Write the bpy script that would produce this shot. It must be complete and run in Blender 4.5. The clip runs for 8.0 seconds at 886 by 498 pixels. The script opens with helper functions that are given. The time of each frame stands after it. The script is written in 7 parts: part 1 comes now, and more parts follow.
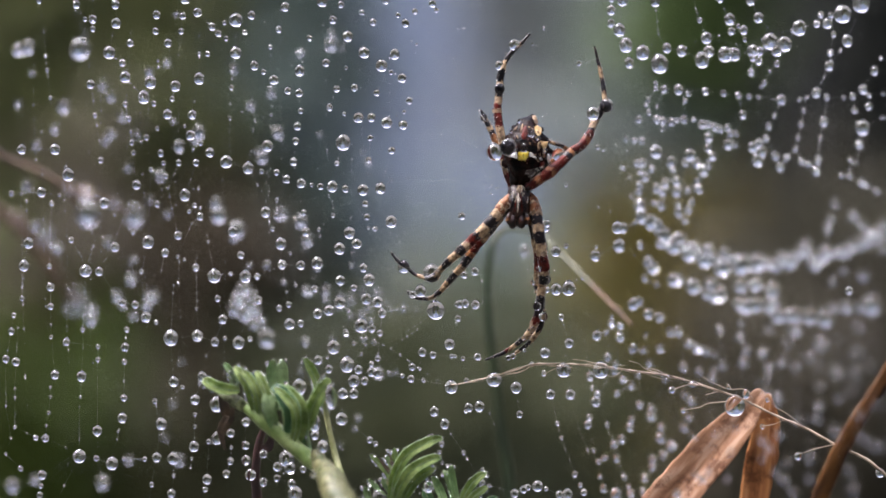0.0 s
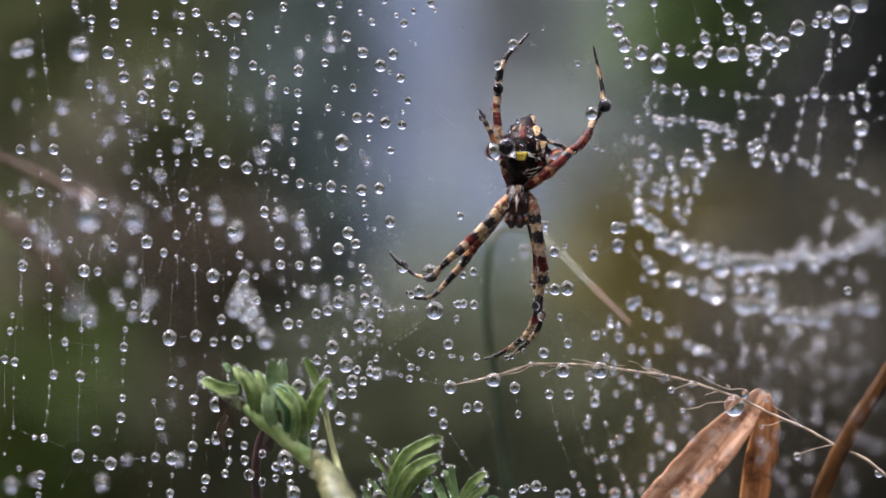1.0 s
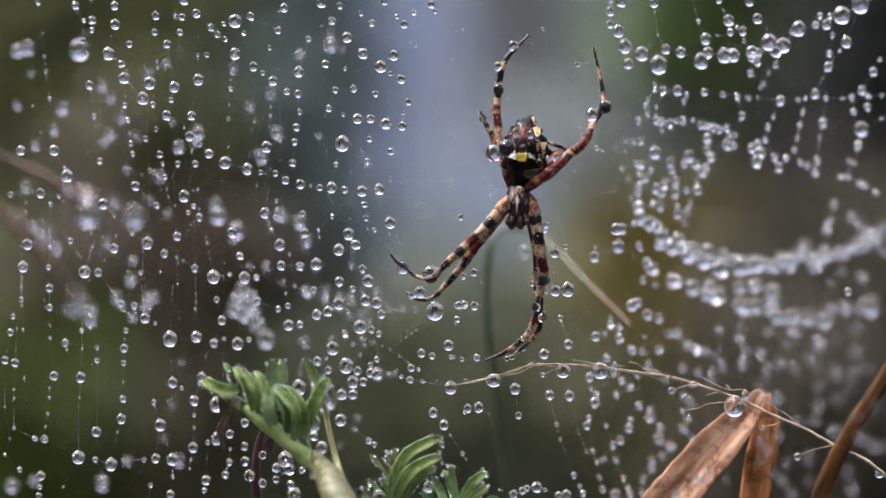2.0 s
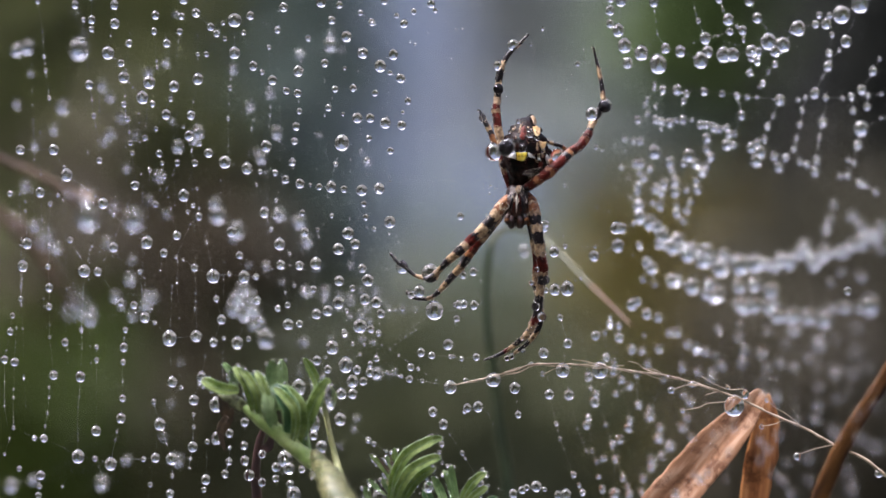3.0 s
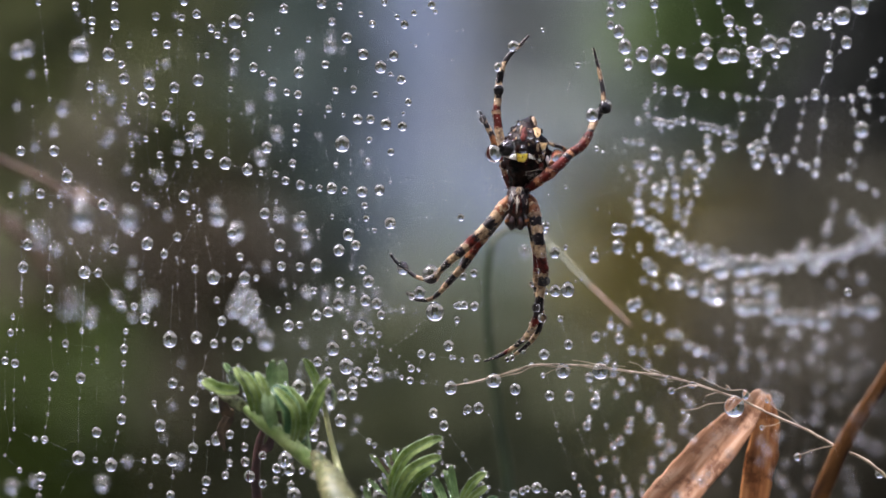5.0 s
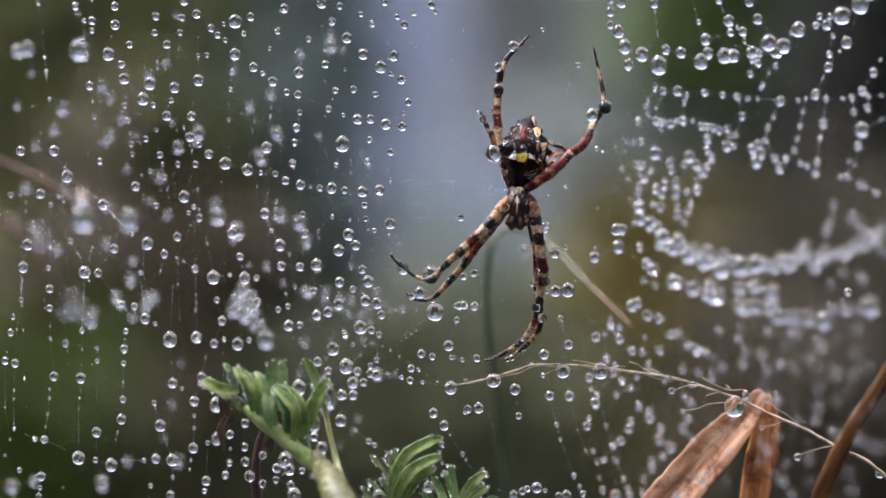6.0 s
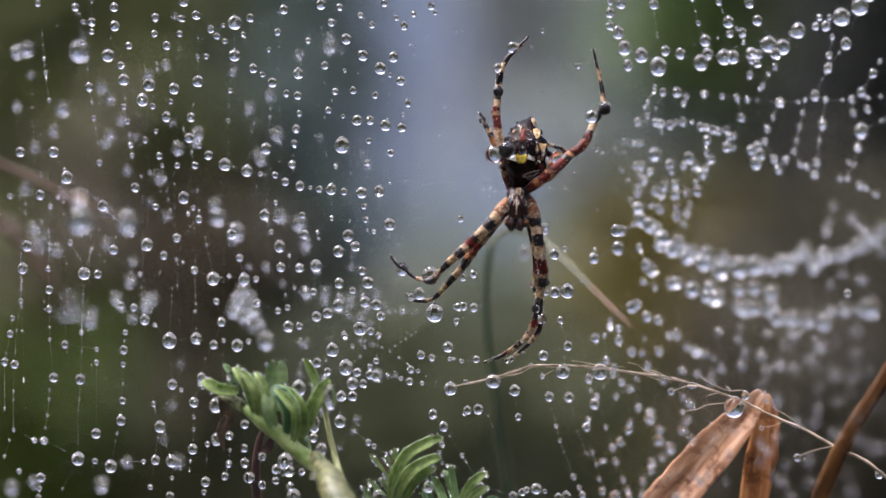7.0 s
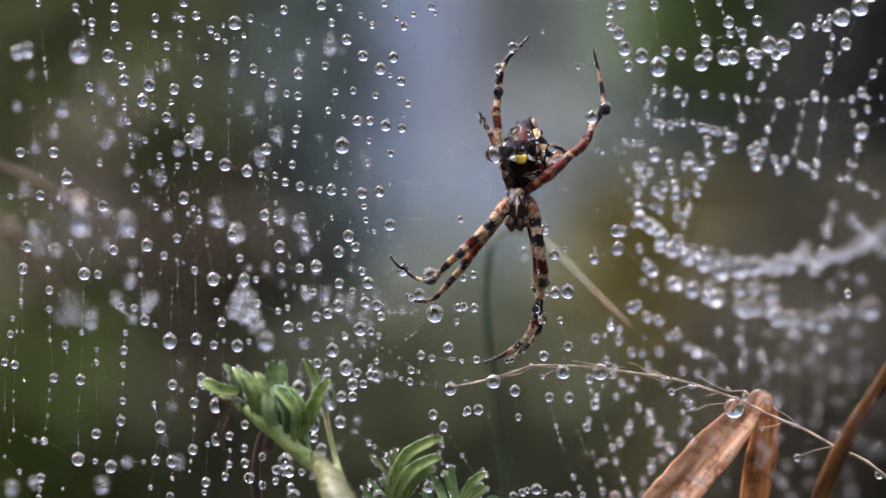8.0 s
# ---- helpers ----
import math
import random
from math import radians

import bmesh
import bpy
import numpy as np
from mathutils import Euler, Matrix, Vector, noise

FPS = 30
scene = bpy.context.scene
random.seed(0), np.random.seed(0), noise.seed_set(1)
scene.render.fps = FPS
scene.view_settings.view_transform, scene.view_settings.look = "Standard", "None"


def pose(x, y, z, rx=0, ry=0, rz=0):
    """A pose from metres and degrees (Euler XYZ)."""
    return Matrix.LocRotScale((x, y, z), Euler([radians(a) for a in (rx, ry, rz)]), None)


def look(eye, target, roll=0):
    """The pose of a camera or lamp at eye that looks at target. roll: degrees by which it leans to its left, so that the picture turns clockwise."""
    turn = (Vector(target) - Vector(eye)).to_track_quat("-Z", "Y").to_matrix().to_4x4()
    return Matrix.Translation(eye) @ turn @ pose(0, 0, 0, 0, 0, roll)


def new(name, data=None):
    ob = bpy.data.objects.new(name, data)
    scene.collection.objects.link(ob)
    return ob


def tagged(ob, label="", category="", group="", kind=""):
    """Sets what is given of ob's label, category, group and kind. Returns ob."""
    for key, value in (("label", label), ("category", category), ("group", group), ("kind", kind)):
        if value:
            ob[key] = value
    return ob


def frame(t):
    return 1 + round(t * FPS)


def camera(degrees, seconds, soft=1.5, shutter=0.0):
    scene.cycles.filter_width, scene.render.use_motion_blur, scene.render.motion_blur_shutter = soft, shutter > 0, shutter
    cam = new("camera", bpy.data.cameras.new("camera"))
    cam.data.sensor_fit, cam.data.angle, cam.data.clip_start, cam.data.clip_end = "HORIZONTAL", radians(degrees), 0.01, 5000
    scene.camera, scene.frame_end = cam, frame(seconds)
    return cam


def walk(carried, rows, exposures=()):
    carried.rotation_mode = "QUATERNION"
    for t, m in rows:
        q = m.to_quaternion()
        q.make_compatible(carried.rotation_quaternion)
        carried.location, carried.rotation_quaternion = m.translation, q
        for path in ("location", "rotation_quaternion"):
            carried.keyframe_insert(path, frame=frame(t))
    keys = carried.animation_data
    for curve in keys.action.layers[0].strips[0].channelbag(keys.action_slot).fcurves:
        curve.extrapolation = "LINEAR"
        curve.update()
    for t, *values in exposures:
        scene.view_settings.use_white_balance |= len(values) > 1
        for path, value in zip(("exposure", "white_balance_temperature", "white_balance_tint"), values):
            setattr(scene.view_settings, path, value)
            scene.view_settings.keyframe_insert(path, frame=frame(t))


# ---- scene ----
# A garden spider hangs head down in its dew-covered web among wet herbs, under an overcast sky.
# All small things are set out in millimetres from the middle of the web: x right, y away from the lens, z up.
HEIGHT = 0.5                     # the middle of the web above the ground, metres
LENS_TO_WEB = 0.4072

cam = camera(14.0, 8.0, soft=1.5)
cam.data.dof.use_dof = True
cam.data.dof.focus_distance = LENS_TO_WEB
cam.data.dof.aperture_fstop = 11.7
STAND = look((0, -LENS_TO_WEB, HEIGHT), (0, 0, HEIGHT))
walk(cam, [(0.0, STAND), (8.0, STAND)], exposures=[(0.0, 2.18), (8.0, 2.18)])

# ---- sky and sun ----
SUN_UP, SUN_ROUND = radians(65), radians(-82)
world = bpy.data.worlds.new("overcast_sky")
scene.world = world
world.use_nodes = True
wn = world.node_tree
sky = wn.nodes.new("ShaderNodeTexSky")
sky.sky_type, sky.sun_disc = "NISHITA", False
sky.sun_elevation, sky.sun_rotation = SUN_UP, SUN_ROUND
sky.air_density, sky.dust_density, sky.ozone_density = 1.0, 6.0, 1.0
cloud = wn.nodes.new("ShaderNodeHueSaturation")        # cloud takes most of the blue out of the sky
cloud.inputs["Saturation"].default_value = 0.36
tint = wn.nodes.new("ShaderNodeMix")
tint.data_type, tint.blend_type = "RGBA", "MULTIPLY"
tint.inputs[0].default_value, tint.inputs[7].default_value = 1.0, (1.012, 0.952, 1.095, 1)
wn.links.new(sky.outputs[0], cloud.inputs["Color"])
wn.links.new(cloud.outputs[0], tint.inputs[6])
wn.links.new(tint.outputs[2], wn.nodes["Background"].inputs["Color"])
wn.nodes["Background"].inputs["Strength"].default_value = 0.15

sun = new("sun", bpy.data.lights.new("sun", "SUN"))
sun.data.energy, sun.data.angle, sun.data.color = 1.3, radians(50), (1.0, 0.985, 0.97)
way = Vector((math.sin(SUN_ROUND) * math.cos(SUN_UP), math.cos(SUN_ROUND) * math.cos(SUN_UP), math.sin(SUN_UP)))
sun.matrix_world = look(tuple(way * 5), (0, 0, 0))


# ---- materials ----
def surface(name, low, high, size, rough=0.5, bump=0.0, fine=None, sheen_spec=0.5, through_light=0.0, speckle=0.35):
    """A mottled surface: two colours mixed by noise of the given grain size in metres, with finer relief."""
    m = bpy.data.materials.new(name)
    m.use_nodes = True
    t = m.node_tree
    b = t.nodes["Principled BSDF"]
    co = t.nodes.new("ShaderNodeTexCoord")
    n1 = t.nodes.new("ShaderNodeTexNoise")
    n1.inputs["Scale"].default_value, n1.inputs["Detail"].default_value = 1.0 / size, 5
    n2 = t.nodes.new("ShaderNodeTexNoise")
    n2.inputs["Scale"].default_value, n2.inputs["Detail"].default_value = 1.0 / (fine or size / 6), 3
    for n in (n1, n2):
        t.links.new(co.outputs["Object"], n.inputs["Vector"])
    ramp = t.nodes.new("ShaderNodeValToRGB")
    ramp.color_ramp.elements[0].position, ramp.color_ramp.elements[1].position = 0.36, 0.64
    ramp.color_ramp.elements[0].color, ramp.color_ramp.elements[1].color = (*low, 1), (*high, 1)
    t.links.new(n1.outputs["Fac"], ramp.inputs[0])
    shade = t.nodes.new("ShaderNodeMix")
    shade.data_type, shade.blend_type = "RGBA", "OVERLAY"
    shade.inputs[0].default_value = speckle
    t.links.new(ramp.outputs[0], shade.inputs[6])
    t.links.new(n2.outputs["Fac"], shade.inputs[7])
    t.links.new(shade.outputs[2], b.inputs["Base Color"])
    b.inputs["Roughness"].default_value = rough
    b.inputs["Specular IOR Level"].default_value = sheen_spec
    if bump:
        bp = t.nodes.new("ShaderNodeBump")
        bp.inputs["Strength"].default_value, bp.inputs["Distance"].default_value = 0.7, bump
        t.links.new(n2.outputs["Fac"], bp.inputs["Height"])
        t.links.new(bp.outputs[0], b.inputs["Normal"])
    if through_light:                      # thin leaves let part of the light through
        thin, both = t.nodes.new("ShaderNodeBsdfTranslucent"), t.nodes.new("ShaderNodeMixShader")
        both.inputs[0].default_value = through_light
        t.links.new(shade.outputs[2], thin.inputs["Color"])
        t.links.new(b.outputs[0], both.inputs[1])
        t.links.new(thin.outputs[0], both.inputs[2])
        t.links.new(both.outputs[0], t.nodes["Material Output"].inputs["Surface"])
    return m


def water():
    m = bpy.data.materials.new("water")
    m.use_nodes = True
    b = m.node_tree.nodes["Principled BSDF"]
    b.inputs["Base Color"].default_value = (1, 1, 1, 1)
    b.inputs["Transmission Weight"].default_value, b.inputs["IOR"].default_value = 1.0, 1.333
    b.inputs["Roughness"].default_value = 0.0
    return m


WATER = water()
SILK = surface("silk", (0.40, 0.40, 0.42), (0.62, 0.62, 0.63), 0.004, 0.35)
CREAM = surface("cream_cuticle", (0.105, 0.060, 0.031), (0.38, 0.268, 0.150), 0.0005, 0.45, 0.00010, 0.00016, 0.3, 0, 0.85)
RUST = surface("rust_cuticle", (0.020, 0.005, 0.004), (0.105, 0.015, 0.010), 0.0007, 0.4, 0.00008, 0.00016, 0.08, 0, 0.85)
BLACK = surface("black_cuticle", (0.004, 0.003, 0.004), (0.013, 0.009, 0.010), 0.0007, 0.3, 0.00005, 0.00016, 0.2, 0, 0.85)
ORANGE = surface("orange_cuticle", (0.085, 0.024, 0.011), (0.27, 0.120, 0.050), 0.0006, 0.4, 0.00006, 0.00016, 0.15, 0, 0.85)
BELLY = surface("abdomen_cuticle", (0.002, 0.002, 0.002), (0.013, 0.006, 0.005), 0.0010, 0.22, 0.00014, 0.00024, 0.05)
CARAPACE = surface("carapace", (0.004, 0.003, 0.003), (0.042, 0.016, 0.010), 0.0008, 0.35, 0.00010, 0.0003, 0.35)
YELLOW = surface("yellow_marking", (0.75, 0.52, 0.03), (0.85, 0.68, 0.10), 0.0006, 0.4)
WHITE = surface("white_marking", (0.62, 0.60, 0.54), (0.85, 0.83, 0.78), 0.0004, 0.5)
AMBER = surface("amber_marking", (0.42, 0.24, 0.07), (0.62, 0.46, 0.24), 0.0006, 0.4)
HAIR = surface("pale_hair", (0.42, 0.35, 0.27), (0.70, 0.63, 0.52), 0.001, 0.5)
LEAF = surface("young_leaf", (0.130, 0.205, 0.045), (0.290, 0.375, 0.120), 0.0022, 0.55, 0.00014, 0.0006, 0.3, 0.45, 0.7)
LEAF_DARK = surface("blue_green_leaf", (0.040, 0.110, 0.048), (0.110, 0.220, 0.095), 0.003, 0.4, 0.00012, 0.0007, 0.5, 0.3, 0.6)
LEAF_PALE = surface("pale_leaf", (0.15, 0.245, 0.09), (0.31, 0.42, 0.19), 0.003, 0.4, 0.00012, 0.0007, 0.5, 0.3, 0.6)
STEM = surface("hairy_stem", (0.13, 0.16, 0.045), (0.31, 0.31, 0.14), 0.0016, 0.5, 0.00015, 0.0006)
NODE = surface("stem_node", (0.045, 0.062, 0.014), (0.19, 0.18, 0.085), 0.0011, 0.4, 0.0003, 0.0005, 0.4, 0.35, 0.8)
BUD = surface("shrivelled_bud", (0.05, 0.058, 0.022), (0.22, 0.25, 0.12), 0.0007, 0.5, 0.0002, 0.0003, 0.4, 0.2, 0.8)
RACHIS = surface("rachis_green", (0.155, 0.240, 0.060), (0.34, 0.43, 0.160), 0.003, 0.4, 0.00012, 0.0007, 0.4, 0.2, 0.5)
WOODY = surface("woody_stem", (0.030, 0.028, 0.018), (0.07, 0.062, 0.04), 0.01, 0.7)
DARK_STEM = surface("purple_stem", (0.016, 0.005, 0.006), (0.058, 0.022, 0.020), 0.002, 0.5, 0.0001)
WITHERED = surface("withered_leaf", (0.012, 0.009, 0.006), (0.070, 0.044, 0.020), 0.002, 0.6, 0.0002)
STRAW = surface("straw", (0.20, 0.15, 0.095), (0.46, 0.37, 0.26), 0.0015, 0.45, 0.00005)
STRAW_GREEN = surface("green_straw", (0.009, 0.020, 0.006), (0.021, 0.038, 0.012), 0.01, 0.5)
DRY_TIP = surface("dry_tip", (0.074, 0.035, 0.011), (0.126, 0.065, 0.023), 0.004, 0.5)
PALE_TIP = surface("pale_green_tip", (0.050, 0.056, 0.025), (0.092, 0.097, 0.050), 0.004, 0.5)
PINK_STALK = surface("pinkish_stalk", (0.036, 0.020, 0.008), (0.088, 0.050, 0.022), 0.009, 0.5)


def fibrous(name, low, mid, high, along, grain=0.0008):
    """Dry grass: streaks drawn out along one way, with darker scars across them."""
    m = bpy.data.materials.new(name)
    m.use_nodes = True
    t = m.node_tree
    b = t.nodes["Principled BSDF"]
    co, mp = t.nodes.new("ShaderNodeTexCoord"), t.nodes.new("ShaderNodeMapping")
    mp.vector_type = "TEXTURE"
    mp.inputs["Rotation"].default_value = (0, along, 0)
    mp.inputs["Scale"].default_value = (1, 1, 14)
    t.links.new(co.outputs["Object"], mp.inputs["Vector"])
    streak, scar = t.nodes.new("ShaderNodeTexNoise"), t.nodes.new("ShaderNodeTexNoise")
    streak.inputs["Scale"].default_value, streak.inputs["Detail"].default_value = 1 / grain, 4
    scar.inputs["Scale"].default_value, scar.inputs["Detail"].default_value = 420, 6
    scar.inputs["Roughness"].default_value = 0.65
    t.links.new(mp.outputs[0], streak.inputs["Vector"])
    t.links.new(co.outputs["Object"], scar.inputs["Vector"])
    ramp = t.nodes.new("ShaderNodeValToRGB")
    ramp.color_ramp.elements[0].position, ramp.color_ramp.elements[1].position = 0.30, 0.70
    ramp.color_ramp.elements[0].color, ramp.color_ramp.elements[1].color = (*low, 1), (*high, 1)
    ramp.color_ramp.elements.new(0.5).color = (*mid, 1)
    t.links.new(streak.outputs["Fac"], ramp.inputs[0])
    dark = t.nodes.new("ShaderNodeValToRGB")
    dark.color_ramp.elements[0].position, dark.color_ramp.elements[1].position = 0.38, 0.50
    dark.color_ramp.elements[0].color, dark.color_ramp.elements[1].color = (0.30, 0.22, 0.18, 1), (1, 1, 1, 1)
    t.links.new(scar.outputs["Fac"], dark.inputs[0])
    mul = t.nodes.new("ShaderNodeMix")
    mul.data_type, mul.blend_type = "RGBA", "MULTIPLY"
    mul.inputs[0].default_value = 0.8
    t.links.new(ramp.outputs[0], mul.inputs[6])
    t.links.new(dark.outputs[0], mul.inputs[7])
    t.links.new(mul.outputs[2], b.inputs["Base Color"])
    b.inputs["Roughness"].default_value, b.inputs["Specular IOR Level"].default_value = 0.42, 0.22
    bp = t.nodes.new("ShaderNodeBump")
    bp.inputs["Strength"].default_value, bp.inputs["Distance"].default_value = 0.8, 0.0002
    t.links.new(streak.outputs["Fac"], bp.inputs["Height"])
    t.links.new(bp.outputs[0], b.inputs["Normal"])
    return m


DRY_A = fibrous("dry_blade", (0.135, 0.066, 0.033), (0.310, 0.166, 0.092), (0.50, 0.330, 0.222), radians(42), 0.0009)
DRY_B = fibrous("dry_blade_upright", (0.145, 0.055, 0.020), (0.275, 0.118, 0.042), (0.40, 0.195, 0.080), radians(6))
DRY_C = fibrous("dry_blade_dark", (0.020, 0.008, 0.002), (0.060, 0.025, 0.005), (0.110, 0.050, 0.012), radians(30))


# ---- makers ----
def mm(p):
    return Vector((p[0] * 0.001, p[1] * 0.001, HEIGHT + p[2] * 0.001))


def thing(name, at, label, category, group=""):
    ob = new(name)
    ob.empty_display_size = 0.005
    ob.location = at
    return tagged(ob, label, category, group)


def part(name, bm, material, parent, label="", kind="", smooth=True):
    """Links a bmesh, made in world places, as one mesh under a thing or under a part of it."""
    root = parent
    while root.parent:
        root = root.parent
    bmesh.ops.translate(bm, verts=bm.verts, vec=-Vector(root.location))
    me = bpy.data.meshes.new(name)
    bm.to_mesh(me)
    bm.free()
    for m in material if isinstance(material, (list, tuple)) else [material]:
        me.materials.append(m)
    if smooth:
        me.polygons.foreach_set("use_smooth", [True] * len(me.polygons))
    ob = new(name, me)
    ob.parent = parent
    return tagged(ob, label, kind=kind)


def glide(points, radii, steps):
    """Points and radii of a smooth curve through the given ones."""
    p, out = [Vector(q) for q in points], []
    for i in range(len(p) - 1):
        a, b, c, d = p[max(i - 1, 0)], p[i], p[i + 1], p[min(i + 2, len(p) - 1)]
        for k in range(steps):
            t = k / steps
            q = 0.5 * (2 * b + (c - a) * t + (2 * a - 5 * b + 4 * c - d) * t * t + (3 * b - a - 3 * c + d) * t ** 3)
            out.append((q, radii[i] + (radii[i + 1] - radii[i]) * t))
    out.append((p[-1], radii[-1]))
    return out


def sweep(bm, points, radii, sides=10, steps=6, flat=1.0, fold=0.0, facing=(0, -1, 0), rough=0.0, bands=None, edge=None):
    """A tube or blade along a curve. flat: its thickness to its width; fold: how far its edges bend to the facing side;
    bands: (share of the length at which it ends, index of the material)."""
    path = glide(points, radii, steps)
    face, rings, n = Vector(facing), [], len(path)
    for i, (q, r) in enumerate(path):
        along = (path[min(i + 1, n - 1)][0] - path[max(i - 1, 0)][0]).normalized()
        side = along.cross(face)
        side = side.normalized() if side.length > 1e-4 else along.orthogonal().normalized()
        up = side.cross(along)
        ring = []
        for k in range(sides):
            a = 2 * math.pi * k / sides
            w = r * (1 + rough * noise.noise(Vector((q.x, q.z, q.y)) * 900 + Vector((k * 1.7, 0, 0)))) if rough else r
            s, h = math.cos(a), math.sin(a)
            ring.append(bm.verts.new(q + side * (s * w) + up * (h * w * flat + fold * abs(s) * w)))
        rings.append(ring)
    for i in range(n - 1):
        share = (i + 0.5) / (n - 1)
        mat = 0
        if bands:
            mat = next((m for end, m in bands if share <= end), bands[-1][1])
        for k in range(sides):
            f = bm.faces.new((rings[i][k], rings[i][(k + 1) % sides], rings[i + 1][(k + 1) % sides], rings[i + 1][k]))
            if bands:
                s = share + 0.045 * noise.noise(Vector((k * 0.9, i * 0.12, n * 0.37 + path[0][0].x * 4000)))
                mat = next((m for end, m in bands if s <= end), bands[-1][1])
            f.material_index = mat if edge is None or abs(math.cos(2 * math.pi * (k + 0.5) / sides)) < 0.88 else edge
    for ring, flip in ((rings[0], False), (rings[-1], True)):
        f = bm.faces.new(ring if flip else ring[::-1])
        f.material_index = 0 if not bands else (bands[-1][1] if flip else bands[0][1])
    bmesh.ops.recalc_face_normals(bm, faces=bm.faces)
    return bm


def blob(bm, at, size, turn=None, level=2, bumpy=0.0):
    """A rounded lump of the given half sizes."""
    m = Matrix.Translation(at) @ (turn or Matrix()) @ Matrix.Diagonal((*size, 1))
    made = bmesh.ops.create_icosphere(bm, subdivisions=level, radius=1)["verts"]
    for v in made:
        if bumpy:
            v.co *= 1 + bumpy * noise.noise(v.co * 2.3 + Vector(at) * 500)
        v.co = m @ v.co
    return bm


def drop_mesh(name, level, long, pinch, lean):
    """A hanging drop of diameter 1: rounder below, drawn in a little where the thread runs through it."""
    bm = bmesh.new()
    bmesh.ops.create_icosphere(bm, subdivisions=level, radius=0.5)
    for v in bm.verts:
        z = v.co.z * 2
        s = 1 - pinch * max(0.0, z) ** 2
        v.co = Vector((v.co.x * s + lean * max(0.0, z) ** 3, v.co.y * s, v.co.z * long + pinch * 0.35 * max(0.0, z) ** 6))
    me = bpy.data.meshes.new(name)
    bm.to_mesh(me)
    bm.free()
    me.polygons.foreach_set("use_smooth", [True] * len(me.polygons))
    me.materials.append(WATER)
    return me


DROPS = [drop_mesh("drop_round", 4, 1.06, 0.05, 0.0), drop_mesh("drop_long", 4, 1.14, 0.07, 0.02), drop_mesh("drop_pear", 4, 1.12, 0.11, -0.02)]
DROPS_SMALL = [drop_mesh("drop_small_round", 3, 1.05, 0.05, 0.0), drop_mesh("drop_small_long", 3, 1.13, 0.09, 0.02)]
dice = random.Random(11)


def dewdrop(parent, at, across, name="dewdrop", squash=1.0, label=""):
    """One drop of water, across wide (metres), as a part."""
    root = parent
    while root.parent:
        root = root.parent
    ob = new(name, dice.choice(DROPS if across > 0.0009 else DROPS_SMALL))
    ob.parent = parent
    ob.location = at - Vector(root.location)
    w = across * dice.uniform(0.96, 1.04)
    ob.scale = (w, w, w * squash * dice.uniform(0.95, 1.06))
    ob.rotation_euler = (dice.uniform(-0.08, 0.08), dice.uniform(-0.12, 0.12), dice.uniform(0, 6.28))
    return tagged(ob, label)


beads = {}                       # fine beads, gathered web by web


def strand(web, drops, thick=0.0026, dew=0.16, runs=0.4, close=False):
    """A thread of a web through its drops, given as x, y, z and width in mm; the smallest beads join the web's fine dew."""
    if close:                              # beads crowd together: fill the wider gaps
        full = drops[:1]
        for a, b in zip(drops, drops[1:]):
            gap, wide = (mm(b) - mm(a)).length * 1000, min(a[3], b[3])
            if wide > 0.8 and 1.15 * wide < gap < 2.6 * wide:
                full.append(tuple((u + v) / 2 for u, v in zip(a[:3], b[:3])) + (wide * 0.86,))
            full.append(b)
        drops = full
    pts = [mm(d) for d in drops]
    bm = bmesh.new()
    first = pts[0] + (pts[0] - pts[1]) * 0.25 if len(pts) > 1 else pts[0] + Vector((0, 0, 0.002))
    last = pts[-1] + (pts[-1] - pts[-2]) * 0.25 if len(pts) > 1 else pts[0] - Vector((0, 0, 0.002))
    line = [first, *pts, last]
    if max(d[3] for d in drops) < 0.33:
        thick *= 0.4
    elif web.name == "garland_web":
        thick *= 2.2                       # the garlands hang on stouter silk
    sweep(bm, line, [thick * 0.001] * len(line), sides=4, steps=1)
    thread = part("thread", bm, SILK, web)
    heap = beads.setdefault(web.name, (web, []))[1]
    for d, p in zip(drops, pts):
        if d[3] >= 0.42:
            dewdrop(thread, p, d[3] * 0.001)
        elif d[3] > 0:
            heap.append((p, d[3] * 0.0005))
    for a, b in zip(line, line[1:]):
        far = (b - a).length
        if far > 0.0022 and dice.random() < runs:          # a row of close-set fine beads
            t, r = dice.uniform(0.1, 0.6), dice.uniform(0.00004, 0.00008)
            for j in range(dice.randint(3, 7)):
                heap.append((a.lerp(b, min(t + j * dice.uniform(0.00045, 0.00065) / far, 0.97)), r * dice.uniform(0.7, 1.25)))
        for _ in range(int(far * 1000 * dew + dice.random())):
            t = dice.random()
            heap.append((a.lerp(b, t) + Vector((0, 0, -0.00003)), dice.uniform(0.00004, 0.00011)))
    return thread


def settle_beads():
    """The fine dew of each web as one joined part."""
    ball = bmesh.new()
    bmesh.ops.create_icosphere(ball, subdivisions=2, radius=1)
    vs, fs = [v.co.copy() for v in ball.verts], [[v.index for v in f.verts] for f in ball.faces]
    ball.free()
    for web, heap in beads.values():
        verts, faces = [], []
        for p, r in heap:
            n = len(verts)
            verts += [tuple(p - Vector(web.location) + Vector((v.x * r, v.y * r, v.z * r * 1.1))) for v in vs]
            faces += [[n + i for i in f] for f in fs]
        me = bpy.data.meshes.new("fine_dew")
        me.from_pydata(verts, [], faces)
        me.polygons.foreach_set("use_smooth", [True] * len(me.polygons))
        me.materials.append(WATER)
        ob = new("fine_dew", me)
        ob.parent = web
        tagged(ob, "fine beads of dew along the threads", kind="stuff")


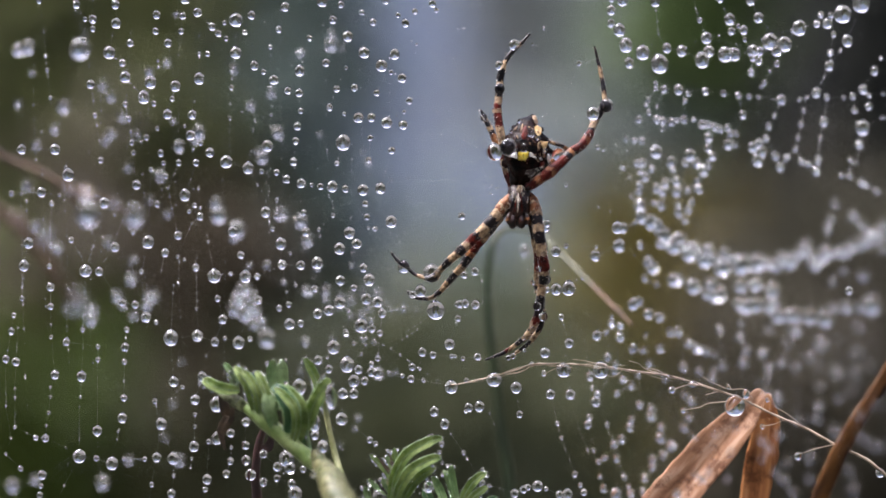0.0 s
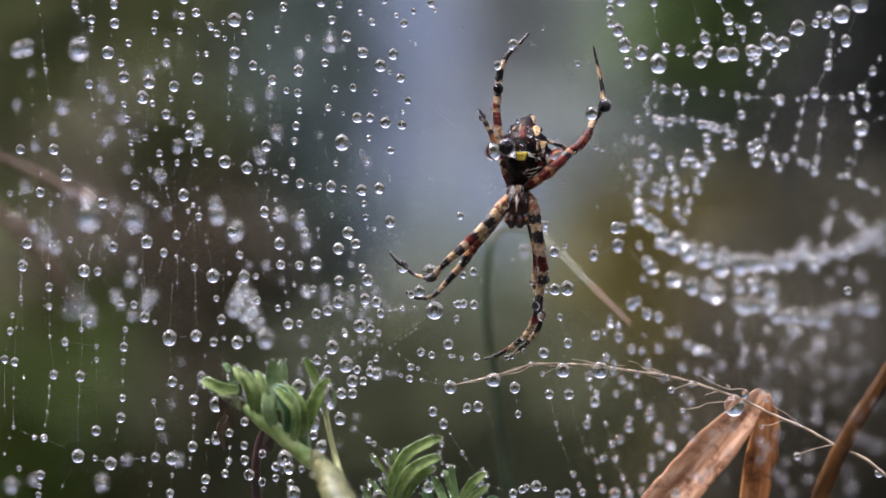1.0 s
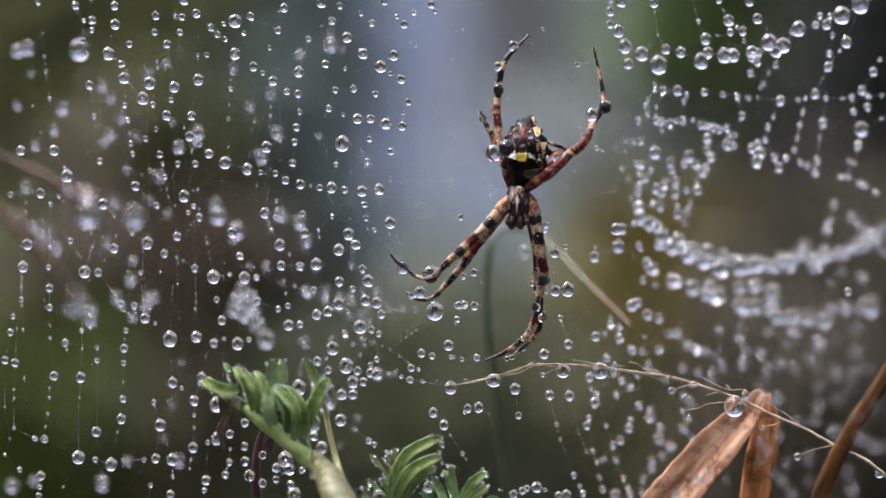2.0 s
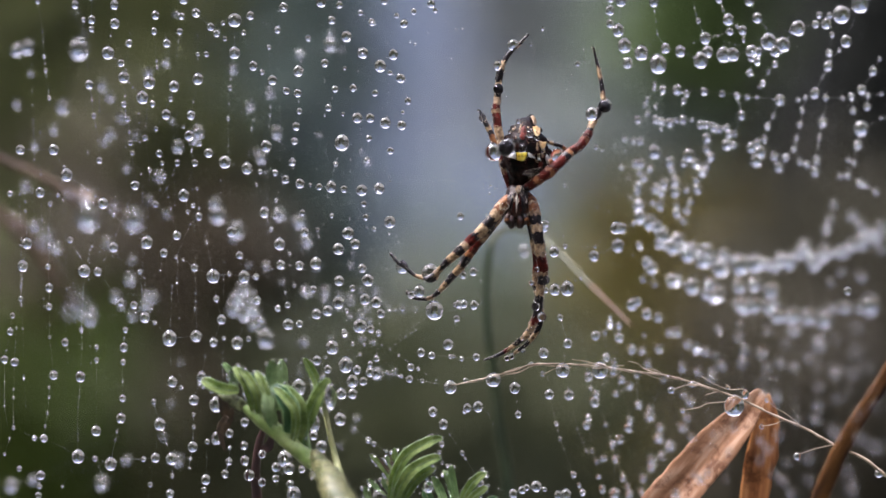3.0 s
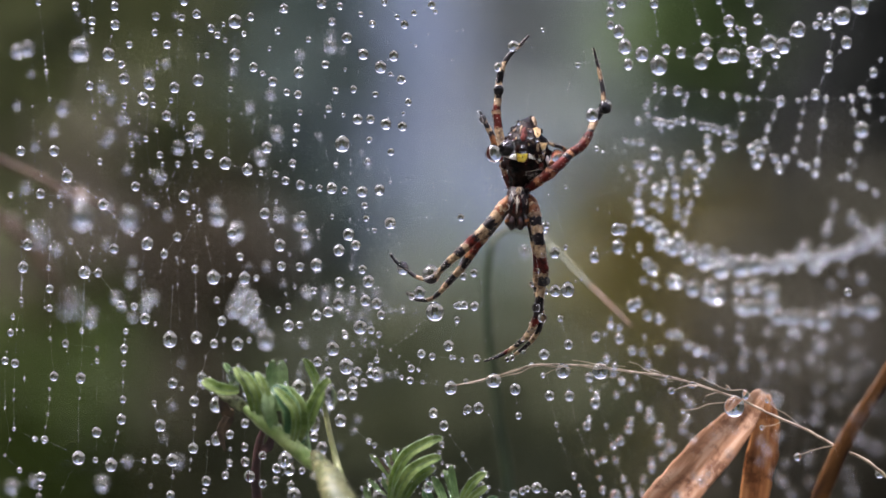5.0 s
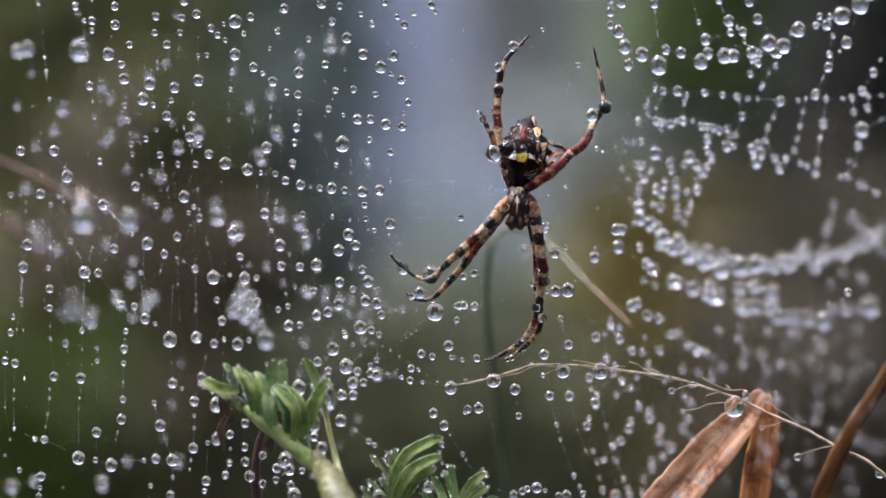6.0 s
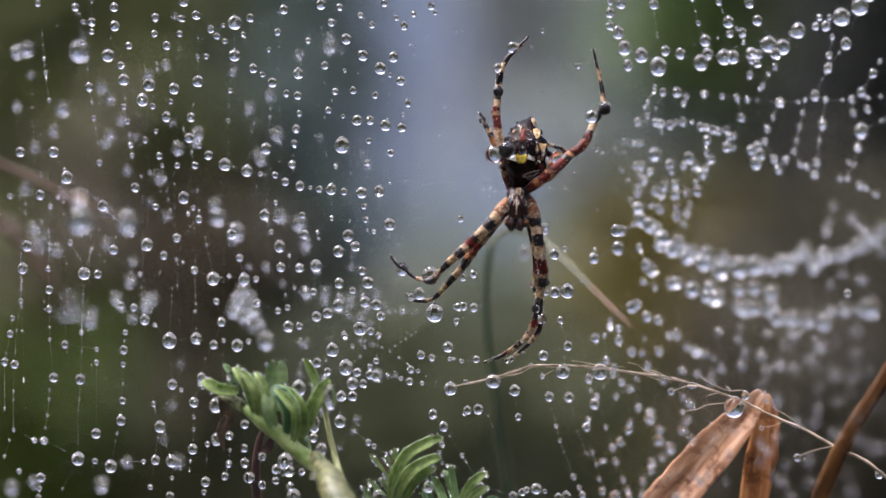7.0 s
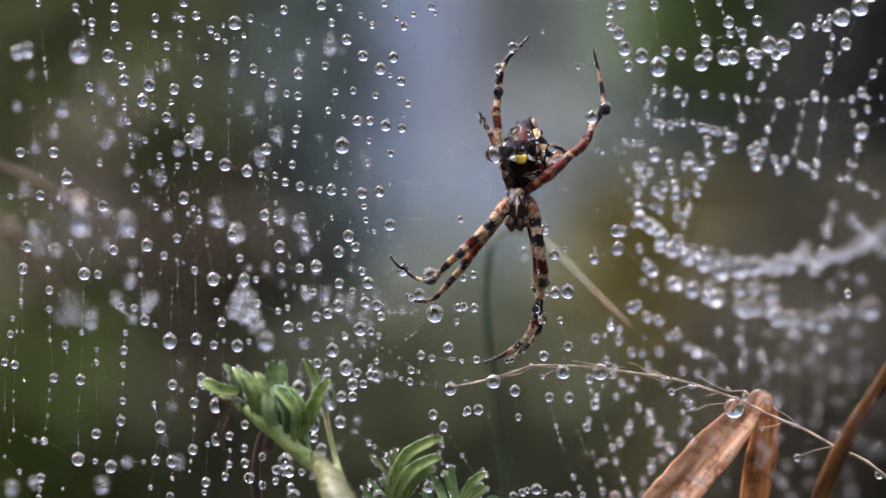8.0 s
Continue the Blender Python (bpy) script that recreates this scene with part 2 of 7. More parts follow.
# ---- ground, far hillside and sky ----
def sheet(name, material, x0, x1, y0, y1, n, rise):
    bm = bmesh.new()
    rows = [[bm.verts.new((x0 + (x1 - x0) * i / n, y0 + (y1 - y0) * (j / n) ** 1.0,
             rise * noise.noise(Vector((i * 0.35, j * 0.35, 3))))) for i in range(n + 1)] for j in range(n + 1)]
    for j in range(n):
        for i in range(n):
            bm.faces.new((rows[j][i], rows[j][i + 1], rows[j + 1][i + 1], rows[j + 1][i]))
    me = bpy.data.meshes.new(name)
    bm.to_mesh(me)
    bm.free()
    me.materials.append(material)
    return new(name, me)


SOIL = surface("grassy_ground", (0.020, 0.021, 0.016), (0.048, 0.047, 0.036), 0.08, 0.8, 0.01)
ground = tagged(sheet("ground", SOIL, -400, 400, -400, 400, 60, 0.0), "dark damp meadow ground under the herbs", "ground", kind="structure")

# no real haze: the mist is painted into the slopes' blue-grey base colour
MIST_TINT = surface("mist_tinted_hillside", (0.088, 0.112, 0.155), (0.106, 0.133, 0.184), 9.0, 0.9)


def hillside():
    """Wooded slopes all round the clearing; their pale colour stands in for mist."""
    bm = bmesh.new()
    n, rows = 120, []
    for j in range(9):
        row = []
        for i in range(n):
            a = 2 * math.pi * i / n
            c, d = math.cos(a), math.sin(a)
            top = 78 + 9 * noise.noise(Vector((c * 1.6, d * 1.6, 1))) + 4 * noise.noise(Vector((c * 7, d * 7, 2)))
            s = j / 8
            far = 75 + 35 * s
            row.append(bm.verts.new((c * far, d * far, top * math.sin(s * math.pi / 2) - 0.5)))
        rows.append(row)
    for j in range(8):
        for i in range(n):
            bm.faces.new((rows[j][i], rows[j + 1][i], rows[j + 1][(i + 1) % n], rows[j][(i + 1) % n]))
    me = bpy.data.meshes.new("backdrop")
    bm.to_mesh(me)
    bm.free()
    me.materials.append(MIST_TINT)
    me.polygons.foreach_set("use_smooth", [True] * len(me.polygons))
    return tagged(new("backdrop", me), "wooded slopes with the mist put into their pale blue-grey colour", "hillside", kind="structure")


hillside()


# ---- shrubs and tall herbs behind the web ----
def shrub(name, at, size, colours, leaf, count, label, seed):
    """A leafy plant: stems from the ground and a crown of single leaves, in uneven clumps."""
    rng = random.Random(seed)
    base = thing(name, (at[0], at[1], 0), label, "shrub", "shrubs of the thicket" if name != "shrub" else "shrubs behind the web")
    rx, ry, low, high = size
    for _ in range(7):
        bm = bmesh.new()
        a, b = rng.uniform(0, 6.28), rng.uniform(0.2, 0.8)
        foot = Vector((at[0] + 0.03 * math.cos(a), at[1] + 0.03 * math.sin(a), 0))
        tip = Vector((at[0] + rx * 0.8 * b * math.cos(a), at[1] + ry * b * math.sin(a), low + (high - low) * rng.uniform(0.5, 0.95)))
        sweep(bm, [foot, foot.lerp(tip, 0.5) + Vector((0, 0, 0.05)), tip], [0.005, 0.004, 0.0015], sides=6, steps=4)
        part("stem", bm, WOODY, base)
    centres = [Vector((rng.uniform(-1, 1), rng.uniform(-1, 1), rng.uniform(0.0, 1.0))) for _ in range(240)]
    for c in centres:                      # rounded in plan
        c.y *= math.sqrt(1 - 0.92 * c.x * c.x)
    verts, faces = [], []
    for _ in range(count):
        c = rng.choice(centres)
        p = Vector((at[0] + rx * (c.x + rng.gauss(0, 0.14)), at[1] + ry * (c.y + rng.gauss(0, 0.16)),
                    low + (high - low) * (c.z + rng.gauss(0, 0.07))))
        p.z = max(p.z, 0.01)
        d = Vector((rng.gauss(0, 1), rng.gauss(0, 1), rng.gauss(0.1, 0.6))).normalized()
        s = d.cross(Vector((rng.gauss(0, 1), rng.gauss(0, 1), rng.gauss(0, 1)))).normalized()
        h, l = d.cross(s), leaf * rng.uniform(0.6, 1.3)
        w, n = l * 0.26, len(verts)
        for q in (p, p + d * l * 0.35 + s * w + h * w * 0.4, p + d * l, p + d * l * 0.35 - s * w + h * w * 0.4, p + d * l * 0.4):
            verts.append(tuple(q - Vector(base.location)))
        faces += [(n, n + 1, n + 4), (n + 1, n + 2, n + 4), (n + 2, n + 3, n + 4), (n + 3, n, n + 4)]
    me = bpy.data.meshes.new("crown")
    me.from_pydata(verts, [], faces)
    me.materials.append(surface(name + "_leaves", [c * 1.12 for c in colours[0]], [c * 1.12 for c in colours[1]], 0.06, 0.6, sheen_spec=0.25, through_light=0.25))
    crown = new("crown", me)
    crown.parent = base
    return base


shrub("shrub", (-0.240, 2.0), (0.108, 0.10, 0.05, 0.73), ((0.094, 0.105, 0.040), (0.170, 0.188, 0.077)), 0.05, 5600, "olive-brown leafy shrub with wilting leaves", 1)
shrub("shrub", (-0.098, 2.0), (0.044, 0.08, 0.05, 0.73), ((0.098, 0.134, 0.116), (0.186, 0.242, 0.212)), 0.045, 1000, "dark green leafy shrub beside the misty gap", 2)
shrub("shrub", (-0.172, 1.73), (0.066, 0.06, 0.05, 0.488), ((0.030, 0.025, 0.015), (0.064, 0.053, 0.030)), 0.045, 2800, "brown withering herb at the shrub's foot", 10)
shrub("shrub", (-0.228, 1.6), (0.040, 0.06, 0.02, 0.420), ((0.032, 0.051, 0.007), (0.060, 0.086, 0.015)), 0.045, 1000, "low bright green herb at the shrub's foot", 3)
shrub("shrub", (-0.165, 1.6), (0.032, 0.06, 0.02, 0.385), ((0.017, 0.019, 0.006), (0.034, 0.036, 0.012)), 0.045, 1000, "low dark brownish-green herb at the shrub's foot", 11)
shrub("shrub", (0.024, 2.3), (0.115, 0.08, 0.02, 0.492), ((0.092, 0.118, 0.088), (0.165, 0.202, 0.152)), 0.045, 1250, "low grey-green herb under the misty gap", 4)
# shade low in the middle is painted into these leaf colours
shrub("shrub", (-0.010, 1.7), (0.100, 0.07, 0.02, 0.424), ((0.037, 0.045, 0.021), (0.082, 0.092, 0.046)), 0.045, 2300, "low herb with shade put into its dark leaf colour", 9)
shrub("shrub", (0.156, 1.9), (0.062, 0.08, 0.05, 0.496), ((0.084, 0.072, 0.016), (0.144, 0.122, 0.032)), 0.045, 2800, "olive and brown leafy shrub", 5)
shrub("shrub", (0.194, 1.8), (0.050, 0.06, 0.61, 0.76), ((0.070, 0.110, 0.036), (0.134, 0.190, 0.070)), 0.05, 1700, "tall fresh green shrub above the brown one", 6)
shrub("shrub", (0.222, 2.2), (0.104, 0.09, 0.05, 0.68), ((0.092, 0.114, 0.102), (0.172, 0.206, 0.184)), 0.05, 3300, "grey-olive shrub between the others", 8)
# leaf colours greyed to imitate mist over the far shrub
shrub("shrub", (0.150, 4.0), (0.110, 0.15, 0.63, 1.0), ((0.100, 0.114, 0.104), (0.190, 0.212, 0.198)), 0.05, 900, "thin shrub far back, mist put into its grey-green leaf colour", 12)
# deep shade at the right painted as almost black leaves
shrub("shrub", (0.284, 1.7), (0.046, 0.07, 0.53, 0.76), ((0.020, 0.023, 0.021), (0.048, 0.052, 0.047)), 0.05, 3400, "tall shrub with its shade put into almost black leaf colours", 7)
shrub("shrub", (0.226, 1.6), (0.042, 0.05, 0.05, 0.498), ((0.041, 0.040, 0.026), (0.076, 0.072, 0.048)), 0.05, 1400, "low grey-olive shrub before the almost black one", 13)
# herb added to darken the lower right, its shade painted into the leaves
shrub("shrub", (0.212, 1.5), (0.056, 0.05, 0.02, 0.436), ((0.030, 0.027, 0.017), (0.062, 0.056, 0.036)), 0.045, 2000, "low brown herb under the grey-olive shrub, darkened in colour for shade", 14)


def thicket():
    """Unseen shrubs added round the clearing, behind the lens too, shaping the drops' light."""
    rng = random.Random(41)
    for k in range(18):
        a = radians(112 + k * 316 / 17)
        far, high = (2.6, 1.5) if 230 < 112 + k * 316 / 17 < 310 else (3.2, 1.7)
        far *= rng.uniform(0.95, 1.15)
        shrub("unseen_shrub", (far * math.cos(a), far * math.sin(a) + 0.2), (0.62, 0.4, 0.02, high * rng.uniform(0.85, 1.1)), ((0.085, 0.090, 0.065), (0.180, 0.185, 0.140)), 0.13, 2200,
              "unseen dense dark green shrub, added to shape light in the dewdrops", 60 + k)


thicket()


# ---- the spider's web ----
web = thing("orb_web", (0, 0, HEIGHT), "fine orb web hung with beads of dew", "spider web")
upper_web = thing("garland_web", mm((31.78, -14, 21)), "dewy silk threads hung like garlands beside the orb web", "spider web")
loop_web = thing("loop_web", mm((30.72, -48, -0.51)), "thick silk loop packed with glistening dewdrops", "spider web")
veil_web = thing("veil_web", mm((27.16, -35, -16.26)), "loose veil of dewy silk threads before the dry grass", "spider web")
back_web = thing("back_web", mm((-39.07, 60, -0.66)), "tangle of dewy threads behind the orb web", "spider web")

# threads of the orb web, from one side to the other
strand(web, [(-45.76, 0.29, 27.95, 0.64), (-45.28, 0.58, 24.52, 0.25), (-45.1, 0.71, 21.72, 0.44), (-44.95, 1.06, 20.14, 0.5),
    (-44.51, 0.58, 16.99, 0.44)])
strand(web, [(-41.62, 1.01, 27.56, 0.89), (-40.45, -1.13, 25.76, 0.5), (-40.68, -0.08, 23.53, 0.57), (-40.28, 1.06, 22.12, 0.44),
    (-40.15, 0.36, 20.49, 0.19), (-40.02, 0.96, 18.54, 0.95), (-39.51, -0.93, 16.67, 0.25), (-39.41, -0.07, 14.98, 0.57),
    (-39.16, -0.61, 13.82, 0.25), (-38.98, 0.11, 12.18, 0.19), (-38.79, 0.18, 9.95, 0.7)])
strand(web, [(-39.55, -1.17, 28.04, 0.31), (-39.6, -0.68, 25.79, 0.89), (-39.62, -0.53, 24.71, 0.63)])
strand(web, [(-37.21, 1, 27.55, 1.01), (-37.11, 0.64, 25.42, 1.08), (-37.42, -0.82, 24, 0.25), (-37.89, 0.71, 22.1, 1.4),
    (-36.27, -0.87, 20.87, 0.82), (-36.06, 0.28, 19.34, 1.21), (-33.85, -0.9, 16.99, 1.33), (-32.68, -1.2, 16.28, 0.69),
    (-31.32, 0.89, 15.15, 1.08), (-28.59, -0.7, 12.73, 1.08), (-27.44, -0.68, 11.84, 0.57), (-26.54, 1.16, 10.81, 1.01),
    (-24.67, 0.89, 9.78, 1.4), (-22.1, -0.51, 9.04, 1.27), (-20.66, 1.11, 8.7, 0.57), (-18.95, 0.09, 8.55, 0.7),
    (-17.81, 0.43, 7.79, 0.89), (-16.11, -0.71, 7.32, 1.01), (-15.03, 1.06, 7.16, 0.44), (-13.98, 0.46, 6.96, 0.7),
    (-12.66, 1.12, 6.97, 1.2), (-11.19, 0.94, 6.71, 0.76), (-9.17, -0.48, 6.56, 1.27), (-7.2, -0.33, 6.75, 1.21),
    (-5.98, -0.8, 7.57, 0.31)])
strand(web, [(-35.39, -0.85, 23.1, 0.76), (-35.94, -1.04, 16.22, 0.69), (-35.55, -0.48, 14.59, 0.63), (-35.42, 0.25, 13.15, 0.38),
    (-35.16, -1.19, 11.89, 0.56), (-35.11, 0.43, 10.79, 0.51), (-34.72, -0.39, 7.14, 1.02), (-36.88, -0.46, 1.59, 0.25),
    (-37.25, 0.76, 0.13, 1.02), (-38.2, -0.05, -1.21, 0.19)])
strand(web, [(-32.43, -0.44, 26.31, 0.89), (-32.59, -0.05, 24.49, 0.76), (-32.37, 0.49, 21.2, 0.38), (-32.19, -1.06, 20.42, 0.37),
    (-33.26, 1.14, 18.8, 1.4), (-33.52, -1.15, 12.46, 0.63), (-33.15, 0.6, 8.88, 0.51), (-33.49, 0.83, 0.7, 1.33),
    (-34.09, -1.16, -2.61, 0.56), (-33.73, 0.69, -7.79, 1.21)])
strand(web, [(-31.16, -0.32, 23.13, 0.89), (-30.37, 0.19, 18.31, 1.21), (-30.65, -1.18, 16.79, 0.56), (-32.31, -1.09, 13.48, 0.5),
    (-31.96, -0.77, 10.69, 0.76), (-31.78, 1.09, 9.66, 0.5), (-31.39, -0.73, 8.15, 0.57), (-32.45, 0.61, 4.98, 0.7),
    (-31.27, 1.03, 6.78, 0.31)])
strand(web, [(-29.6, 1.06, 26.28, 0.76), (-29.69, -0.37, 24.47, 0.7), (-30.01, -0.35, 21.73, 0.19), (-29.98, 0.06, 9.63, 0.64),
    (-31.24, 0.66, 6.77, 0.31), (-30.92, -0.94, 5.79, 0.25), (-30.78, 0.6, 4.53, 0.31), (-30.09, 0.71, 1.47, 0.95),
    (-31.57, 0.86, -0.51, 0.89), (-31.86, -1.11, -2.48, 0.18)])
strand(web, [(-29.35, 1.07, 28.2, 1.14), (-27.8, -0.98, 26.53, 0.95), (-26.19, -0.38, 24.98, 0.82), (-25.53, 0.27, 24.25, 0.76),
    (-24.68, 1, 23.72, 0.57), (-22.49, -0.38, 24.34, 0.57), (-21.48, 1.02, 20.65, 0.95), (-20.41, 0.11, 19.9, 0.57),
    (-19.24, -0.45, 18.98, 1.08), (-17.65, -0.44, 17.77, 0.76), (-16.36, -0.77, 17.5, 0.88), (-12.91, -1.01, 15.84, 0.75),
    (-11.26, -0.84, 15.15, 0.44), (-9.7, 0.45, 14.75, 1.15), (-8.25, 1.19, 14.78, 0.95), (-6.49, -0.81, 14.13, 1.2),
    (-4.64, -1.08, 13.87, 1.07)])
strand(web, [(-27.76, 1.17, 24.11, 0.25), (-27.68, 0.08, 21.94, 0.45), (-27.66, -0.23, 19.12, 1.21), (-28.15, -0.63, 16.49, 0.25),
    (-28.46, 0.23, 15.06, 1.02), (-29.33, 0.78, 13.8, 0.38), (-27.99, -0.11, 9.63, 0.76), (-29.26, -0.19, 5.99, 1.21),
    (-28.69, -1.07, 4.13, 0.5), (-28.26, 1, 4.86, 0.57)])
strand(web, [(-27.67, -1.12, 6.74, 0.37), (-27.55, -0.02, 4.53, 0.32), (-27.61, 0.81, 3.58, 0.82), (-28.45, -0.89, 2.74, 0.25),
    (-30.14, 0.56, -0.96, 0.44), (-29.41, 1.08, -1.28, 0.37), (-28.08, 0.31, -2.17, 0.83), (-26, 0.69, -3.13, 1.53),
    (-24.05, -0.94, -2.86, 0.5), (-22.44, -0.16, -3.19, 1.34), (-21.07, -0.84, -3.18, 0.69), (-18.34, 0.83, -1.85, 1.01),
    (-16.18, -0.49, -1.91, 1.01)])
strand(web, [(-26.71, -0.11, 21.93, 0.64), (-24.88, 1.2, 25.52, 0.5), (-23.58, 0.85, 25.82, 1.53), (-21.81, 1.14, 26.35, 0.88),
    (-18.68, -0.11, 24.67, 0.76), (-17.98, -0.03, 27.23, 0.96)])
strand(web, [(-23.56, 0.55, 25.8, 0), (-23.53, -0.05, 22.06, 1.27), (-23.89, -0.5, 19.94, 0.31), (-23.97, -0.23, 19.12, 0.25),
    (-23.99, -0.85, 18.07, 0.56), (-24.15, -0.3, 16.31, 0.25), (-24.3, 1.17, 14.71, 0.5), (-24.3, 1.1, 11.57, 0.18),
    (-23.87, 0.3, 1.91, 1.15), (-22.96, 0, -0.77, 0.89), (-22.43, -0.39, -3.19, 0)])
strand(web, [(-26.59, -0.99, 0.7, 0.37), (-25.92, -0.55, -3.12, 0), (-25.62, 0.68, -5.69, 0.76), (-25.05, 0.88, -8.05, 1.01),
    (-25.87, -0.33, -10.58, 0.95), (-26.89, 0.69, -12.14, 0.31), (-27.28, 0.66, -14.44, 0.89), (-28.16, 0.47, -17.11, 1.14),
    (-28.15, 0.39, -18.77, 0.44), (-28.17, 0.62, -20.18, 0.44), (-28.23, -0.33, -22.37, 1.14), (-28.54, 0.49, -23.75, 0.38),
    (-28.6, -0.53, -24.78, 0.25)])
strand(web, [(-19.64, -0.03, 22.7, 0.51), (-19.48, 0.65, 16.03, 0.25), (-19.54, 0.46, 15.07, 0.38), (-19.94, -0.49, 11.53, 1.27),
    (-20.21, 1.07, 4.09, 1.14), (-19.4, 0.36, 2.17, 0.51), (-18.44, 0.19, 0.51, 1.27), (-18.25, -1.17, -1.84, 0),
    (-17.8, 0.11, -4.98, 0.32), (-17.51, -0.6, -6.37, 0.63), (-18.64, 0.41, -6.77, 0.7), (-20.98, -0.09, -5.87, 0.89)])
strand(web, [(-21.4, 0.76, 14.44, 0.31), (-21.57, 0.35, 13.47, 0.25), (-22.17, 0.71, 9.07, 0), (-21.03, -0.37, 7.2, 0.32),
    (-20.62, 0.35, 6.45, 0.19), (-20.18, 0.57, 4.09, 0)])
strand(web, [(-15.27, 0.79, 23.77, 0.63), (-16.31, -0.36, 20.01, 1.21), (-16.42, 0.82, 17.57, 0), (-16.23, 0.89, 15.53, 0.63),
    (-16.6, 0.45, 13.79, 0.89), (-16.82, 1.14, 12.15, 0.76), (-17.07, 1.1, 9.78, 0.89), (-17.8, 0.04, 7.78, 0),
    (-18.88, 0.07, 5.42, 0.51), (-18.9, -0.8, 3.63, 0.57)])
strand(web, [(-13.8, 0.81, 27.86, 1.14), (-12.6, 1.05, 25.83, 0.89), (-10.9, -0.05, 23.91, 1.15), (-9.07, 0.46, 22.09, 1.21),
    (-7.09, 0.53, 20.63, 1.27), (-6, 0.55, 19.86, 0.51), (-4.77, -0.79, 19.16, 1.01), (-3.96, 0.67, 16.67, 0.76),
    (-4.53, 0.19, 15.38, 0.44), (-4.66, 0.4, 13.92, 0)])
strand(web, [(-11.67, -0.19, 27.47, 0.76), (-13.34, 0.3, 20.93, 0.89), (-11.11, 0.66, 20.38, 0.44), (-12.19, 0.33, 18, 0.76),
    (-12.96, 0.53, 15.9, 0)])
strand(web, [(-18.38, -1.13, 12.15, 0.37), (-16.99, -0.82, 9.74, 0), (-15.87, -0.14, 4.02, 0.7), (-15.64, 0.36, 1.85, 0.95),
    (-17.32, -0.67, -0.57, 0.38), (-16.79, 0.45, -4.21, 0.44)])
strand(web, [(-9.32, 0.31, 26.61, 0.64), (-8.01, -1.1, 25.44, 0.75), (-6.63, -0.07, 27.93, 0.76), (-5.22, -0.66, 26.23, 0.57),
    (-4.39, -1.07, 25.32, 0.88), (-3.31, -0.88, 26.66, 0.63), (-1.34, -0.44, 27.59, 0.89), (-0.89, -0.76, 26.8, 0.57)])
strand(web, [(-10.12, -0.74, 18.08, 0.76), (-7.63, -1.11, 17.49, 0.69), (-5.61, -0.08, 21.87, 1.08), (-4.78, -0.29, 19.18, 0)])
strand(web, [(-11.42, 0.27, 11.93, 1.66), (-12.12, 0.22, 9.57, 0.57), (-12.61, -0.63, 6.94, 0), (-12.59, 0.97, 3.71, 0.5),
    (-14.12, -1.2, 2.1, 0.43), (-14.02, -0.23, 1.34, 0.32), (-14.33, -0.53, -1.66, 1.33), (-14.6, -0.22, -4.59, 0.76)])
strand(web, [(-8.34, -0.92, 12.41, 0.69), (-8.56, 0.8, 9.97, 0.63), (-9.18, -0.3, 6.56, 0), (-8.9, -1.11, 5.02, 0.69), (-8.74, 0.27, 3.51, 0.7),
    (-8.53, -0.97, 2.29, 0.31), (-7.78, 0.11, 2.17, 0.51), (-5.99, -0.39, 2.99, 1.27)])
strand(web, [(-5.93, 0.19, 11.04, 0.83), (-7.23, 1.1, 6.78, 0), (-10.73, 0.76, 1.73, 1.27), (-9.88, -0.19, 0.51, 1.15),
    (-11.82, 0.75, -0.06, 1.27), (-11.74, 0.34, -3.64, 1.08), (-11.79, -0.31, -6.12, 1.27), (-12.98, -0.86, -7, 1.14),
    (-14.29, 0.23, -7.4, 1.08), (-16.21, 0.15, -8.49, 0.76), (-17.52, 1.1, -8.57, 1.2)])
strand(web, [(-9.15, 1.12, -2.24, 0.88), (-8.49, 0.26, -3.57, 1.27), (-10.2, -0.36, -4.46, 0.76), (-8.82, 0.94, -5.75, 1.14),
    (-7.5, -1.2, -6.04, 1.2), (-7, -0.94, -7.32, 0.95), (-7.27, 0.16, -9.57, 0.7), (-7.53, 0.28, -12.44, 0.7),
    (-8.21, -0.86, -13.05, 0.63)])
strand(web, [(-47.74, 0.31, 11.17, 1.02), (-44.04, 0.94, 11.19, 1.14), (-42.44, -0.3, 8.28, 1.27), (-40.1, -0.16, 6.63, 0.32),
    (-39.16, -0.66, 5.92, 0.31), (-38.35, -0.5, 5.1, 1.14), (-37.28, 1.13, 3.77, 0.37), (-35.12, -0.29, 1.78, 0.51),
    (-33.51, 1.11, 0.7, 0)])
strand(web, [(-48.97, 0.99, 6.2, 0.63), (-45.5, 0.23, 6.32, 1.02), (-43.37, -0.58, 5.99, 0.44), (-42.85, 1.15, 9.15, 0.44)])
strand(web, [(-47.13, -0.01, 5.29, 0.32), (-47.11, -0.2, 4.27, 0.32), (-46.89, -0.43, 0.57, 1.14), (-47.58, 1.16, -1.98, 1.14),
    (-47.51, -0.02, -3.38, 0.32), (-47.58, -0.51, -4.33, 0.38), (-47.63, -0.06, -5.68, 0.57), (-48.04, -0.91, -8.97, 0.31),
    (-48.38, 0.29, -12.83, 0.95), (-48.45, -0.14, -15.87, 0.32), (-48.41, -0.5, -16.82, 0.31), (-48.55, 0.68, -20.25, 0.44),
    (-46.2, 0.78, -21.41, 0.63), (-44.9, -1.17, -21.37, 0.88), (-44.91, 0.08, -20.03, 0.32), (-44.58, -0.54, -18.53, 0.38),
    (-44.57, 1.04, -16.82, 0.37), (-44.53, 0.68, -15.71, 0.38), (-43.88, -0.61, -14.26, 0.95)])
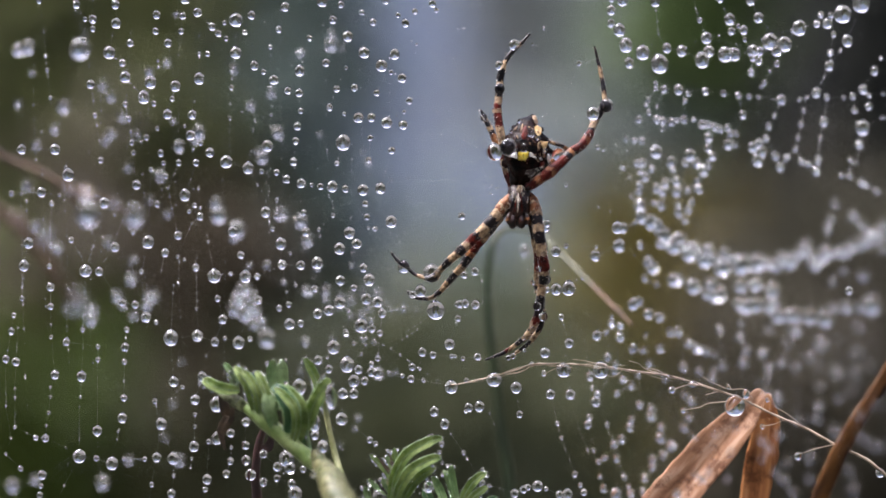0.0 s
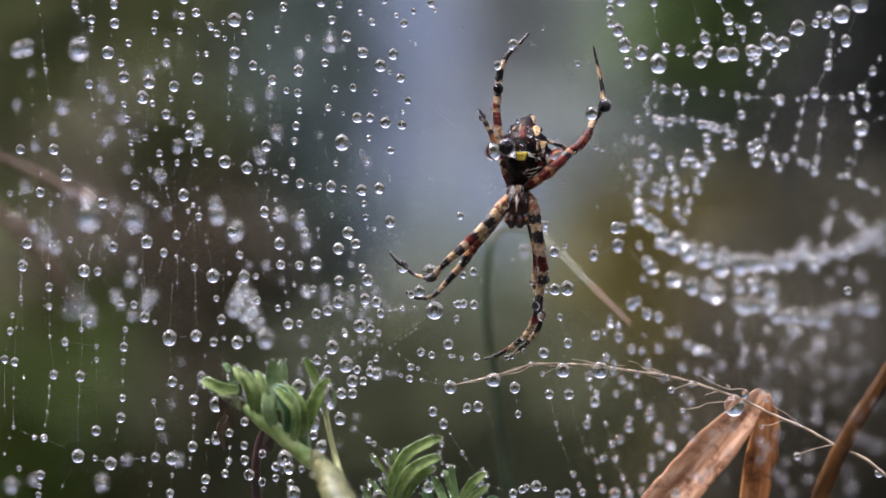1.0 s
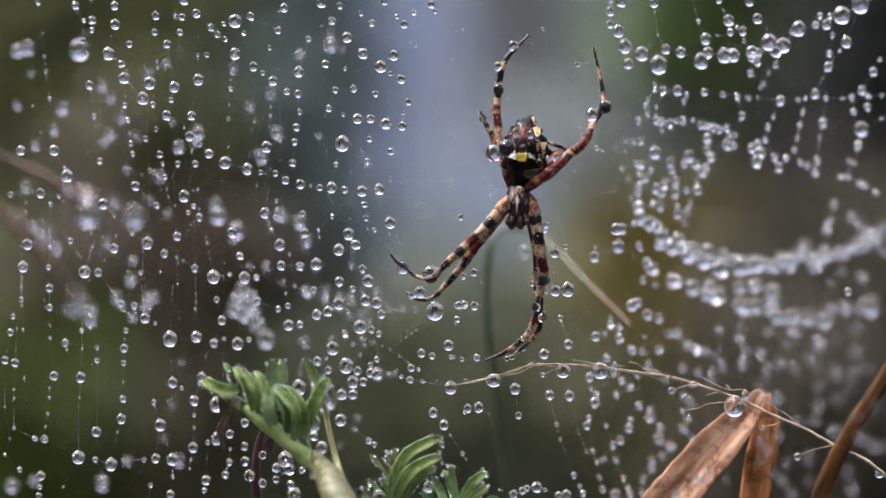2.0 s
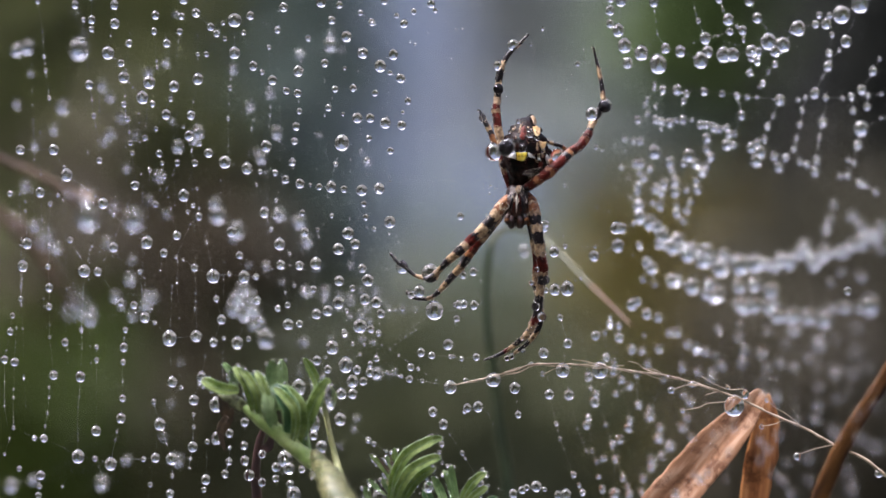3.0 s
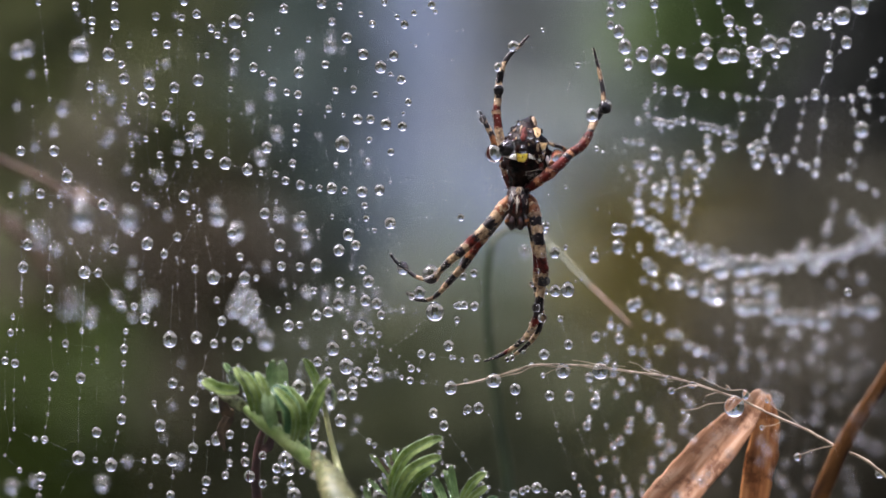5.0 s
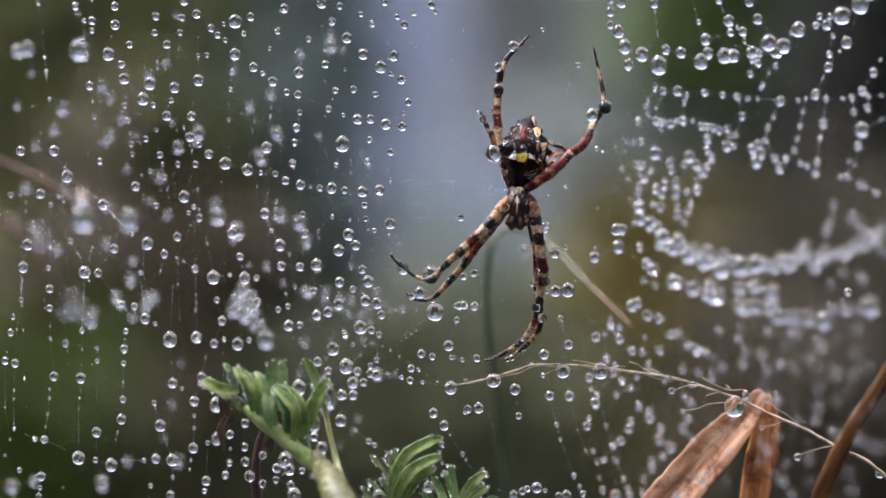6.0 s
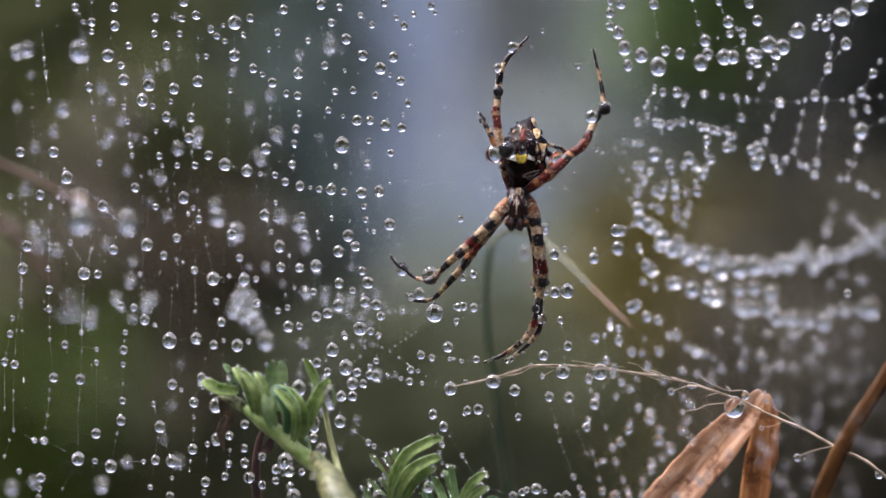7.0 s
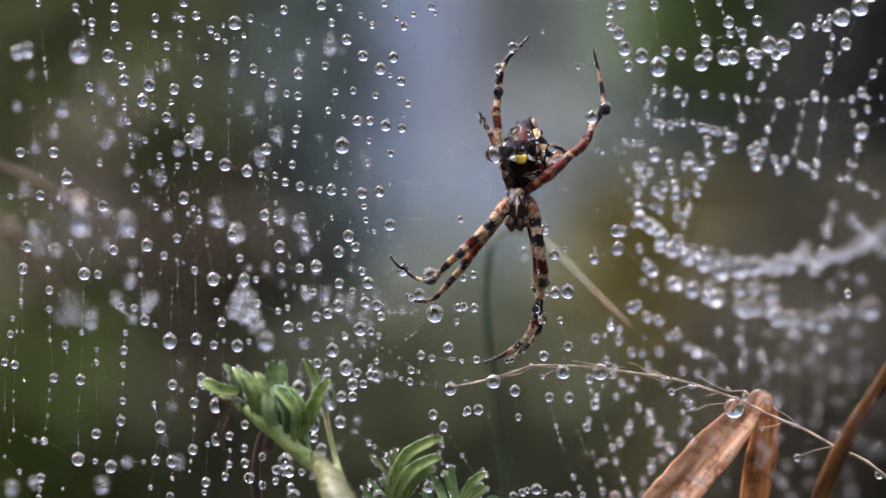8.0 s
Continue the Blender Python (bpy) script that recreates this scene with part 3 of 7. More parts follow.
strand(web, [(-44.26, -0.56, 5.03, 0.57), (-44.42, -0.83, 2.23, 0.31), (-44.52, 1.17, 0.26, 0.5), (-44.52, -0.5, -2.04, 0.63),
    (-44.48, 0.26, -4.4, 0.95), (-44.44, -0.06, -6.57, 0.76), (-44.43, 0.35, -8.62, 0.25), (-44.41, 0.25, -10.02, 0.44),
    (-44, 0.58, -14.31, 0)])
strand(web, [(-42, -0.92, 0.95, 0.63), (-41.33, 0.62, -0.45, 0.25), (-40.9, -0.48, -0.89, 0.25), (-40.51, 0.08, -2.55, 1.4),
    (-38.93, -0.39, -2.61, 0.95), (-36.31, -0.49, -6.12, 0.82), (-34.89, 0.07, -6.38, 0.83), (-33.67, -0.09, -7.78, 0),
    (-32.5, -0.33, -8.35, 0.51), (-30.91, 0.59, -10.15, 1.66), (-27.88, 0.22, -9.89, 1.27), (-25.82, -1.11, -10.56, 0),
    (-24.71, -0.59, -10.13, 0.5), (-23.21, -0.11, -10.65, 1.4), (-21.99, 1, -10.23, 0.63)])
strand(web, [(-39.7, 0.93, 0.26, 0.31), (-40.51, 0.11, -2.55, 0), (-40.51, -1.17, -5.66, 0.24), (-40.88, 0.67, -9.2, 0.57),
    (-40.74, -0.17, -11.28, 0.25), (-40.96, 0.18, -14.48, 1.08), (-41.12, 0.5, -16.79, 0.31), (-41.23, 0.32, -17.93, 0.25),
    (-41.19, -0.04, -23.47, 1.53), (-43.03, 0.99, -26.91, 0.31)])
strand(web, [(-48.56, -0.27, -7.58, 0.57), (-48.82, -0.26, -9.37, 0.76), (-49.59, 0.84, -12.53, 0.89), (-49.4, -0.73, -17.76, 0.31),
    (-48.86, -0.49, -21.4, 0.31), (-49.59, 0.79, -23.26, 0.38), (-47.71, -1.04, -24.81, 0.63)])
strand(web, [(-42.75, 0.81, -10.61, 0.82), (-39.14, 0.47, -11.11, 0.51), (-39.08, -0.16, -12.56, 0.57), (-39.11, -0.51, -20.57, 1.08)])
strand(web, [(-35.9, 0.67, -9.2, 0.63), (-36.06, 0.99, -10.16, 0.25), (-35.96, -0.86, -11.14, 0.95), (-36.09, -0.05, -12.82, 0.64),
    (-36.17, 0.12, -14.99, 0.32), (-36.16, -0.01, -16.9, 0.83), (-36.32, -0.41, -19.11, 1.08), (-36.72, -0.83, -20.62, 0.37),
    (-37.52, 0.21, -24.31, 1.4), (-38.4, 0.75, -26.64, 0.57)])
strand(web, [(-30.47, -1.04, -4.2, 0.24), (-30.56, -0.65, -5.03, 0.19), (-30.93, 0.77, -10.16, 0), (-30.79, 0.7, -12.71, 0.19),
    (-30.58, 0.39, -15.07, 1.08), (-29.45, -1.14, -15.64, 0.5), (-31.23, 0.53, -17.18, 0.19), (-32.04, 1.15, -19.89, 1.27),
    (-31.28, 1.2, -22.13, 0.18), (-30.65, 0.48, -23.75, 1.4), (-30.47, -1.08, -25.57, 0.44), (-30.87, 0.82, -27.73, 0.95)])
strand(web, [(-44.95, -0.67, -21.39, 0), (-42.7, 0.35, -22.6, 0.12), (-41.31, 1.09, -23.53, 0), (-39.33, 0.51, -23.75, 0.63),
    (-37.42, -0.88, -24.25, 0), (-36.12, -0.5, -23.76, 0.44), (-33.88, 1, -23.85, 0.57), (-32.39, -0.84, -23.55, 1.01),
    (-30.63, 0.27, -23.74, 0)])
strand(web, [(-32.64, -0.21, -17.27, 0.57), (-31.89, -0.81, -19.79, 0), (-33.06, 0.29, -26.68, 0.57)])
strand(web, [(-45.29, -1.1, -25.51, 1.01), (-45.43, -0.94, -26.79, 0.56), (-45.63, -0.29, -27.85, 0.76)])
strand(web, [(-27.93, -1.03, -6.81, 0.37), (-27.86, -1.06, -5.03, 0.24), (-28.07, 0.18, -2.17, 0)])
strand(web, [(-26.63, 0.58, -21.84, 0.57), (-26.72, 0.91, -23.59, 0.18), (-26.73, -0.88, -26.03, 1.14), (-26.97, -0.16, -27.22, 0.64)])
strand(web, [(-20.45, -0.45, -8.03, 0.51), (-22.14, 0.24, -7.4, 0.32), (-23.21, -0.03, -10.65, 0)])
strand(web, [(-12.53, 1.05, -11.19, 1.52), (-13.19, -0.3, -12.3, 0.38), (-14.18, -1.07, -12.59, 1.01), (-13.03, 0.47, -13.66, 0.83)])
strand(web, [(-11.07, -0.84, -9.67, 0.76), (-9.38, 0.32, -8.74, 1.53), (-8.16, 0.01, -9.06, 0.89), (-7.29, 0.99, -9.59, 0)])
strand(web, [(-10.85, 0.13, -7.02, 0.51), (-11.17, 0.29, -9.38, 0.64), (-10.19, -0.57, -10.7, 0.44), (-8.87, 0.12, -10.85, 0.38),
    (-9.36, -0.59, -11.91, 0.38), (-10.99, 0.6, -13.16, 1.59), (-9.69, 0.04, -13.71, 0.96), (-8.97, -0.88, -14.95, 0.88),
    (-10.19, -0.64, -14.96, 1.27), (-11.47, -0.31, -16.38, 1.14), (-11.62, 0.57, -19.29, 1.4), (-13.69, -0.77, -22.34, 1.27)])
strand(web, [(-10.22, 0.51, -16.41, 1.08), (-11.49, 0.37, -16.41, 0), (-14.7, -1, -19.53, 1.26), (-14.62, 0.4, -21.13, 1.02),
    (-15.91, -0.98, -24.88, 0.75)])
strand(web, [(-22.34, -0.9, -19.54, 1.01), (-22.46, 0.23, -22.27, 0.89), (-22.35, -0.63, -23.88, 1.01), (-21.92, 0.9, -25.63, 1.27),
    (-20.41, -0.05, -26.4, 0.89)])
strand(web, [(-24.08, -0.42, -20.83, 0.95), (-24.09, 0.71, -22.55, 0.44), (-24.1, -1.13, -23.98, 0.82), (-24.65, 0.54, -25.48, 0.89)])
strand(web, [(-20.35, -1.07, -23.15, 0.94), (-18.78, -0.84, -24.63, 1.07), (-17.84, 1.08, -23.79, 1.78), (-17.43, 0.43, -24.84, 1.27),
    (-18.85, -0.66, -25.91, 0.82), (-17.18, -0.92, -26.53, 0.88), (-16.88, 1.13, -27.76, 1.65)])
strand(web, [(-9.7, 0.4, -13.73, 0), (-8.24, 0.77, -13.99, 1.02), (-7.51, -0.86, -14.06, 1.14), (-6.32, 0.3, -13.98, 0.38),
    (-4.72, -0.35, -14.4, 0.51), (-3.76, -0.64, -14.71, 0.82), (-2.36, -0.4, -14.91, 0.51), (0.77, 0.27, -15.57, 0)])
strand(web, [(-3.63, -0.36, -13.38, 0.89), (-2.8, -0.27, -13.58, 0.44), (-2.48, -0.87, -11.71, 0.95), (-1.28, 0.79, -12.08, 0.82),
    (0.83, 0.35, -12.19, 0.51), (1.21, 0.73, -12.2, 0.38), (2.1, -0.16, -12.43, 0.51), (3.77, 0.84, -12.27, 0.82),
    (4.66, 0.04, -12.57, 0)])
strand(web, [(-1.15, 0.22, -18.44, 1.08), (0.06, 0.18, -19.84, 1.02), (0.77, 0.58, -21.01, 0.25), (2.17, -0.25, -23.07, 0.51),
    (2.54, -0.97, -23.67, 0.31), (4.26, -1.12, -26.46, 0.88), (5.09, -0.71, -26.74, 0.44), (6.23, -1.11, -27.03, 0.24),
    (7.93, 0.93, -27.74, 0.95), (8.93, -0.05, -27.23, 0.89), (9.45, 0.62, -27.02, 0.76), (10.49, -1.2, -26.77, 1.26),
    (11.48, -0.07, -27.16, 0.51), (13.04, 0.94, -27.87, 0.89), (13.91, 0.29, -27.76, 1.15), (15.75, -0.17, -27.54, 0.76)])
strand(web, [(2.74, -0.08, -17.98, 0.96), (2.42, -0.96, -18.39, 0.44), (3.95, -0.83, -17.82, 1.14), (5.09, -0.82, -18.59, 0.25),
    (5.61, -0.3, -19.82, 0.19)])
strand(web, [(-11.54, -0.27, -19.37, 0), (-9.97, 0.91, -20.39, 0.38), (-8.4, -0.83, -21.58, 0.76), (-7.77, -0.59, -22.03, 0.57),
    (-6.37, -0.53, -22.87, 0.38), (-5.54, -0.81, -24.12, 0.5)])
strand(web, [(-5.99, -0.51, 2.99, 0), (-5.29, -0.64, 1.34, 0.19), (-5.04, -0.04, 0.7, 0.25), (-3.5, -1.12, 3.56, 0), (1.98, 1.02, 3.64, 0.82)])
strand(web, [(-5.1, -0.31, -1.78, 0.32), (-6.33, 1.05, -2.37, 0.25), (-9.13, 0.45, -2.23, 0)])
strand(web, [(-5.36, 0.42, -6.89, 0.32), (-4.59, -0.07, -6.82, 0.51), (-6.01, 1.07, -7.03, 0.31), (-7, -0.92, -7.32, 0)])
strand(web, [(1.34, 0.4, -6.32, 0.51), (1.72, -0.5, -6.31, 0.82), (2.36, 0.42, -6.26, 0.83), (3.51, 0.55, -6.39, 0.95),
    (4.2, -0.81, -6.3, 0.18)])
strand(web, [(2.23, -0.72, -2.99, 0.82), (3.43, -1.14, -2.61, 0.88), (4.27, -0.65, -3.69, 0.25)])
strand(web, [(0.57, -1.01, -10.81, 1.14), (1.53, -0.24, -7.9, 0.7)])
strand(web, [(11.64, 1.14, -4.73, 0.63), (12.62, -0.33, -4.65, 1.27), (14.02, -0.45, -4.52, 1.52), (14.92, -0.08, -3.57, 0.25),
    (15.54, -0.52, -3.38, 0.38)])
strand(web, [(11.43, 0.56, 2.43, 1.14), (12.58, 0.52, -0.38, 1.14), (13.75, -0.81, 0.25, 0.57), (17.13, -0.62, 0.19, 0.38),
    (19.54, 0.41, 2.3, 1.27)])
strand(web, [(16.59, -10.59, -0.81, 1.14), (19.02, -14.16, 0.31, 1.35), (19.42, -14.75, 2.21, 1.09), (20.56, -16.45, 2.75, 0.49)])
strand(web, [(13.24, 1.06, -7.8, 0.69), (14.11, 0.35, -10.72, 1.02), (11.35, -0.17, -11.79, 1.15), (11.26, 1.14, -14.2, 0.57)])
strand(web, [(45.53, -1.18, -3.75, 0), (45.55, -1.05, -4.77, 0.94), (45.74, 0.67, -5.69, 0)])
strand(web, [(7.9, -0.22, -1.34, 0.32), (8.33, -1.09, -2.48, 0.18), (9.44, 0.12, -2.49, 0.19)])
# hub threads: long fine lines that run to the middle
strand(web, [(-5.37, 1.18, 21.68, 0), (-1.53, 0.05, 22.07, 0.13), (1.02, -0.36, 21.41, 0.25), (2.8, -0.97, 17.24, 0.25), (7.06, -1.03, 7.06, 0)])
strand(web, [(11.25, 0.96, 24.87, 0.44), (9.95, -0.02, 23.02, 0.38), (10.49, 1.05, 22.95, 0.25), (9.92, -1.07, 20.42, 0.18),
    (9.3, -0.62, 15.03, 0)])
strand(web, [(15.14, -1.08, 20.8, 0.63), (16, -0.25, 21.1, 0.25), (17.43, -1.06, 21.37, 0)])
strand(web, [(15.67, -0.59, 24.9, 0.19), (15.87, -0.22, 22.37, 0.19), (15.16, -0.47, 17.65, 0.19), (13.87, -1.08, 12.78, 0)])
strand(web, [(17.36, -1.11, 4.64, 0.31), (13.81, 1.13, 7.1, 0.44), (10.57, -0.77, 6.75, 0)])
strand(web, [(17.28, 0.02, 11.42, 0.51), (17.97, -0.23, 11.03, 0.32), (19.39, 0.08, 11.55, 0.32), (20.1, -1, 11.64, 0), (16.31, -0.45, 11.4, 0)])
strand(web, [(-2.42, -0.94, 12.15, 0.12), (-5.36, 0.1, 12.82, 0), (2.3, 1.01, 12.85, 0.12), (6, 0.24, 10.91, 0)])
strand(web, [(-6.01, 0.86, 7.61, 0), (-1.53, -0.69, 7.07, 0.12), (1.02, -1.16, 6.93, 0.18), (7.08, 0.1, 6.76, 0)])
strand(web, [(-3.7, -0.03, 23.34, 0.25), (-3.13, 0.17, 23.03, 0.32), (-3.25, -0.3, 22.05, 0.19), (-1.72, 0.3, 24.32, 0.19)])
strand(web, [(2.17, 0.54, 24.84, 0.25), (1.53, 0.99, 24.74, 0.25), (0.38, -0.46, 25.54, 0.12), (3.44, -0.12, 24.93, 0.19)])
strand(web, [(-5.37, 0.78, -10.16, 0), (-1.53, -0.66, -7.58, 0.12), (4.2, -0.92, -6.3, 0)])
strand(web, [(4.84, -0.45, -10.13, 0.19), (6.11, -0.99, -8.53, 0.18), (7.41, 0.65, -2.49, 0)])
strand(web, [(-5.37, 0.77, -12.72, 0), (-0.25, -0.45, -8.86, 0.12), (9.93, -0.89, -3.75, 0)])
# garlands: the swag and what hangs from it
strand(upper_web, [(18.58, -6.42, 27.68, 0.69), (18.52, -6.43, 26.43, 1.01), (18.52, -6.43, 24.98, 0.88), (19.46, -6.34, 24.23, 1.32),
    (20.11, -7.28, 22.49, 1.44), (20.41, -8.67, 20.47, 1.04)])
strand(upper_web, [(20.11, -7.28, 22.49, 0), (21.96, -7.7, 21.65, 1.56), (23.78, -8.62, 20.35, 1.92), (24.67, -7.41, 22.17, 1.06),
    (26.27, -7.8, 21.83, 1.18), (28.46, -8.75, 20.78, 1.54), (29.25, -8.13, 21.75, 1.18), (31.03, -8.53, 21.42, 1.54),
    (32.02, -8.63, 21.41, 1.42), (34.09, -8.55, 21.79, 1.29), (34.83, -8.67, 21.72, 0.92), (36.02, -7.95, 22.89, 1.8),
    (37.54, -8.33, 22.55, 1.67), (36.69, -8.8, 21.78, 1.17), (39.31, -7.57, 24.41, 1.56), (41.23, -7.76, 24.84, 0.8),
    (42.4, -7.87, 24.89, 1.18), (44.07, -8.03, 25.88, 2.05), (46.11, -8.23, 27.06, 1.92), (47.23, -8.34, 28.17, 1.17)])
strand(upper_web, [(19.78, -6.31, 27.5, 1.2), (19.46, -6.34, 24.23, 0)])
strand(upper_web, [(23.44, -6.04, 27.39, 1.08), (23.5, -6.05, 26.45, 0.26), (23.69, -6.07, 25.19, 0.2), (23.8, -6.17, 23.8, 0.26),
    (24.67, -7.41, 22.17, 0)])
strand(upper_web, [(23.8, -6.17, 23.8, 0), (22.95, -6.92, 22.63, 0.2), (21.96, -7.7, 21.65, 0)])
strand(upper_web, [(27.68, -6.45, 27.99, 0.57), (27.93, -6.47, 26.67, 0.2), (28.37, -6.52, 25.29, 0.57), (29.08, -7, 23.32, 1.19),
    (29.25, -8.13, 21.75, 0)])
strand(upper_web, [(30.61, -6.73, 27.66, 0.82), (31.11, -6.78, 26.4, 0.2), (31.67, -6.83, 25.4, 1.19), (31.85, -6.85, 24.08, 0.81),
    (30.47, -6.9, 23.64, 0.25), (29.08, -7, 23.32, 0)])
strand(upper_web, [(31.67, -6.83, 25.4, 0), (32.6, -6.92, 24.64, 0.44), (33.22, -6.98, 24.2, 0.94), (33.3, -7.55, 23.1, 0.49),
    (34.09, -8.55, 21.79, 0)])
strand(upper_web, [(33.97, -7.06, 27.45, 1.06), (34.84, -7.14, 25.56, 1.12), (35.83, -7.24, 24.49, 0.2), (36.02, -7.95, 22.89, 0)])
strand(upper_web, [(33.22, -6.98, 24.2, 0), (34.84, -7.14, 25.56, 0)])
strand(upper_web, [(26.27, -7.8, 21.83, 0), (27.82, -7.2, 22.87, 0.2), (29.08, -7, 23.32, 0), (32.89, -7.97, 22.45, 0), (36.05, -7.54, 23.47, 0.15),
    (39.31, -7.57, 24.41, 0)])
strand(upper_web, [(42.78, -7.91, 25.83, 0.68), (43.07, -8.03, 23.69, 0.61), (42.54, -9.51, 21.55, 0.78), (42.31, -10.56, 20.07, 1.02),
    (41.59, -11.42, 18.78, 0.25), (40.66, -12.63, 16.99, 1)])
strand(upper_web, [(46.11, -8.23, 27.06, 0), (45.37, -8.16, 25.06, 0.15), (44.5, -8.73, 22.9, 1.17), (43.68, -9.39, 21.87, 0.41),
    (42.65, -10.22, 20.58, 0.35)])
strand(upper_web, [(37.54, -8.33, 22.55, 0), (36.59, -9.86, 20.29, 0.66), (35.8, -10.39, 19.45, 0.4), (35.1, -11.25, 18.17, 0.64),
    (34.76, -11.54, 17.72, 0.45)])
strand(upper_web, [(34.64, -9.44, 20.62, 0.79), (33.76, -10.28, 19.33, 0.78)])
strand(upper_web, [(23.26, -10.19, 18.09, 0.53), (24.15, -10.74, 17.45, 0.77), (25.7, -10.89, 17.44, 1.02), (28.65, -11.31, 17.24, 0.83),
    (30.6, -11.69, 16.97, 0.64), (32.19, -11.98, 16.77, 0.76), (33.34, -12.24, 16.58, 0.63), (34.38, -12.34, 16.57, 0.4),
    (36.81, -12.81, 16.25, 1.12), (38.78, -12.95, 16.3, 0.5), (39.59, -12.89, 16.49, 0.44), (40.66, -12.63, 16.99, 0),
    (41.79, -13.11, 16.48, 0.62), (43.62, -13.29, 16.47, 0.44), (44.6, -13.29, 16.6, 0.74), (45.77, -12.85, 17.36, 0.99),
    (46.38, -13.38, 16.72, 0.49), (47.86, -13.43, 16.84, 0.44)])
strand(upper_web, [(48.03, -10.51, 20.88, 0.46), (47.17, -11.45, 19.46, 0.89), (45.77, -12.85, 17.36, 0)])
strand(upper_web, [(46.38, -13.38, 16.72, 0), (46.21, -14.29, 15.45, 0.79)])
strand(upper_web, [(44.6, -13.29, 16.6, 0), (44.66, -14.46, 15.01, 0.73)])
strand(upper_web, [(47.62, -15.36, 14.18, 0.39), (45.34, -15.97, 13.05, 1.57), (44.83, -17.27, 11.24, 0.94), (44.29, -18.75, 9.19, 0.39),
    (43.46, -19.69, 7.83, 0.68), (42.67, -19.66, 7.77, 0.58)])
strand(upper_web, [(44.71, -20.42, 7.03, 0.9), (45.17, -20.61, 6.84, 0.68), (46.3, -21.28, 6.1, 0.68)])
strand(upper_web, [(39.59, -12.89, 16.49, 0), (39.17, -13.92, 15.03, 0.49), (38.76, -15, 13.51, 0.6), (38.35, -16.07, 12.01, 0.49),
    (37.96, -16.96, 10.76, 0.59), (36.98, -17.56, 9.83, 0.81), (36.18, -18.27, 8.77, 0.93)])
strand(upper_web, [(41.79, -13.11, 16.48, 0), (41.27, -15.06, 13.76, 0.97), (40.77, -16.31, 12, 0.49), (40.28, -18.12, 9.51, 0.81),
    (40, -19.02, 8.27, 0.92)])
strand(upper_web, [(36.81, -12.81, 16.25, 0), (35.96, -14.07, 14.41, 0.44), (35.27, -14.84, 13.27, 0.72), (34.88, -15.82, 11.89, 0.71),
    (34.06, -16.11, 11.39, 0.95), (34.3, -16.83, 10.45, 1.19), (33.82, -17.48, 9.52, 1.3)])
strand(upper_web, [(32.19, -11.98, 16.77, 0), (32.55, -13.64, 14.55, 0.86), (31.69, -15.09, 12.47, 0.6), (30.81, -14.49, 13.16, 0.73),
    (30.01, -14.55, 12.98, 0.79), (28.69, -14.05, 13.48, 0.79), (27.25, -13.49, 14.06, 0.49), (26.15, -13.39, 14.06, 0.8),
    (24.73, -13.48, 13.75, 0.86), (23.21, -13.1, 14.07, 0.87), (21.23, -13.17, 14.07, 0.74)])
strand(upper_web, [(25.7, -10.89, 17.44, 0), (26.38, -11.88, 16.16, 0.63), (26.15, -13.39, 14.06, 0)])
strand(upper_web, [(28.68, -15.12, 12.04, 0.97), (28.69, -14.05, 13.48, 0)])
strand(upper_web, [(30.77, -15.88, 11.28, 1.08), (30.81, -14.49, 13.16, 0)])
strand(upper_web, [(20.64, -14.92, 11.73, 0.6), (21.45, -14.84, 11.74, 0.72), (22.93, -15.71, 10.48, 1.33), (24.53, -16.65, 9.42, 0.95),
    (26.04, -16.94, 9.23, 0.76), (26.63, -16.35, 10.1, 1.2), (27.25, -17.06, 9.23, 0.94), (28.45, -17.41, 8.91, 0.82),
    (28.99, -16.68, 9.97, 0.95)])
strand(upper_web, [(22.93, -15.71, 10.48, 0), (22.37, -17.04, 8.62, 0.7), (21.65, -17.8, 7.68, 0.93), (20.91, -19.01, 6.14, 0.8),
    (20.97, -20.15, 4.61, 1.03)])
strand(upper_web, [(21.47, -16.67, 9.24, 0.83), (19.3, -17.25, 8.73, 0.49), (20, -17.96, 7.68, 0.39), (20.91, -19.01, 6.14, 0)])
strand(upper_web, [(24.22, -10.74, 17.45, 0), (23.27, -12.04, 15.53, 0.4), (23.21, -13.1, 14.07, 0), (23.77, -13.94, 13, 0.49)])
strand(upper_web, [(25.03, -18.32, 7.25, 0.93), (24.98, -19.15, 6.14, 1.04), (26.19, -19.18, 6.26, 0.68), (27.35, -19.15, 6.44, 0.92),
    (27.28, -18.45, 7.37, 0.58)])
strand(upper_web, [(25.09, -20.32, 4.61, 0.68), (25.05, -20.92, 3.81, 0.9), (26.15, -20.75, 4.18, 0.78), (26.55, -20.14, 5.03, 0.63),
    (25.73, -21.63, 2.96, 0.68)])
strand(upper_web, [(20.1, -19.55, 5.52, 0.44), (20.97, -20.15, 4.61, 0), (22.51, -19.83, 4.91, 0.58), (23.47, -19, 6.14, 0.92),
    (23.28, -20.14, 4.61, 0.91), (24.67, -17.27, 8.61, 0.7)])
# small beads that fill the garlands between the larger drops
strand(upper_web, [(22.33, -13.29, 14.74, 0.62), (22.0, -12.65, 15.63, 0.49), (22.33, -12.19, 16.27, 0.49), (23.19, -11.27, 17.55, 0.56)])
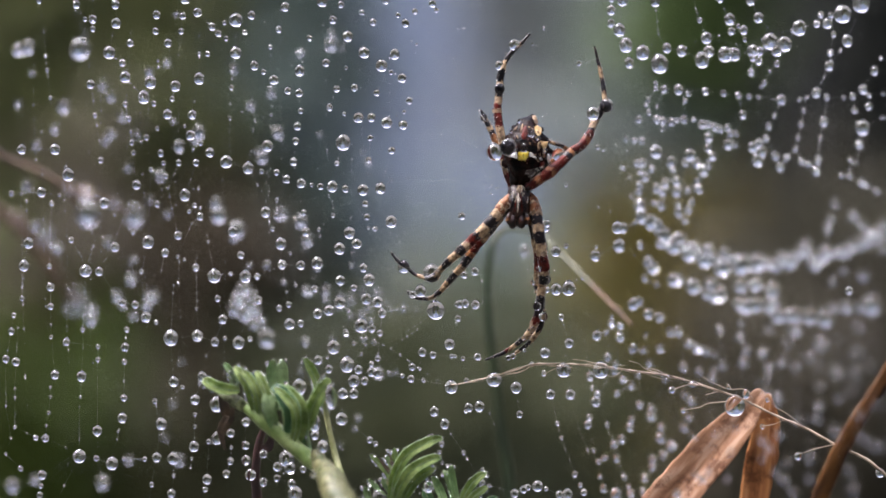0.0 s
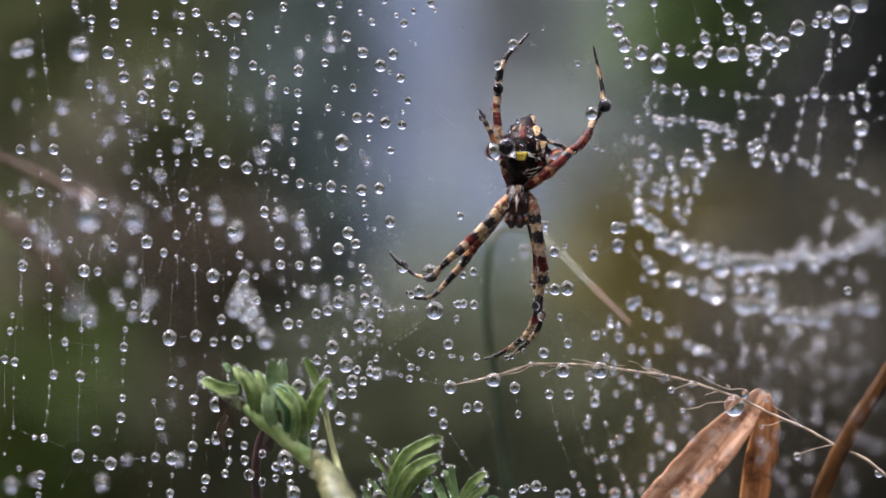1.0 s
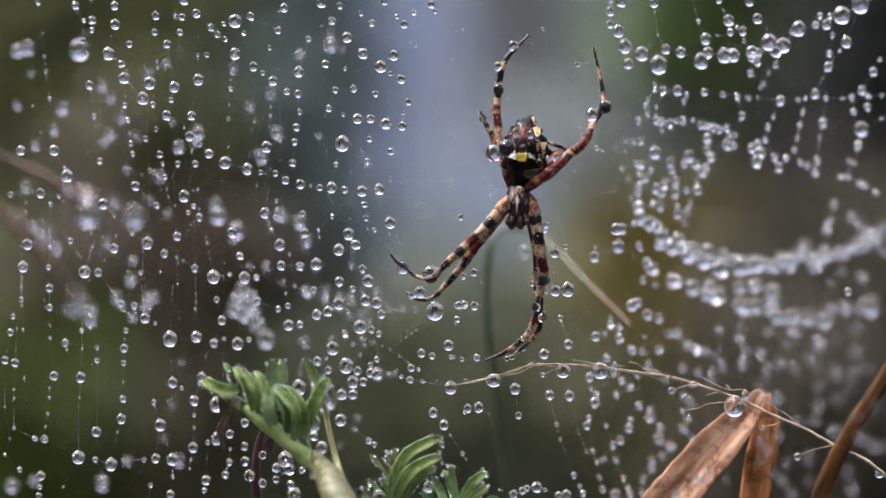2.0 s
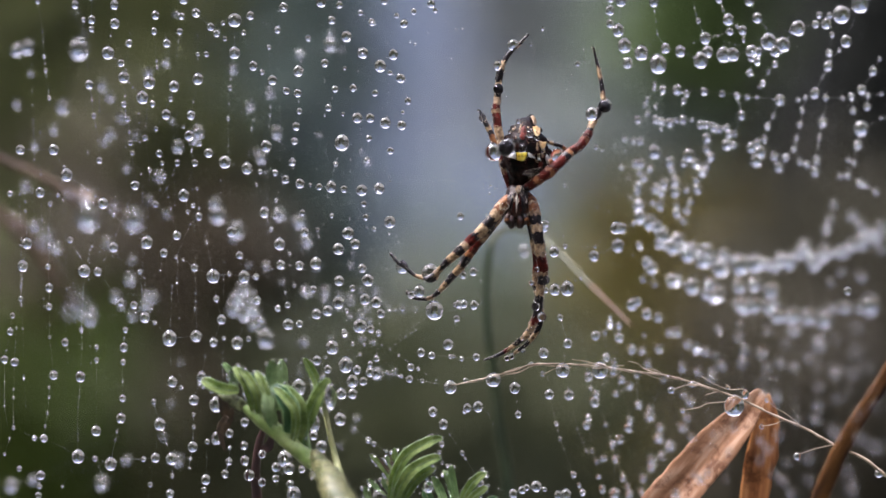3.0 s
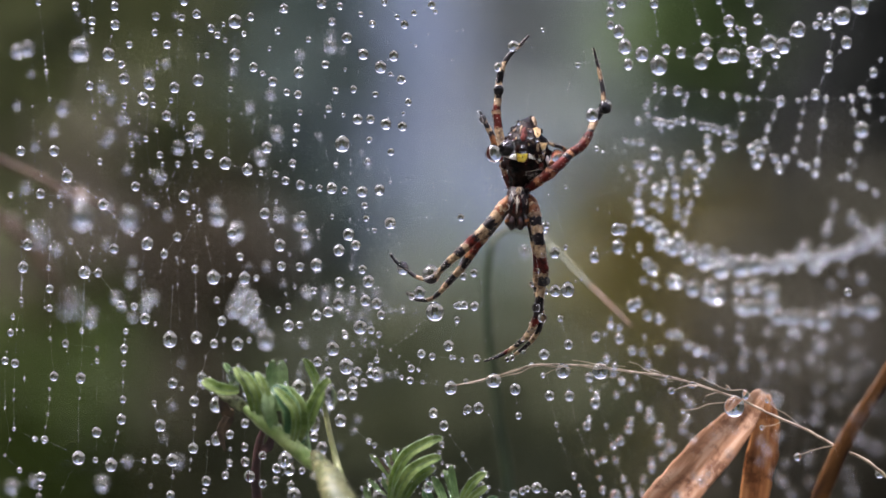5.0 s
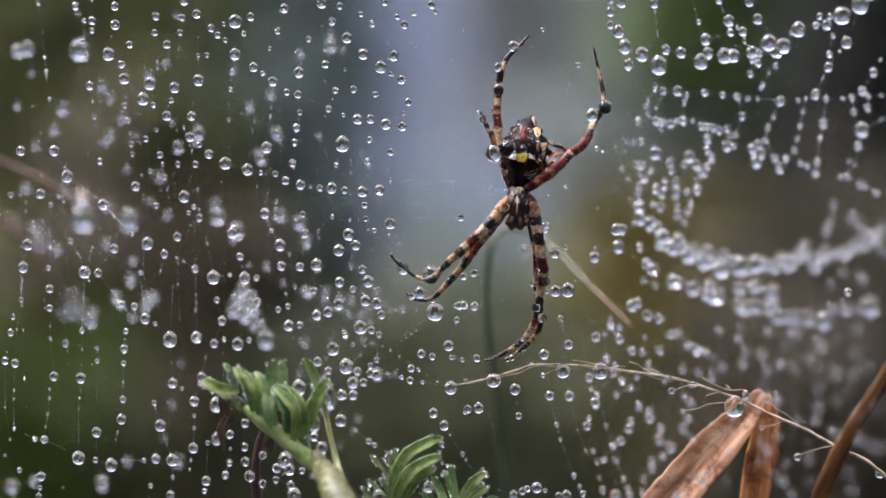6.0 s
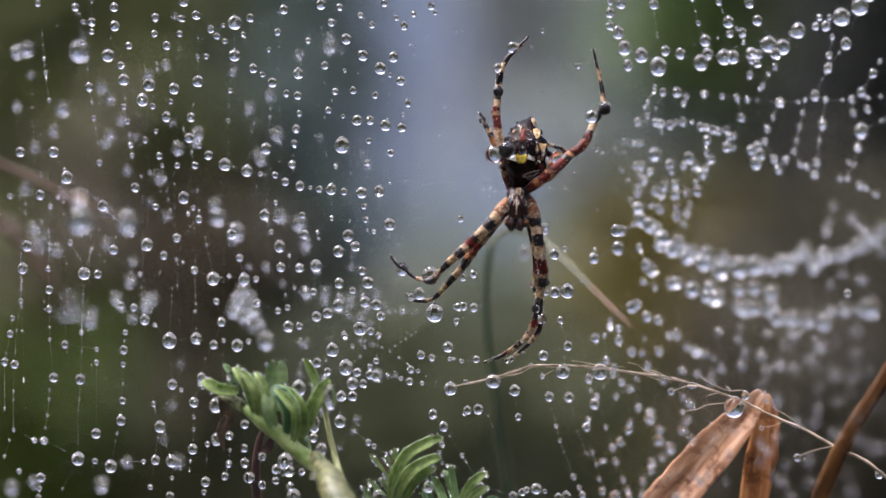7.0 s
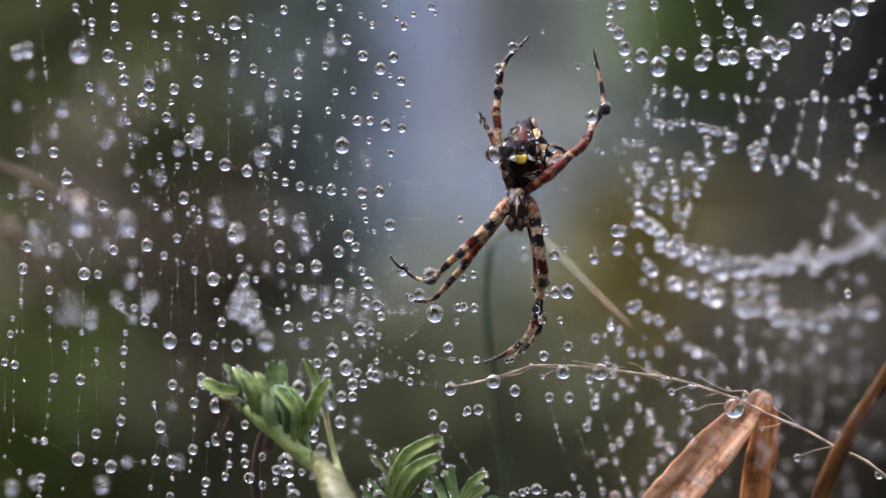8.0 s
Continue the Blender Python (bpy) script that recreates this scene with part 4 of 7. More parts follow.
strand(upper_web, [(23.78, -13.88, 13.92, 0.86), (25.38, -13.84, 13.99, 0.55), (27.23, -13.79, 14.05, 0), (28.07, -14.2, 13.48, 0.86),
    (29.41, -14.38, 13.23, 0.86), (30.81, -14.43, 13.16, 0), (31.09, -14.93, 12.47, 0.74), (31.51, -15.83, 11.22, 0.61), (33.45, -16.01, 10.97, 1.1),
    (34.1, -15.7, 11.4, 0), (34.92, -15.34, 11.9, 0), (35.84, -16.73, 9.97, 0.86), (37.05, -16.82, 9.85, 0), (37.05, -16.82, 9.85, 0),
    (38.04, -16.14, 10.78, 0), (38.61, -17.18, 9.35, 0.73), (39.32, -17.36, 9.1, 0.73), (40.39, -17.04, 9.54, 0), (40.39, -17.04, 9.54, 0)])
strand(upper_web, [(42.82, -18.29, 7.8, 0), (43.62, -18.25, 7.86, 0), (43.88, -17.0, 9.59, 0.55), (43.62, -18.25, 7.86, 0), (44.89, -18.83, 7.06, 0),
    (45.36, -18.96, 6.87, 0), (46.51, -19.5, 6.13, 0)])
strand(upper_web, [(34.86, -8.37, 21.74, 0), (36.73, -8.34, 21.81, 0), (34.11, -8.34, 21.8, 0), (34.07, -8.77, 21.03, 0.75),
    (33.79, -9.98, 19.34, 0)])
strand(upper_web, [(26.35, -12.28, 16.14, 0), (26.7, -11.73, 16.91, 0.56), (25.67, -11.37, 17.42, 0)])
strand(upper_web, [(28.67, -15.24, 12.04, 0), (28.54, -16.15, 10.78, 0.73), (28.99, -16.73, 9.97, 0), (27.99, -17.89, 8.35, 1.1)])
strand(upper_web, [(25.01, -18.69, 7.24, 0), (23.78, -18.87, 6.99, 0.97), (25.01, -18.69, 7.24, 0), (27.34, -19.27, 6.44, 0),
    (22.85, -19.23, 6.5, 0.91)])
strand(upper_web, [(19.7, -15.34, 11.91, 0.61), (20.61, -15.47, 11.71, 0), (21.42, -15.47, 11.72, 0), (21.42, -15.47, 11.72, 0)])
strand(upper_web, [(20.83, -17.27, 9.22, 0.79), (21.44, -17.27, 9.23, 0), (21.16, -17.94, 8.29, 0.61), (21.62, -18.39, 7.67, 0),
    (21.03, -19.05, 6.75, 0.91)])
strand(upper_web, [(38.57, -7.42, 24.11, 0.56), (39.34, -7.29, 24.43, 0), (41.3, -7.11, 24.88, 0),
    (41.78, -6.7, 25.91, 0.75)])
# the thick loop and the swag under it
strand(loop_web, [(21.01, -19.47, 4.62, 1.34), (21.18, -19.61, 3.4, 1.34), (22.17, -20.4, 2.79, 1.46), (22.92, -21.02, 2.36, 1.33),
    (23.45, -21.43, 1.39, 1.57), (23.1, -21.16, 0.54, 1.09), (24.47, -22.28, 0.24, 1.57), (25.05, -22.74, 0.97, 1.45),
    (26.02, -23.54, -0.54, 1.57), (26.53, -23.97, 0.06, 1.2), (27.6, -24.85, -1.14, 1.67), (27.89, -25.08, -0.24, 1.32),
    (29.29, -26.25, -2.03, 1.79), (29.58, -26.49, -0.54, 1.08), (31.25, -27.89, -1.72, 1.78), (32.69, -29.11, -1.54, 1.72),
    (33.46, -29.76, -1.54, 1.12), (34.55, -30.7, -1.77, 1.24)], close=True)
strand(loop_web, [(34.55, -30.7, -2.18, 0), (35.21, -31.26, -1, 1.35), (35.92, -31.87, -1.35, 1.61), (37.01, -32.81, -0.35, 1.33),
    (37.48, -33.22, 0.18, 1.41), (38.34, -33.98, -1.58, 1.37), (39.3, -34.82, -0.47, 1.42), (40.37, -35.76, -0.41, 0.88),
    (41.11, -36.41, -0.29, 1.33), (42.06, -37.25, 0.29, 1.09), (42.85, -37.95, 0.63, 1.31), (43.63, -38.66, 1.22, 0.93),
    (44.26, -39.21, 1.44, 1.23), (44.78, -39.68, 2.42, 0.88)], close=True)
strand(loop_web, [(41.96, -37.16, 3.36, 0.91), (42.8, -37.9, 2.37, 0.79), (43.43, -38.47, 1.68, 0.94), (44.11, -39.07, 0.81, 0.74),
    (44.78, -39.68, -0.06, 0.8)])
strand(loop_web, [(40.22, -35.61, 4.6, 0.73), (39.52, -35, 2.1, 0.9), (39.84, -35.29, 2.97, 0.69), (39.3, -34.82, -0.87, 0)])
strand(loop_web, [(24.47, -22.28, -3.37, 1.45), (25.05, -22.74, -3.43, 1.21), (26.47, -23.91, -4.02, 1.57), (28.23, -25.37, -3.83, 1.31),
    (27.89, -25.08, -4.73, 1.32), (29.02, -26.02, -4.84, 1.67), (28.57, -25.64, -5.02, 1.31), (31.13, -27.8, -5.88, 1.3),
    (31.69, -28.27, -6.12, 1.42), (32.63, -29.06, -5.92, 1.42), (34.01, -30.23, -6.02, 1.42), (34.83, -30.93, -6.95, 1.41),
    (35.64, -31.64, -7.06, 1.16), (36.46, -32.34, -6.98, 1.41), (37.81, -33.51, -7.09, 1.4), (39.3, -34.82, -7.29, 1.62),
    (40.05, -35.47, -6.12, 0.94), (41.28, -36.55, -6.03, 1.22), (42.59, -37.72, -6.02, 0.93), (43.63, -38.66, -5.77, 1.87)])
strand(loop_web, [(31.13, -27.8, -3.98, 1.3), (32.63, -29.06, -3.79, 1.3), (34.28, -30.47, -4.37, 1.53), (34.55, -30.7, -5.54, 1.06),
    (34.99, -31.08, -6.6, 0)])
strand(loop_web, [(42.85, -37.95, -2.84, 0.88), (41.01, -36.32, -2.27, 0.66), (39.94, -35.38, -3.44, 0.69), (39.3, -34.82, -7.06, 0)])
strand(loop_web, [(21.19, -17.39, 0.31, 0.82), (21.97, -18.58, -1.46, 1.17), (22.42, -19.34, -2.07, 1.28), (22.79, -20.11, -3.88, 0.58),
    (21.58, -17.98, -3.29, 0.69)])
strand(loop_web, [(20.45, -16.28, -6.06, 1.2), (21.02, -17.13, -5.74, 0.94), (21.97, -18.58, -7.06, 1.05), (23.07, -20.66, -7.38, 0.9)])
strand(loop_web, [(18.27, -13.05, -7.47, 0.5), (18.27, -13.05, -8.09, 0.74), (19.14, -14.33, -8.43, 0.73), (16.76, -10.84, -9.56, 1.02)])
# threads behind the orb web
strand(back_web, [(-44.22, 31.2, 24.24, 2.36), (-43.53, 31.2, 26.16, 0.43), (-44.56, 31.2, 28.91, 0.34), (-50.54, 31.2, 24.44, 1.54),
    (-51.77, 31.2, 24.1, 1.4), (-50.05, 31.2, 21.35, 0.6)])
strand(back_web, [(-46.7, 35.2, 17.39, 1.51), (-47.74, 35.2, 14.62, 1.09), (-50.03, 35.2, 12.68, 0.95), (-52.24, 35.2, 17.74, 0.95),
    (-51.2, 35.2, 7.69, 1.09)])
strand(back_web, [(-42, 36.8, 20.1, 1.08), (-40.96, 36.8, 18.71, 1.08), (-39.57, 36.8, 16.2, 1.08), (-40.96, 36.8, 14.12, 1.08),
    (-41.65, 36.8, 13.28, 0.94), (-37.83, 36.8, 13.98, 0.8)])
strand(back_web, [(-35.51, 27.2, 21.16, 1.03), (-33.41, 27.2, 22.38, 0.89), (-32.25, 27.2, 28.3, 0.62), (-29.53, 27.2, 14.02, 1.43),
    (-29.87, 27.2, 12.99, 0.89), (-31.91, 27.2, 12.31, 1.3), (-32.59, 27.2, 15.38, 0.62)])
strand(back_web, [(-13.74, 33.6, 24.92, 1.38), (-13.74, 33.6, 26.17, 0.83), (-12.36, 33.6, 24.58, 0.6), (-17.54, 33.6, 23.89, 0.97),
    (-21.13, 33.6, 19.05, 1.11), (-23.61, 33.6, 17.47, 1.11), (-25.68, 33.6, 22.02, 0.97)])
strand(back_web, [(-20.08, 28.8, 14.07, 1.29), (-21.99, 28.8, 10.99, 1.29), (-22.47, 28.8, 11.81, 0.88), (-14.95, 28.8, 13.73, 0.6),
    (-9.15, 28.8, 10.45, 0.88), (-9.83, 28.8, 11.68, 0.51)])
strand(back_web, [(-27.65, 35.2, 4.09, 1.92), (-27.99, 35.2, 5.61, 1.37), (-25.36, 35.2, 2.29, 2.06), (-25.78, 35.2, 1.32, 0.95),
    (-20.02, 35.2, 4.23, 1.51), (-17.6, 35.2, 3.4, 1.51), (-16.77, 35.2, 1.11, 1.37), (-16.91, 35.2, 0.07, 0.6)])
strand(back_web, [(-35.03, 38.4, 9, 1.2), (-39.01, 38.4, 9.98, 0.92), (-36.22, 38.4, 6, 0.78), (-34.13, 38.4, 4.26, 0.92),
    (-38.31, 38.4, -1.33, 0.92), (-38.66, 38.4, -3.77, 1.34), (-41.46, 38.4, 0.77, 1.06), (-35.87, 38.4, -5.86, 1.34)])
strand(back_web, [(-36.45, 35.2, -6.86, 1.37), (-36.31, 35.2, -5.82, 0.95), (-40.12, 35.2, -5.82, 1.37), (-39.43, 35.2, -6.86, 0.95),
    (-38.04, 35.2, -8.25, 1.09), (-43.24, 35.2, -8.59, 1.65), (-42.89, 35.2, -7.55, 0.95), (-50.16, 35.2, 2.84, 1.23),
    (-47.39, 35.2, 0.07, 1.23)])
strand(back_web, [(-24.44, 33.6, -4.76, 1.66), (-25.13, 33.6, -6.14, 1.8), (-23.75, 33.6, -6.83, 1.8), (-25.68, 33.6, -7.39, 1.52),
    (-24.3, 33.6, -7.94, 1.66), (-23.06, 33.6, -7.53, 1.38), (-24.99, 33.6, -5.45, 1.24), (-23.4, 33.6, -5.8, 1.38),
    (-22.23, 33.6, -8.91, 0.97), (-23.2, 33.6, -9.25, 1.11)])
strand(back_web, [(-21.6, 32, -10.94, 1.95), (-16.92, 32, -11.28, 0.98), (-14.38, 32, -5.09, 1.12), (-16.44, 32, -5.43, 0.85),
    (-15.41, 32, -2.13, 0.98), (-11.14, 32, -1.99, 0.6), (-10.94, 32, -0.62, 0.51)])
strand(back_web, [(-12.75, 35.2, -6.86, 1.09), (-11.36, 35.2, -6.17, 1.09), (-9.98, 35.2, -8.25, 1.09), (-8.25, 35.2, -5.47, 1.09),
    (-9.28, 35.2, -7.21, 0.81), (-7.21, 35.2, -6.86, 0.6)])
strand(back_web, [(-32.61, 36.8, -26.01, 1.36), (-42, 36.8, -28.79, 1.63), (-38.87, 36.8, -26.01, 1.08), (-53.13, 36.8, -29.14, 1.63),
    (-50.35, 36.8, -28.44, 1.22), (-33.31, 36.8, -19.05, 0.8), (-34.35, 36.8, -23.23, 0.69), (-32.27, 36.8, -13.84, 0.69)])
strand(back_web, [(-10.44, 31.2, -20.53, 0.72), (-10.92, 31.2, -21.9, 0.51), (-12.63, 31.2, -23.96, 0.51), (-15.38, 31.2, -17.78, 0.6),
    (-14.35, 31.2, -19.16, 1.13), (-17.44, 31.2, -15.04, 0.6)])
strand(back_web, [(9.91, 32, -0.28, 1.26), (11.07, 32, 0.07, 0.6), (12.11, 32, -0.76, 0.34)])
strand(back_web, [(-6.42, 28.8, -7.37, 0.51), (-4.92, 28.8, -7.24, 0.74), (-3.35, 28.8, -7.44, 0.42), (-9.83, 28.8, -5.26, 0.74),
    (-12.56, 28.8, -5.74, 0.88), (-14.27, 28.8, -6.08, 0.74), (-16.66, 28.8, -5.05, 1.15), (-16.32, 28.8, -5.39, 0.74)])
strand(back_web, [(-8.71, 24, -8.71, 0.65), (-9.72, 24, -10.74, 0.65), (-8.37, 24, -11.14, 0.52), (-5.67, 24, -14.79, 0.52),
    (-7.83, 24, -14.93, 1.19), (-6.35, 24, -15.06, 0.42)])
strand(back_web, [(-21.36, 27.2, -1.97, 0.89), (-23.4, 27.2, -1.97, 0.62), (-19.32, 27.2, -4.01, 0.62), (-11.16, 27.2, -8.1, 0.62),
    (-13.54, 27.2, -10.82, 0.51)])
# tufts of looser silk round the hub
strand(web, [(11.07, -1, 14.19, 0.18), (11.33, -0.61, 15.03, 0.12), (11.07, -1, 15.97, 0.18), (11.73, -0.17, 16.32, 0.19),
    (12.82, 0.18, 17.42, 0.19)])
strand(web, [(13.75, -0.61, 15.03, 0.12), (13.99, -1.05, 16.6, 0.18), (13.98, 0.48, 17.94, 0.19), (14.25, -1.08, 18.64, 0.24),
    (14.52, -0.72, 19.42, 0.25)])
strand(web, [(11.21, -0.51, 17.9, 0.25), (10.9, -0.3, 17.59, 0.19), (11.71, -0.96, 18.51, 0.18)])
strand(web, [(1.02, -0.19, 7.71, 0.19), (5.22, -0.45, 8.03, 0.19), (5.37, 0.61, 7.09, 0.25), (5.3, 0.13, 6.12, 0.19)])
strand(web, [(11.76, 0.95, 9.01, 0.18), (12, 0.37, 7.09, 0.19), (11.88, 0.62, 6.13, 0.19)])
# dotted lines towards the hub
strand(web, [(-8.8, 0.18, -10.14, 0.32), (-7.78, -0.14, -10.52, 0.19), (-6.9, 0.76, -10.93, 0.25), (-6, 0.37, -11.43, 0.19),
    (-4.99, 1.09, -12.09, 0.31), (-3.96, 0.55, -12.77, 0.19), (-2.94, 0.48, -13.47, 0.25), (-1.91, -0.56, -14.14, 0.19),
    (-0.77, 0.75, -14.89, 0.25), (0.38, -0.28, -15.49, 0)])
strand(web, [(-5.98, -0.89, -11.26, 0.25), (-5.34, -1.04, -10.75, 0.18), (-4.77, -0.79, -10.31, 0.18), (-4.2, -0.57, -9.94, 0.25),
    (-3.64, 0.42, -9.58, 0.19), (-3.06, -0.51, -9.17, 0.25)])
strand(web, [(2.29, -1.05, -7.57, 0.18), (3.32, 0.63, -6.83, 0.19), (4.34, 0.14, -6.06, 0.25), (5.34, -1.13, -5.22, 0.18),
    (6.36, -1.08, -4.39, 0.18), (7.38, -0.89, -3.63, 0)])
strand(web, [(-14.27, -0.34, 8.98, 0.19), (-12.4, 0.86, 8.82, 0.12), (-10.49, 1.08, 8.63, 0.18), (-8.23, 0.27, 8.36, 0.13),
    (-5.99, -0.65, 8.09, 0.19), (-3.82, -0.17, 7.84, 0.13), (-1.53, -0.33, 7.65, 0.19)])
# the veil: loose threads that come towards the lens at their outer side
strand(veil_web, [(15.3, -10.14, -9.89, 0), (15.98, -11.8, -14, 0.97), (16.2, -10.91, -15.33, 0.51), (16.63, -11.02, -16.82, 1.08),
    (15.8, -10.03, -19.41, 0.92), (15.93, -11.54, -18.53, 0.68), (16.37, -11.27, -22.14, 0.46), (16.81, -12.67, -23.36, 0.51),
    (17.09, -11.93, -25.01, 0.51), (17.41, -12.97, -26.24, 0.74), (17.69, -12.32, -27.77, 0)])
strand(veil_web, [(15.92, -10.06, -7.4, 0), (17.61, -13.96, -9.18, 0.51), (17.81, -13.82, -11.89, 0.85), (18.55, -13.65, -13.38, 0.79),
    (16.77, -12, -15.91, 0.74), (17.76, -13.5, -19.24, 0.51), (18.45, -14.51, -21.34, 0.74), (18.77, -14.28, -22.89, 0.68),
    (19.59, -15.13, -24.87, 0.62), (20.17, -16.87, -26.53, 0.84)])
strand(veil_web, [(18.27, -13.11, -8.27, 0.85), (19.1, -15.13, -9.64, 0.96), (18.59, -15.44, -12.58, 0.68), (19.4, -15.12, -14.25, 0.85),
    (18.79, -15.06, -15.78, 0.73), (20.18, -17.92, -14.82, 0.79), (20.11, -15.81, -19.43, 0.9), (19.16, -16.43, -20.69, 0.9),
    (18.46, -14.24, -21.36, 0)])
strand(veil_web, [(17.36, -12.81, -22.98, 0.57), (17.74, -12.52, -22.93, 0.51), (18.73, -15.03, -22.85, 0), (18.66, -15.3, -26.64, 1.13),
    (19.92, -17.05, -25.73, 0.51)])
strand(veil_web, [(20.37, -17.88, -10.85, 0.9), (21.42, -18.69, -11.01, 0.73), (21.62, -19.44, -9.29, 0.45), (22, -19.16, -12.4, 0.78),
    (20.88, -18.56, -13.63, 0.62), (21.06, -18.6, -16.86, 0.84), (20.2, -17.53, -18.55, 0.73), (20.11, -15.81, -19.43, 0)])
strand(veil_web, [(23.13, -20.68, -10.71, 0.95), (22.01, -18.96, -12.4, 0), (23.6, -21.89, -13.94, 0.67), (22.18, -20.2, -17.27, 0.78),
    (22.15, -20.71, -17.92, 1), (23.23, -20.87, -19.12, 0.78), (23.08, -21.38, -20.24, 1), (24.13, -23.98, -20.95, 1.05),
    (23.32, -22.45, -22.06, 0.72), (22.32, -21.06, -22.62, 0.78), (22.39, -19.82, -23.48, 0.84), (21.57, -18.18, -24.74, 0.73),
    (21.32, -19.33, -26.12, 0.56)])
strand(veil_web, [(24.11, -22.3, -8.98, 0.78), (24.82, -24.43, -8.87, 0.88), (25.84, -25.24, -10.11, 0.88), (26.62, -26.07, -10.45, 0.77),
    (26.75, -26.81, -10.66, 0.82), (27.58, -27.73, -10.76, 0.82), (28.31, -29.85, -11.17, 0.49)])
strand(veil_web, [(24.89, -25.23, -7.12, 0), (25.33, -24.82, -12.64, 0.77), (25.45, -24.84, -15.51, 0.66), (26.04, -26.67, -16.09, 0.88),
    (25.8, -25.83, -17.86, 0.77), (25.36, -25.3, -18.96, 0.88), (26.24, -27.32, -19.87, 0.66), (26.49, -27.09, -23.87, 0.55),
    (24.72, -24.14, -26.1, 0.88)])
strand(veil_web, [(28.75, -30.33, -8.38, 0.76), (29.09, -30.39, -12.22, 0.81), (28.21, -29.64, -12.71, 0.49), (28.13, -28.22, -13.59, 0.76),
    (26.88, -26.59, -12.94, 0.71), (27.49, -27.31, -15.41, 0), (28.3, -29.13, -19.48, 0.49), (27.77, -28.33, -23.56, 0.6),
    (27.11, -27.58, -24.32, 0.82)])
strand(veil_web, [(30.83, -33, -7.85, 0.54), (30.6, -33.62, -9.13, 0.75), (31.2, -34.09, -10.46, 0.81), (30.96, -33.5, -11.76, 0.86),
    (30.58, -33.22, -15.17, 0), (30.23, -33.18, -18.69, 0.59), (29.68, -32.74, -21.05, 0.59), (29.36, -32.22, -24.02, 0.49)])
strand(veil_web, [(33.19, -37.97, -8.33, 0.64), (32.68, -36.58, -10.68, 0.91), (33.22, -37.08, -12.12, 0.8), (33.11, -37, -13.28, 0.53),
    (32.28, -36.54, -13.87, 0.43), (32.99, -36.31, -14.75, 0.75), (33.98, -39.49, -15.09, 0.85), (34.21, -38.86, -18.98, 0.69),
    (33.74, -39.56, -22.86, 0.58), (34.61, -39.47, -23.56, 0.74), (35.34, -40.91, -24.9, 0.69)])
strand(veil_web, [(35.15, -39.91, -7.71, 0), (34.89, -39.61, -9.61, 0.53), (34.4, -39.26, -11.58, 0.9), (34.03, -38.28, -15.54, 0.64),
    (32.61, -36.1, -19.7, 0.64), (33.19, -37.37, -20.5, 0.69), (32.51, -37.16, -21.68, 0.53)])
strand(veil_web, [(35.55, -41.64, -8.24, 1.16), (35.63, -40.88, -11.99, 0.69), (35.65, -42.45, -17.2, 0.68), (34.9, -39.45, -21.83, 0.58),
    (34.57, -39.89, -23.53, 0)])
strand(veil_web, [(36.75, -44.01, -7.62, 0), (37.62, -46.49, -9.43, 1.09), (36.75, -44.02, -10.86, 0.73), (37.42, -45.72, -11.55, 0.47),
    (37.66, -45.02, -13.84, 0.68), (37.67, -44.45, -15.74, 0.78), (37.57, -44.25, -17.11, 0.68), (36.79, -43.57, -17.31, 0.42),
    (36.74, -44.03, -21.05, 0.78), (36.69, -44.58, -23.23, 0.57)])
strand(veil_web, [(39.19, -47.67, -8.95, 0.47), (39.07, -47.77, -12.22, 0.88), (39.29, -47.79, -14.86, 0.62), (38.93, -47.96, -18.23, 0.78),
    (40.17, -48.98, -22.11, 0.46), (40.34, -50.92, -23.66, 0.77)])
strand(veil_web, [(40.73, -51.41, -7.75, 0.72), (40.63, -51.32, -10.09, 0.77), (40.58, -50.36, -12.24, 0.72), (40.41, -49.38, -13.95, 0.46),
    (40.7, -51.69, -16.37, 0.51), (41.13, -51.35, -18.61, 0.72), (42.21, -53.04, -19.36, 0.71)])
strand(veil_web, [(41.86, -53.7, -6.59, 0), (41.59, -53.6, -11.57, 0.56), (42.39, -53.87, -15.44, 0.46), (42.99, -54.36, -19.29, 0.51)])
strand(veil_web, [(11.5, -3.6, -12.58, 0), (11.86, -4.41, -16.28, 1.04), (12.57, -6.06, -19.48, 0.52), (12.99, -6.63, -21.08, 0.46),
    (14.43, -8.47, -24.98, 0.63), (15.05, -8.57, -26.16, 0.52)])
strand(veil_web, [(13.52, -7.65, -12.45, 0), (13.93, -8.28, -16.18, 1.15), (14.85, -8.91, -19.9, 0.23), (15.82, -9.55, -22.36, 0.29)])


# two drops below the seed stalk
strand(web, [(8.05, -0.6, -13.9, 0), (8.1, 0, -15.75, 1.25), (8.3, 0.2, -17.3, 0.2), (8.48, 0, -18.75, 0.75)])


def stray_threads():
    """Bare lines of the orb, too fine to carry more than a few beads."""
    rng = random.Random(31)
    for _ in range(18):
        x, z = rng.uniform(-48, -6), rng.uniform(6, 28)
        row = []
        for k in range(6):
            row.append((x, rng.uniform(-1.5, 1.5), z, rng.choice((0, 0.12, 0.16, 0.2, 0.28))))
            x += rng.uniform(-0.15, 0.3)
            z -= rng.uniform(2, 6)
        strand(web, row, 0.002, 0.25)
    for k in range(12):
        a = radians(150 + k * 7.5 + rng.uniform(-2, 2))
        r = rng.uniform(12, 34)
        strand(web, [(8.6 + math.cos(a) * r * t, 0.6, 6.6 + math.sin(a) * r * t, rng.choice((0, 0, 0.1, 0.15))) for t in (0.1, 0.3, 0.5, 0.7, 0.9, 1.0)], 0.0012, 0.02, 0.1)


stray_threads()


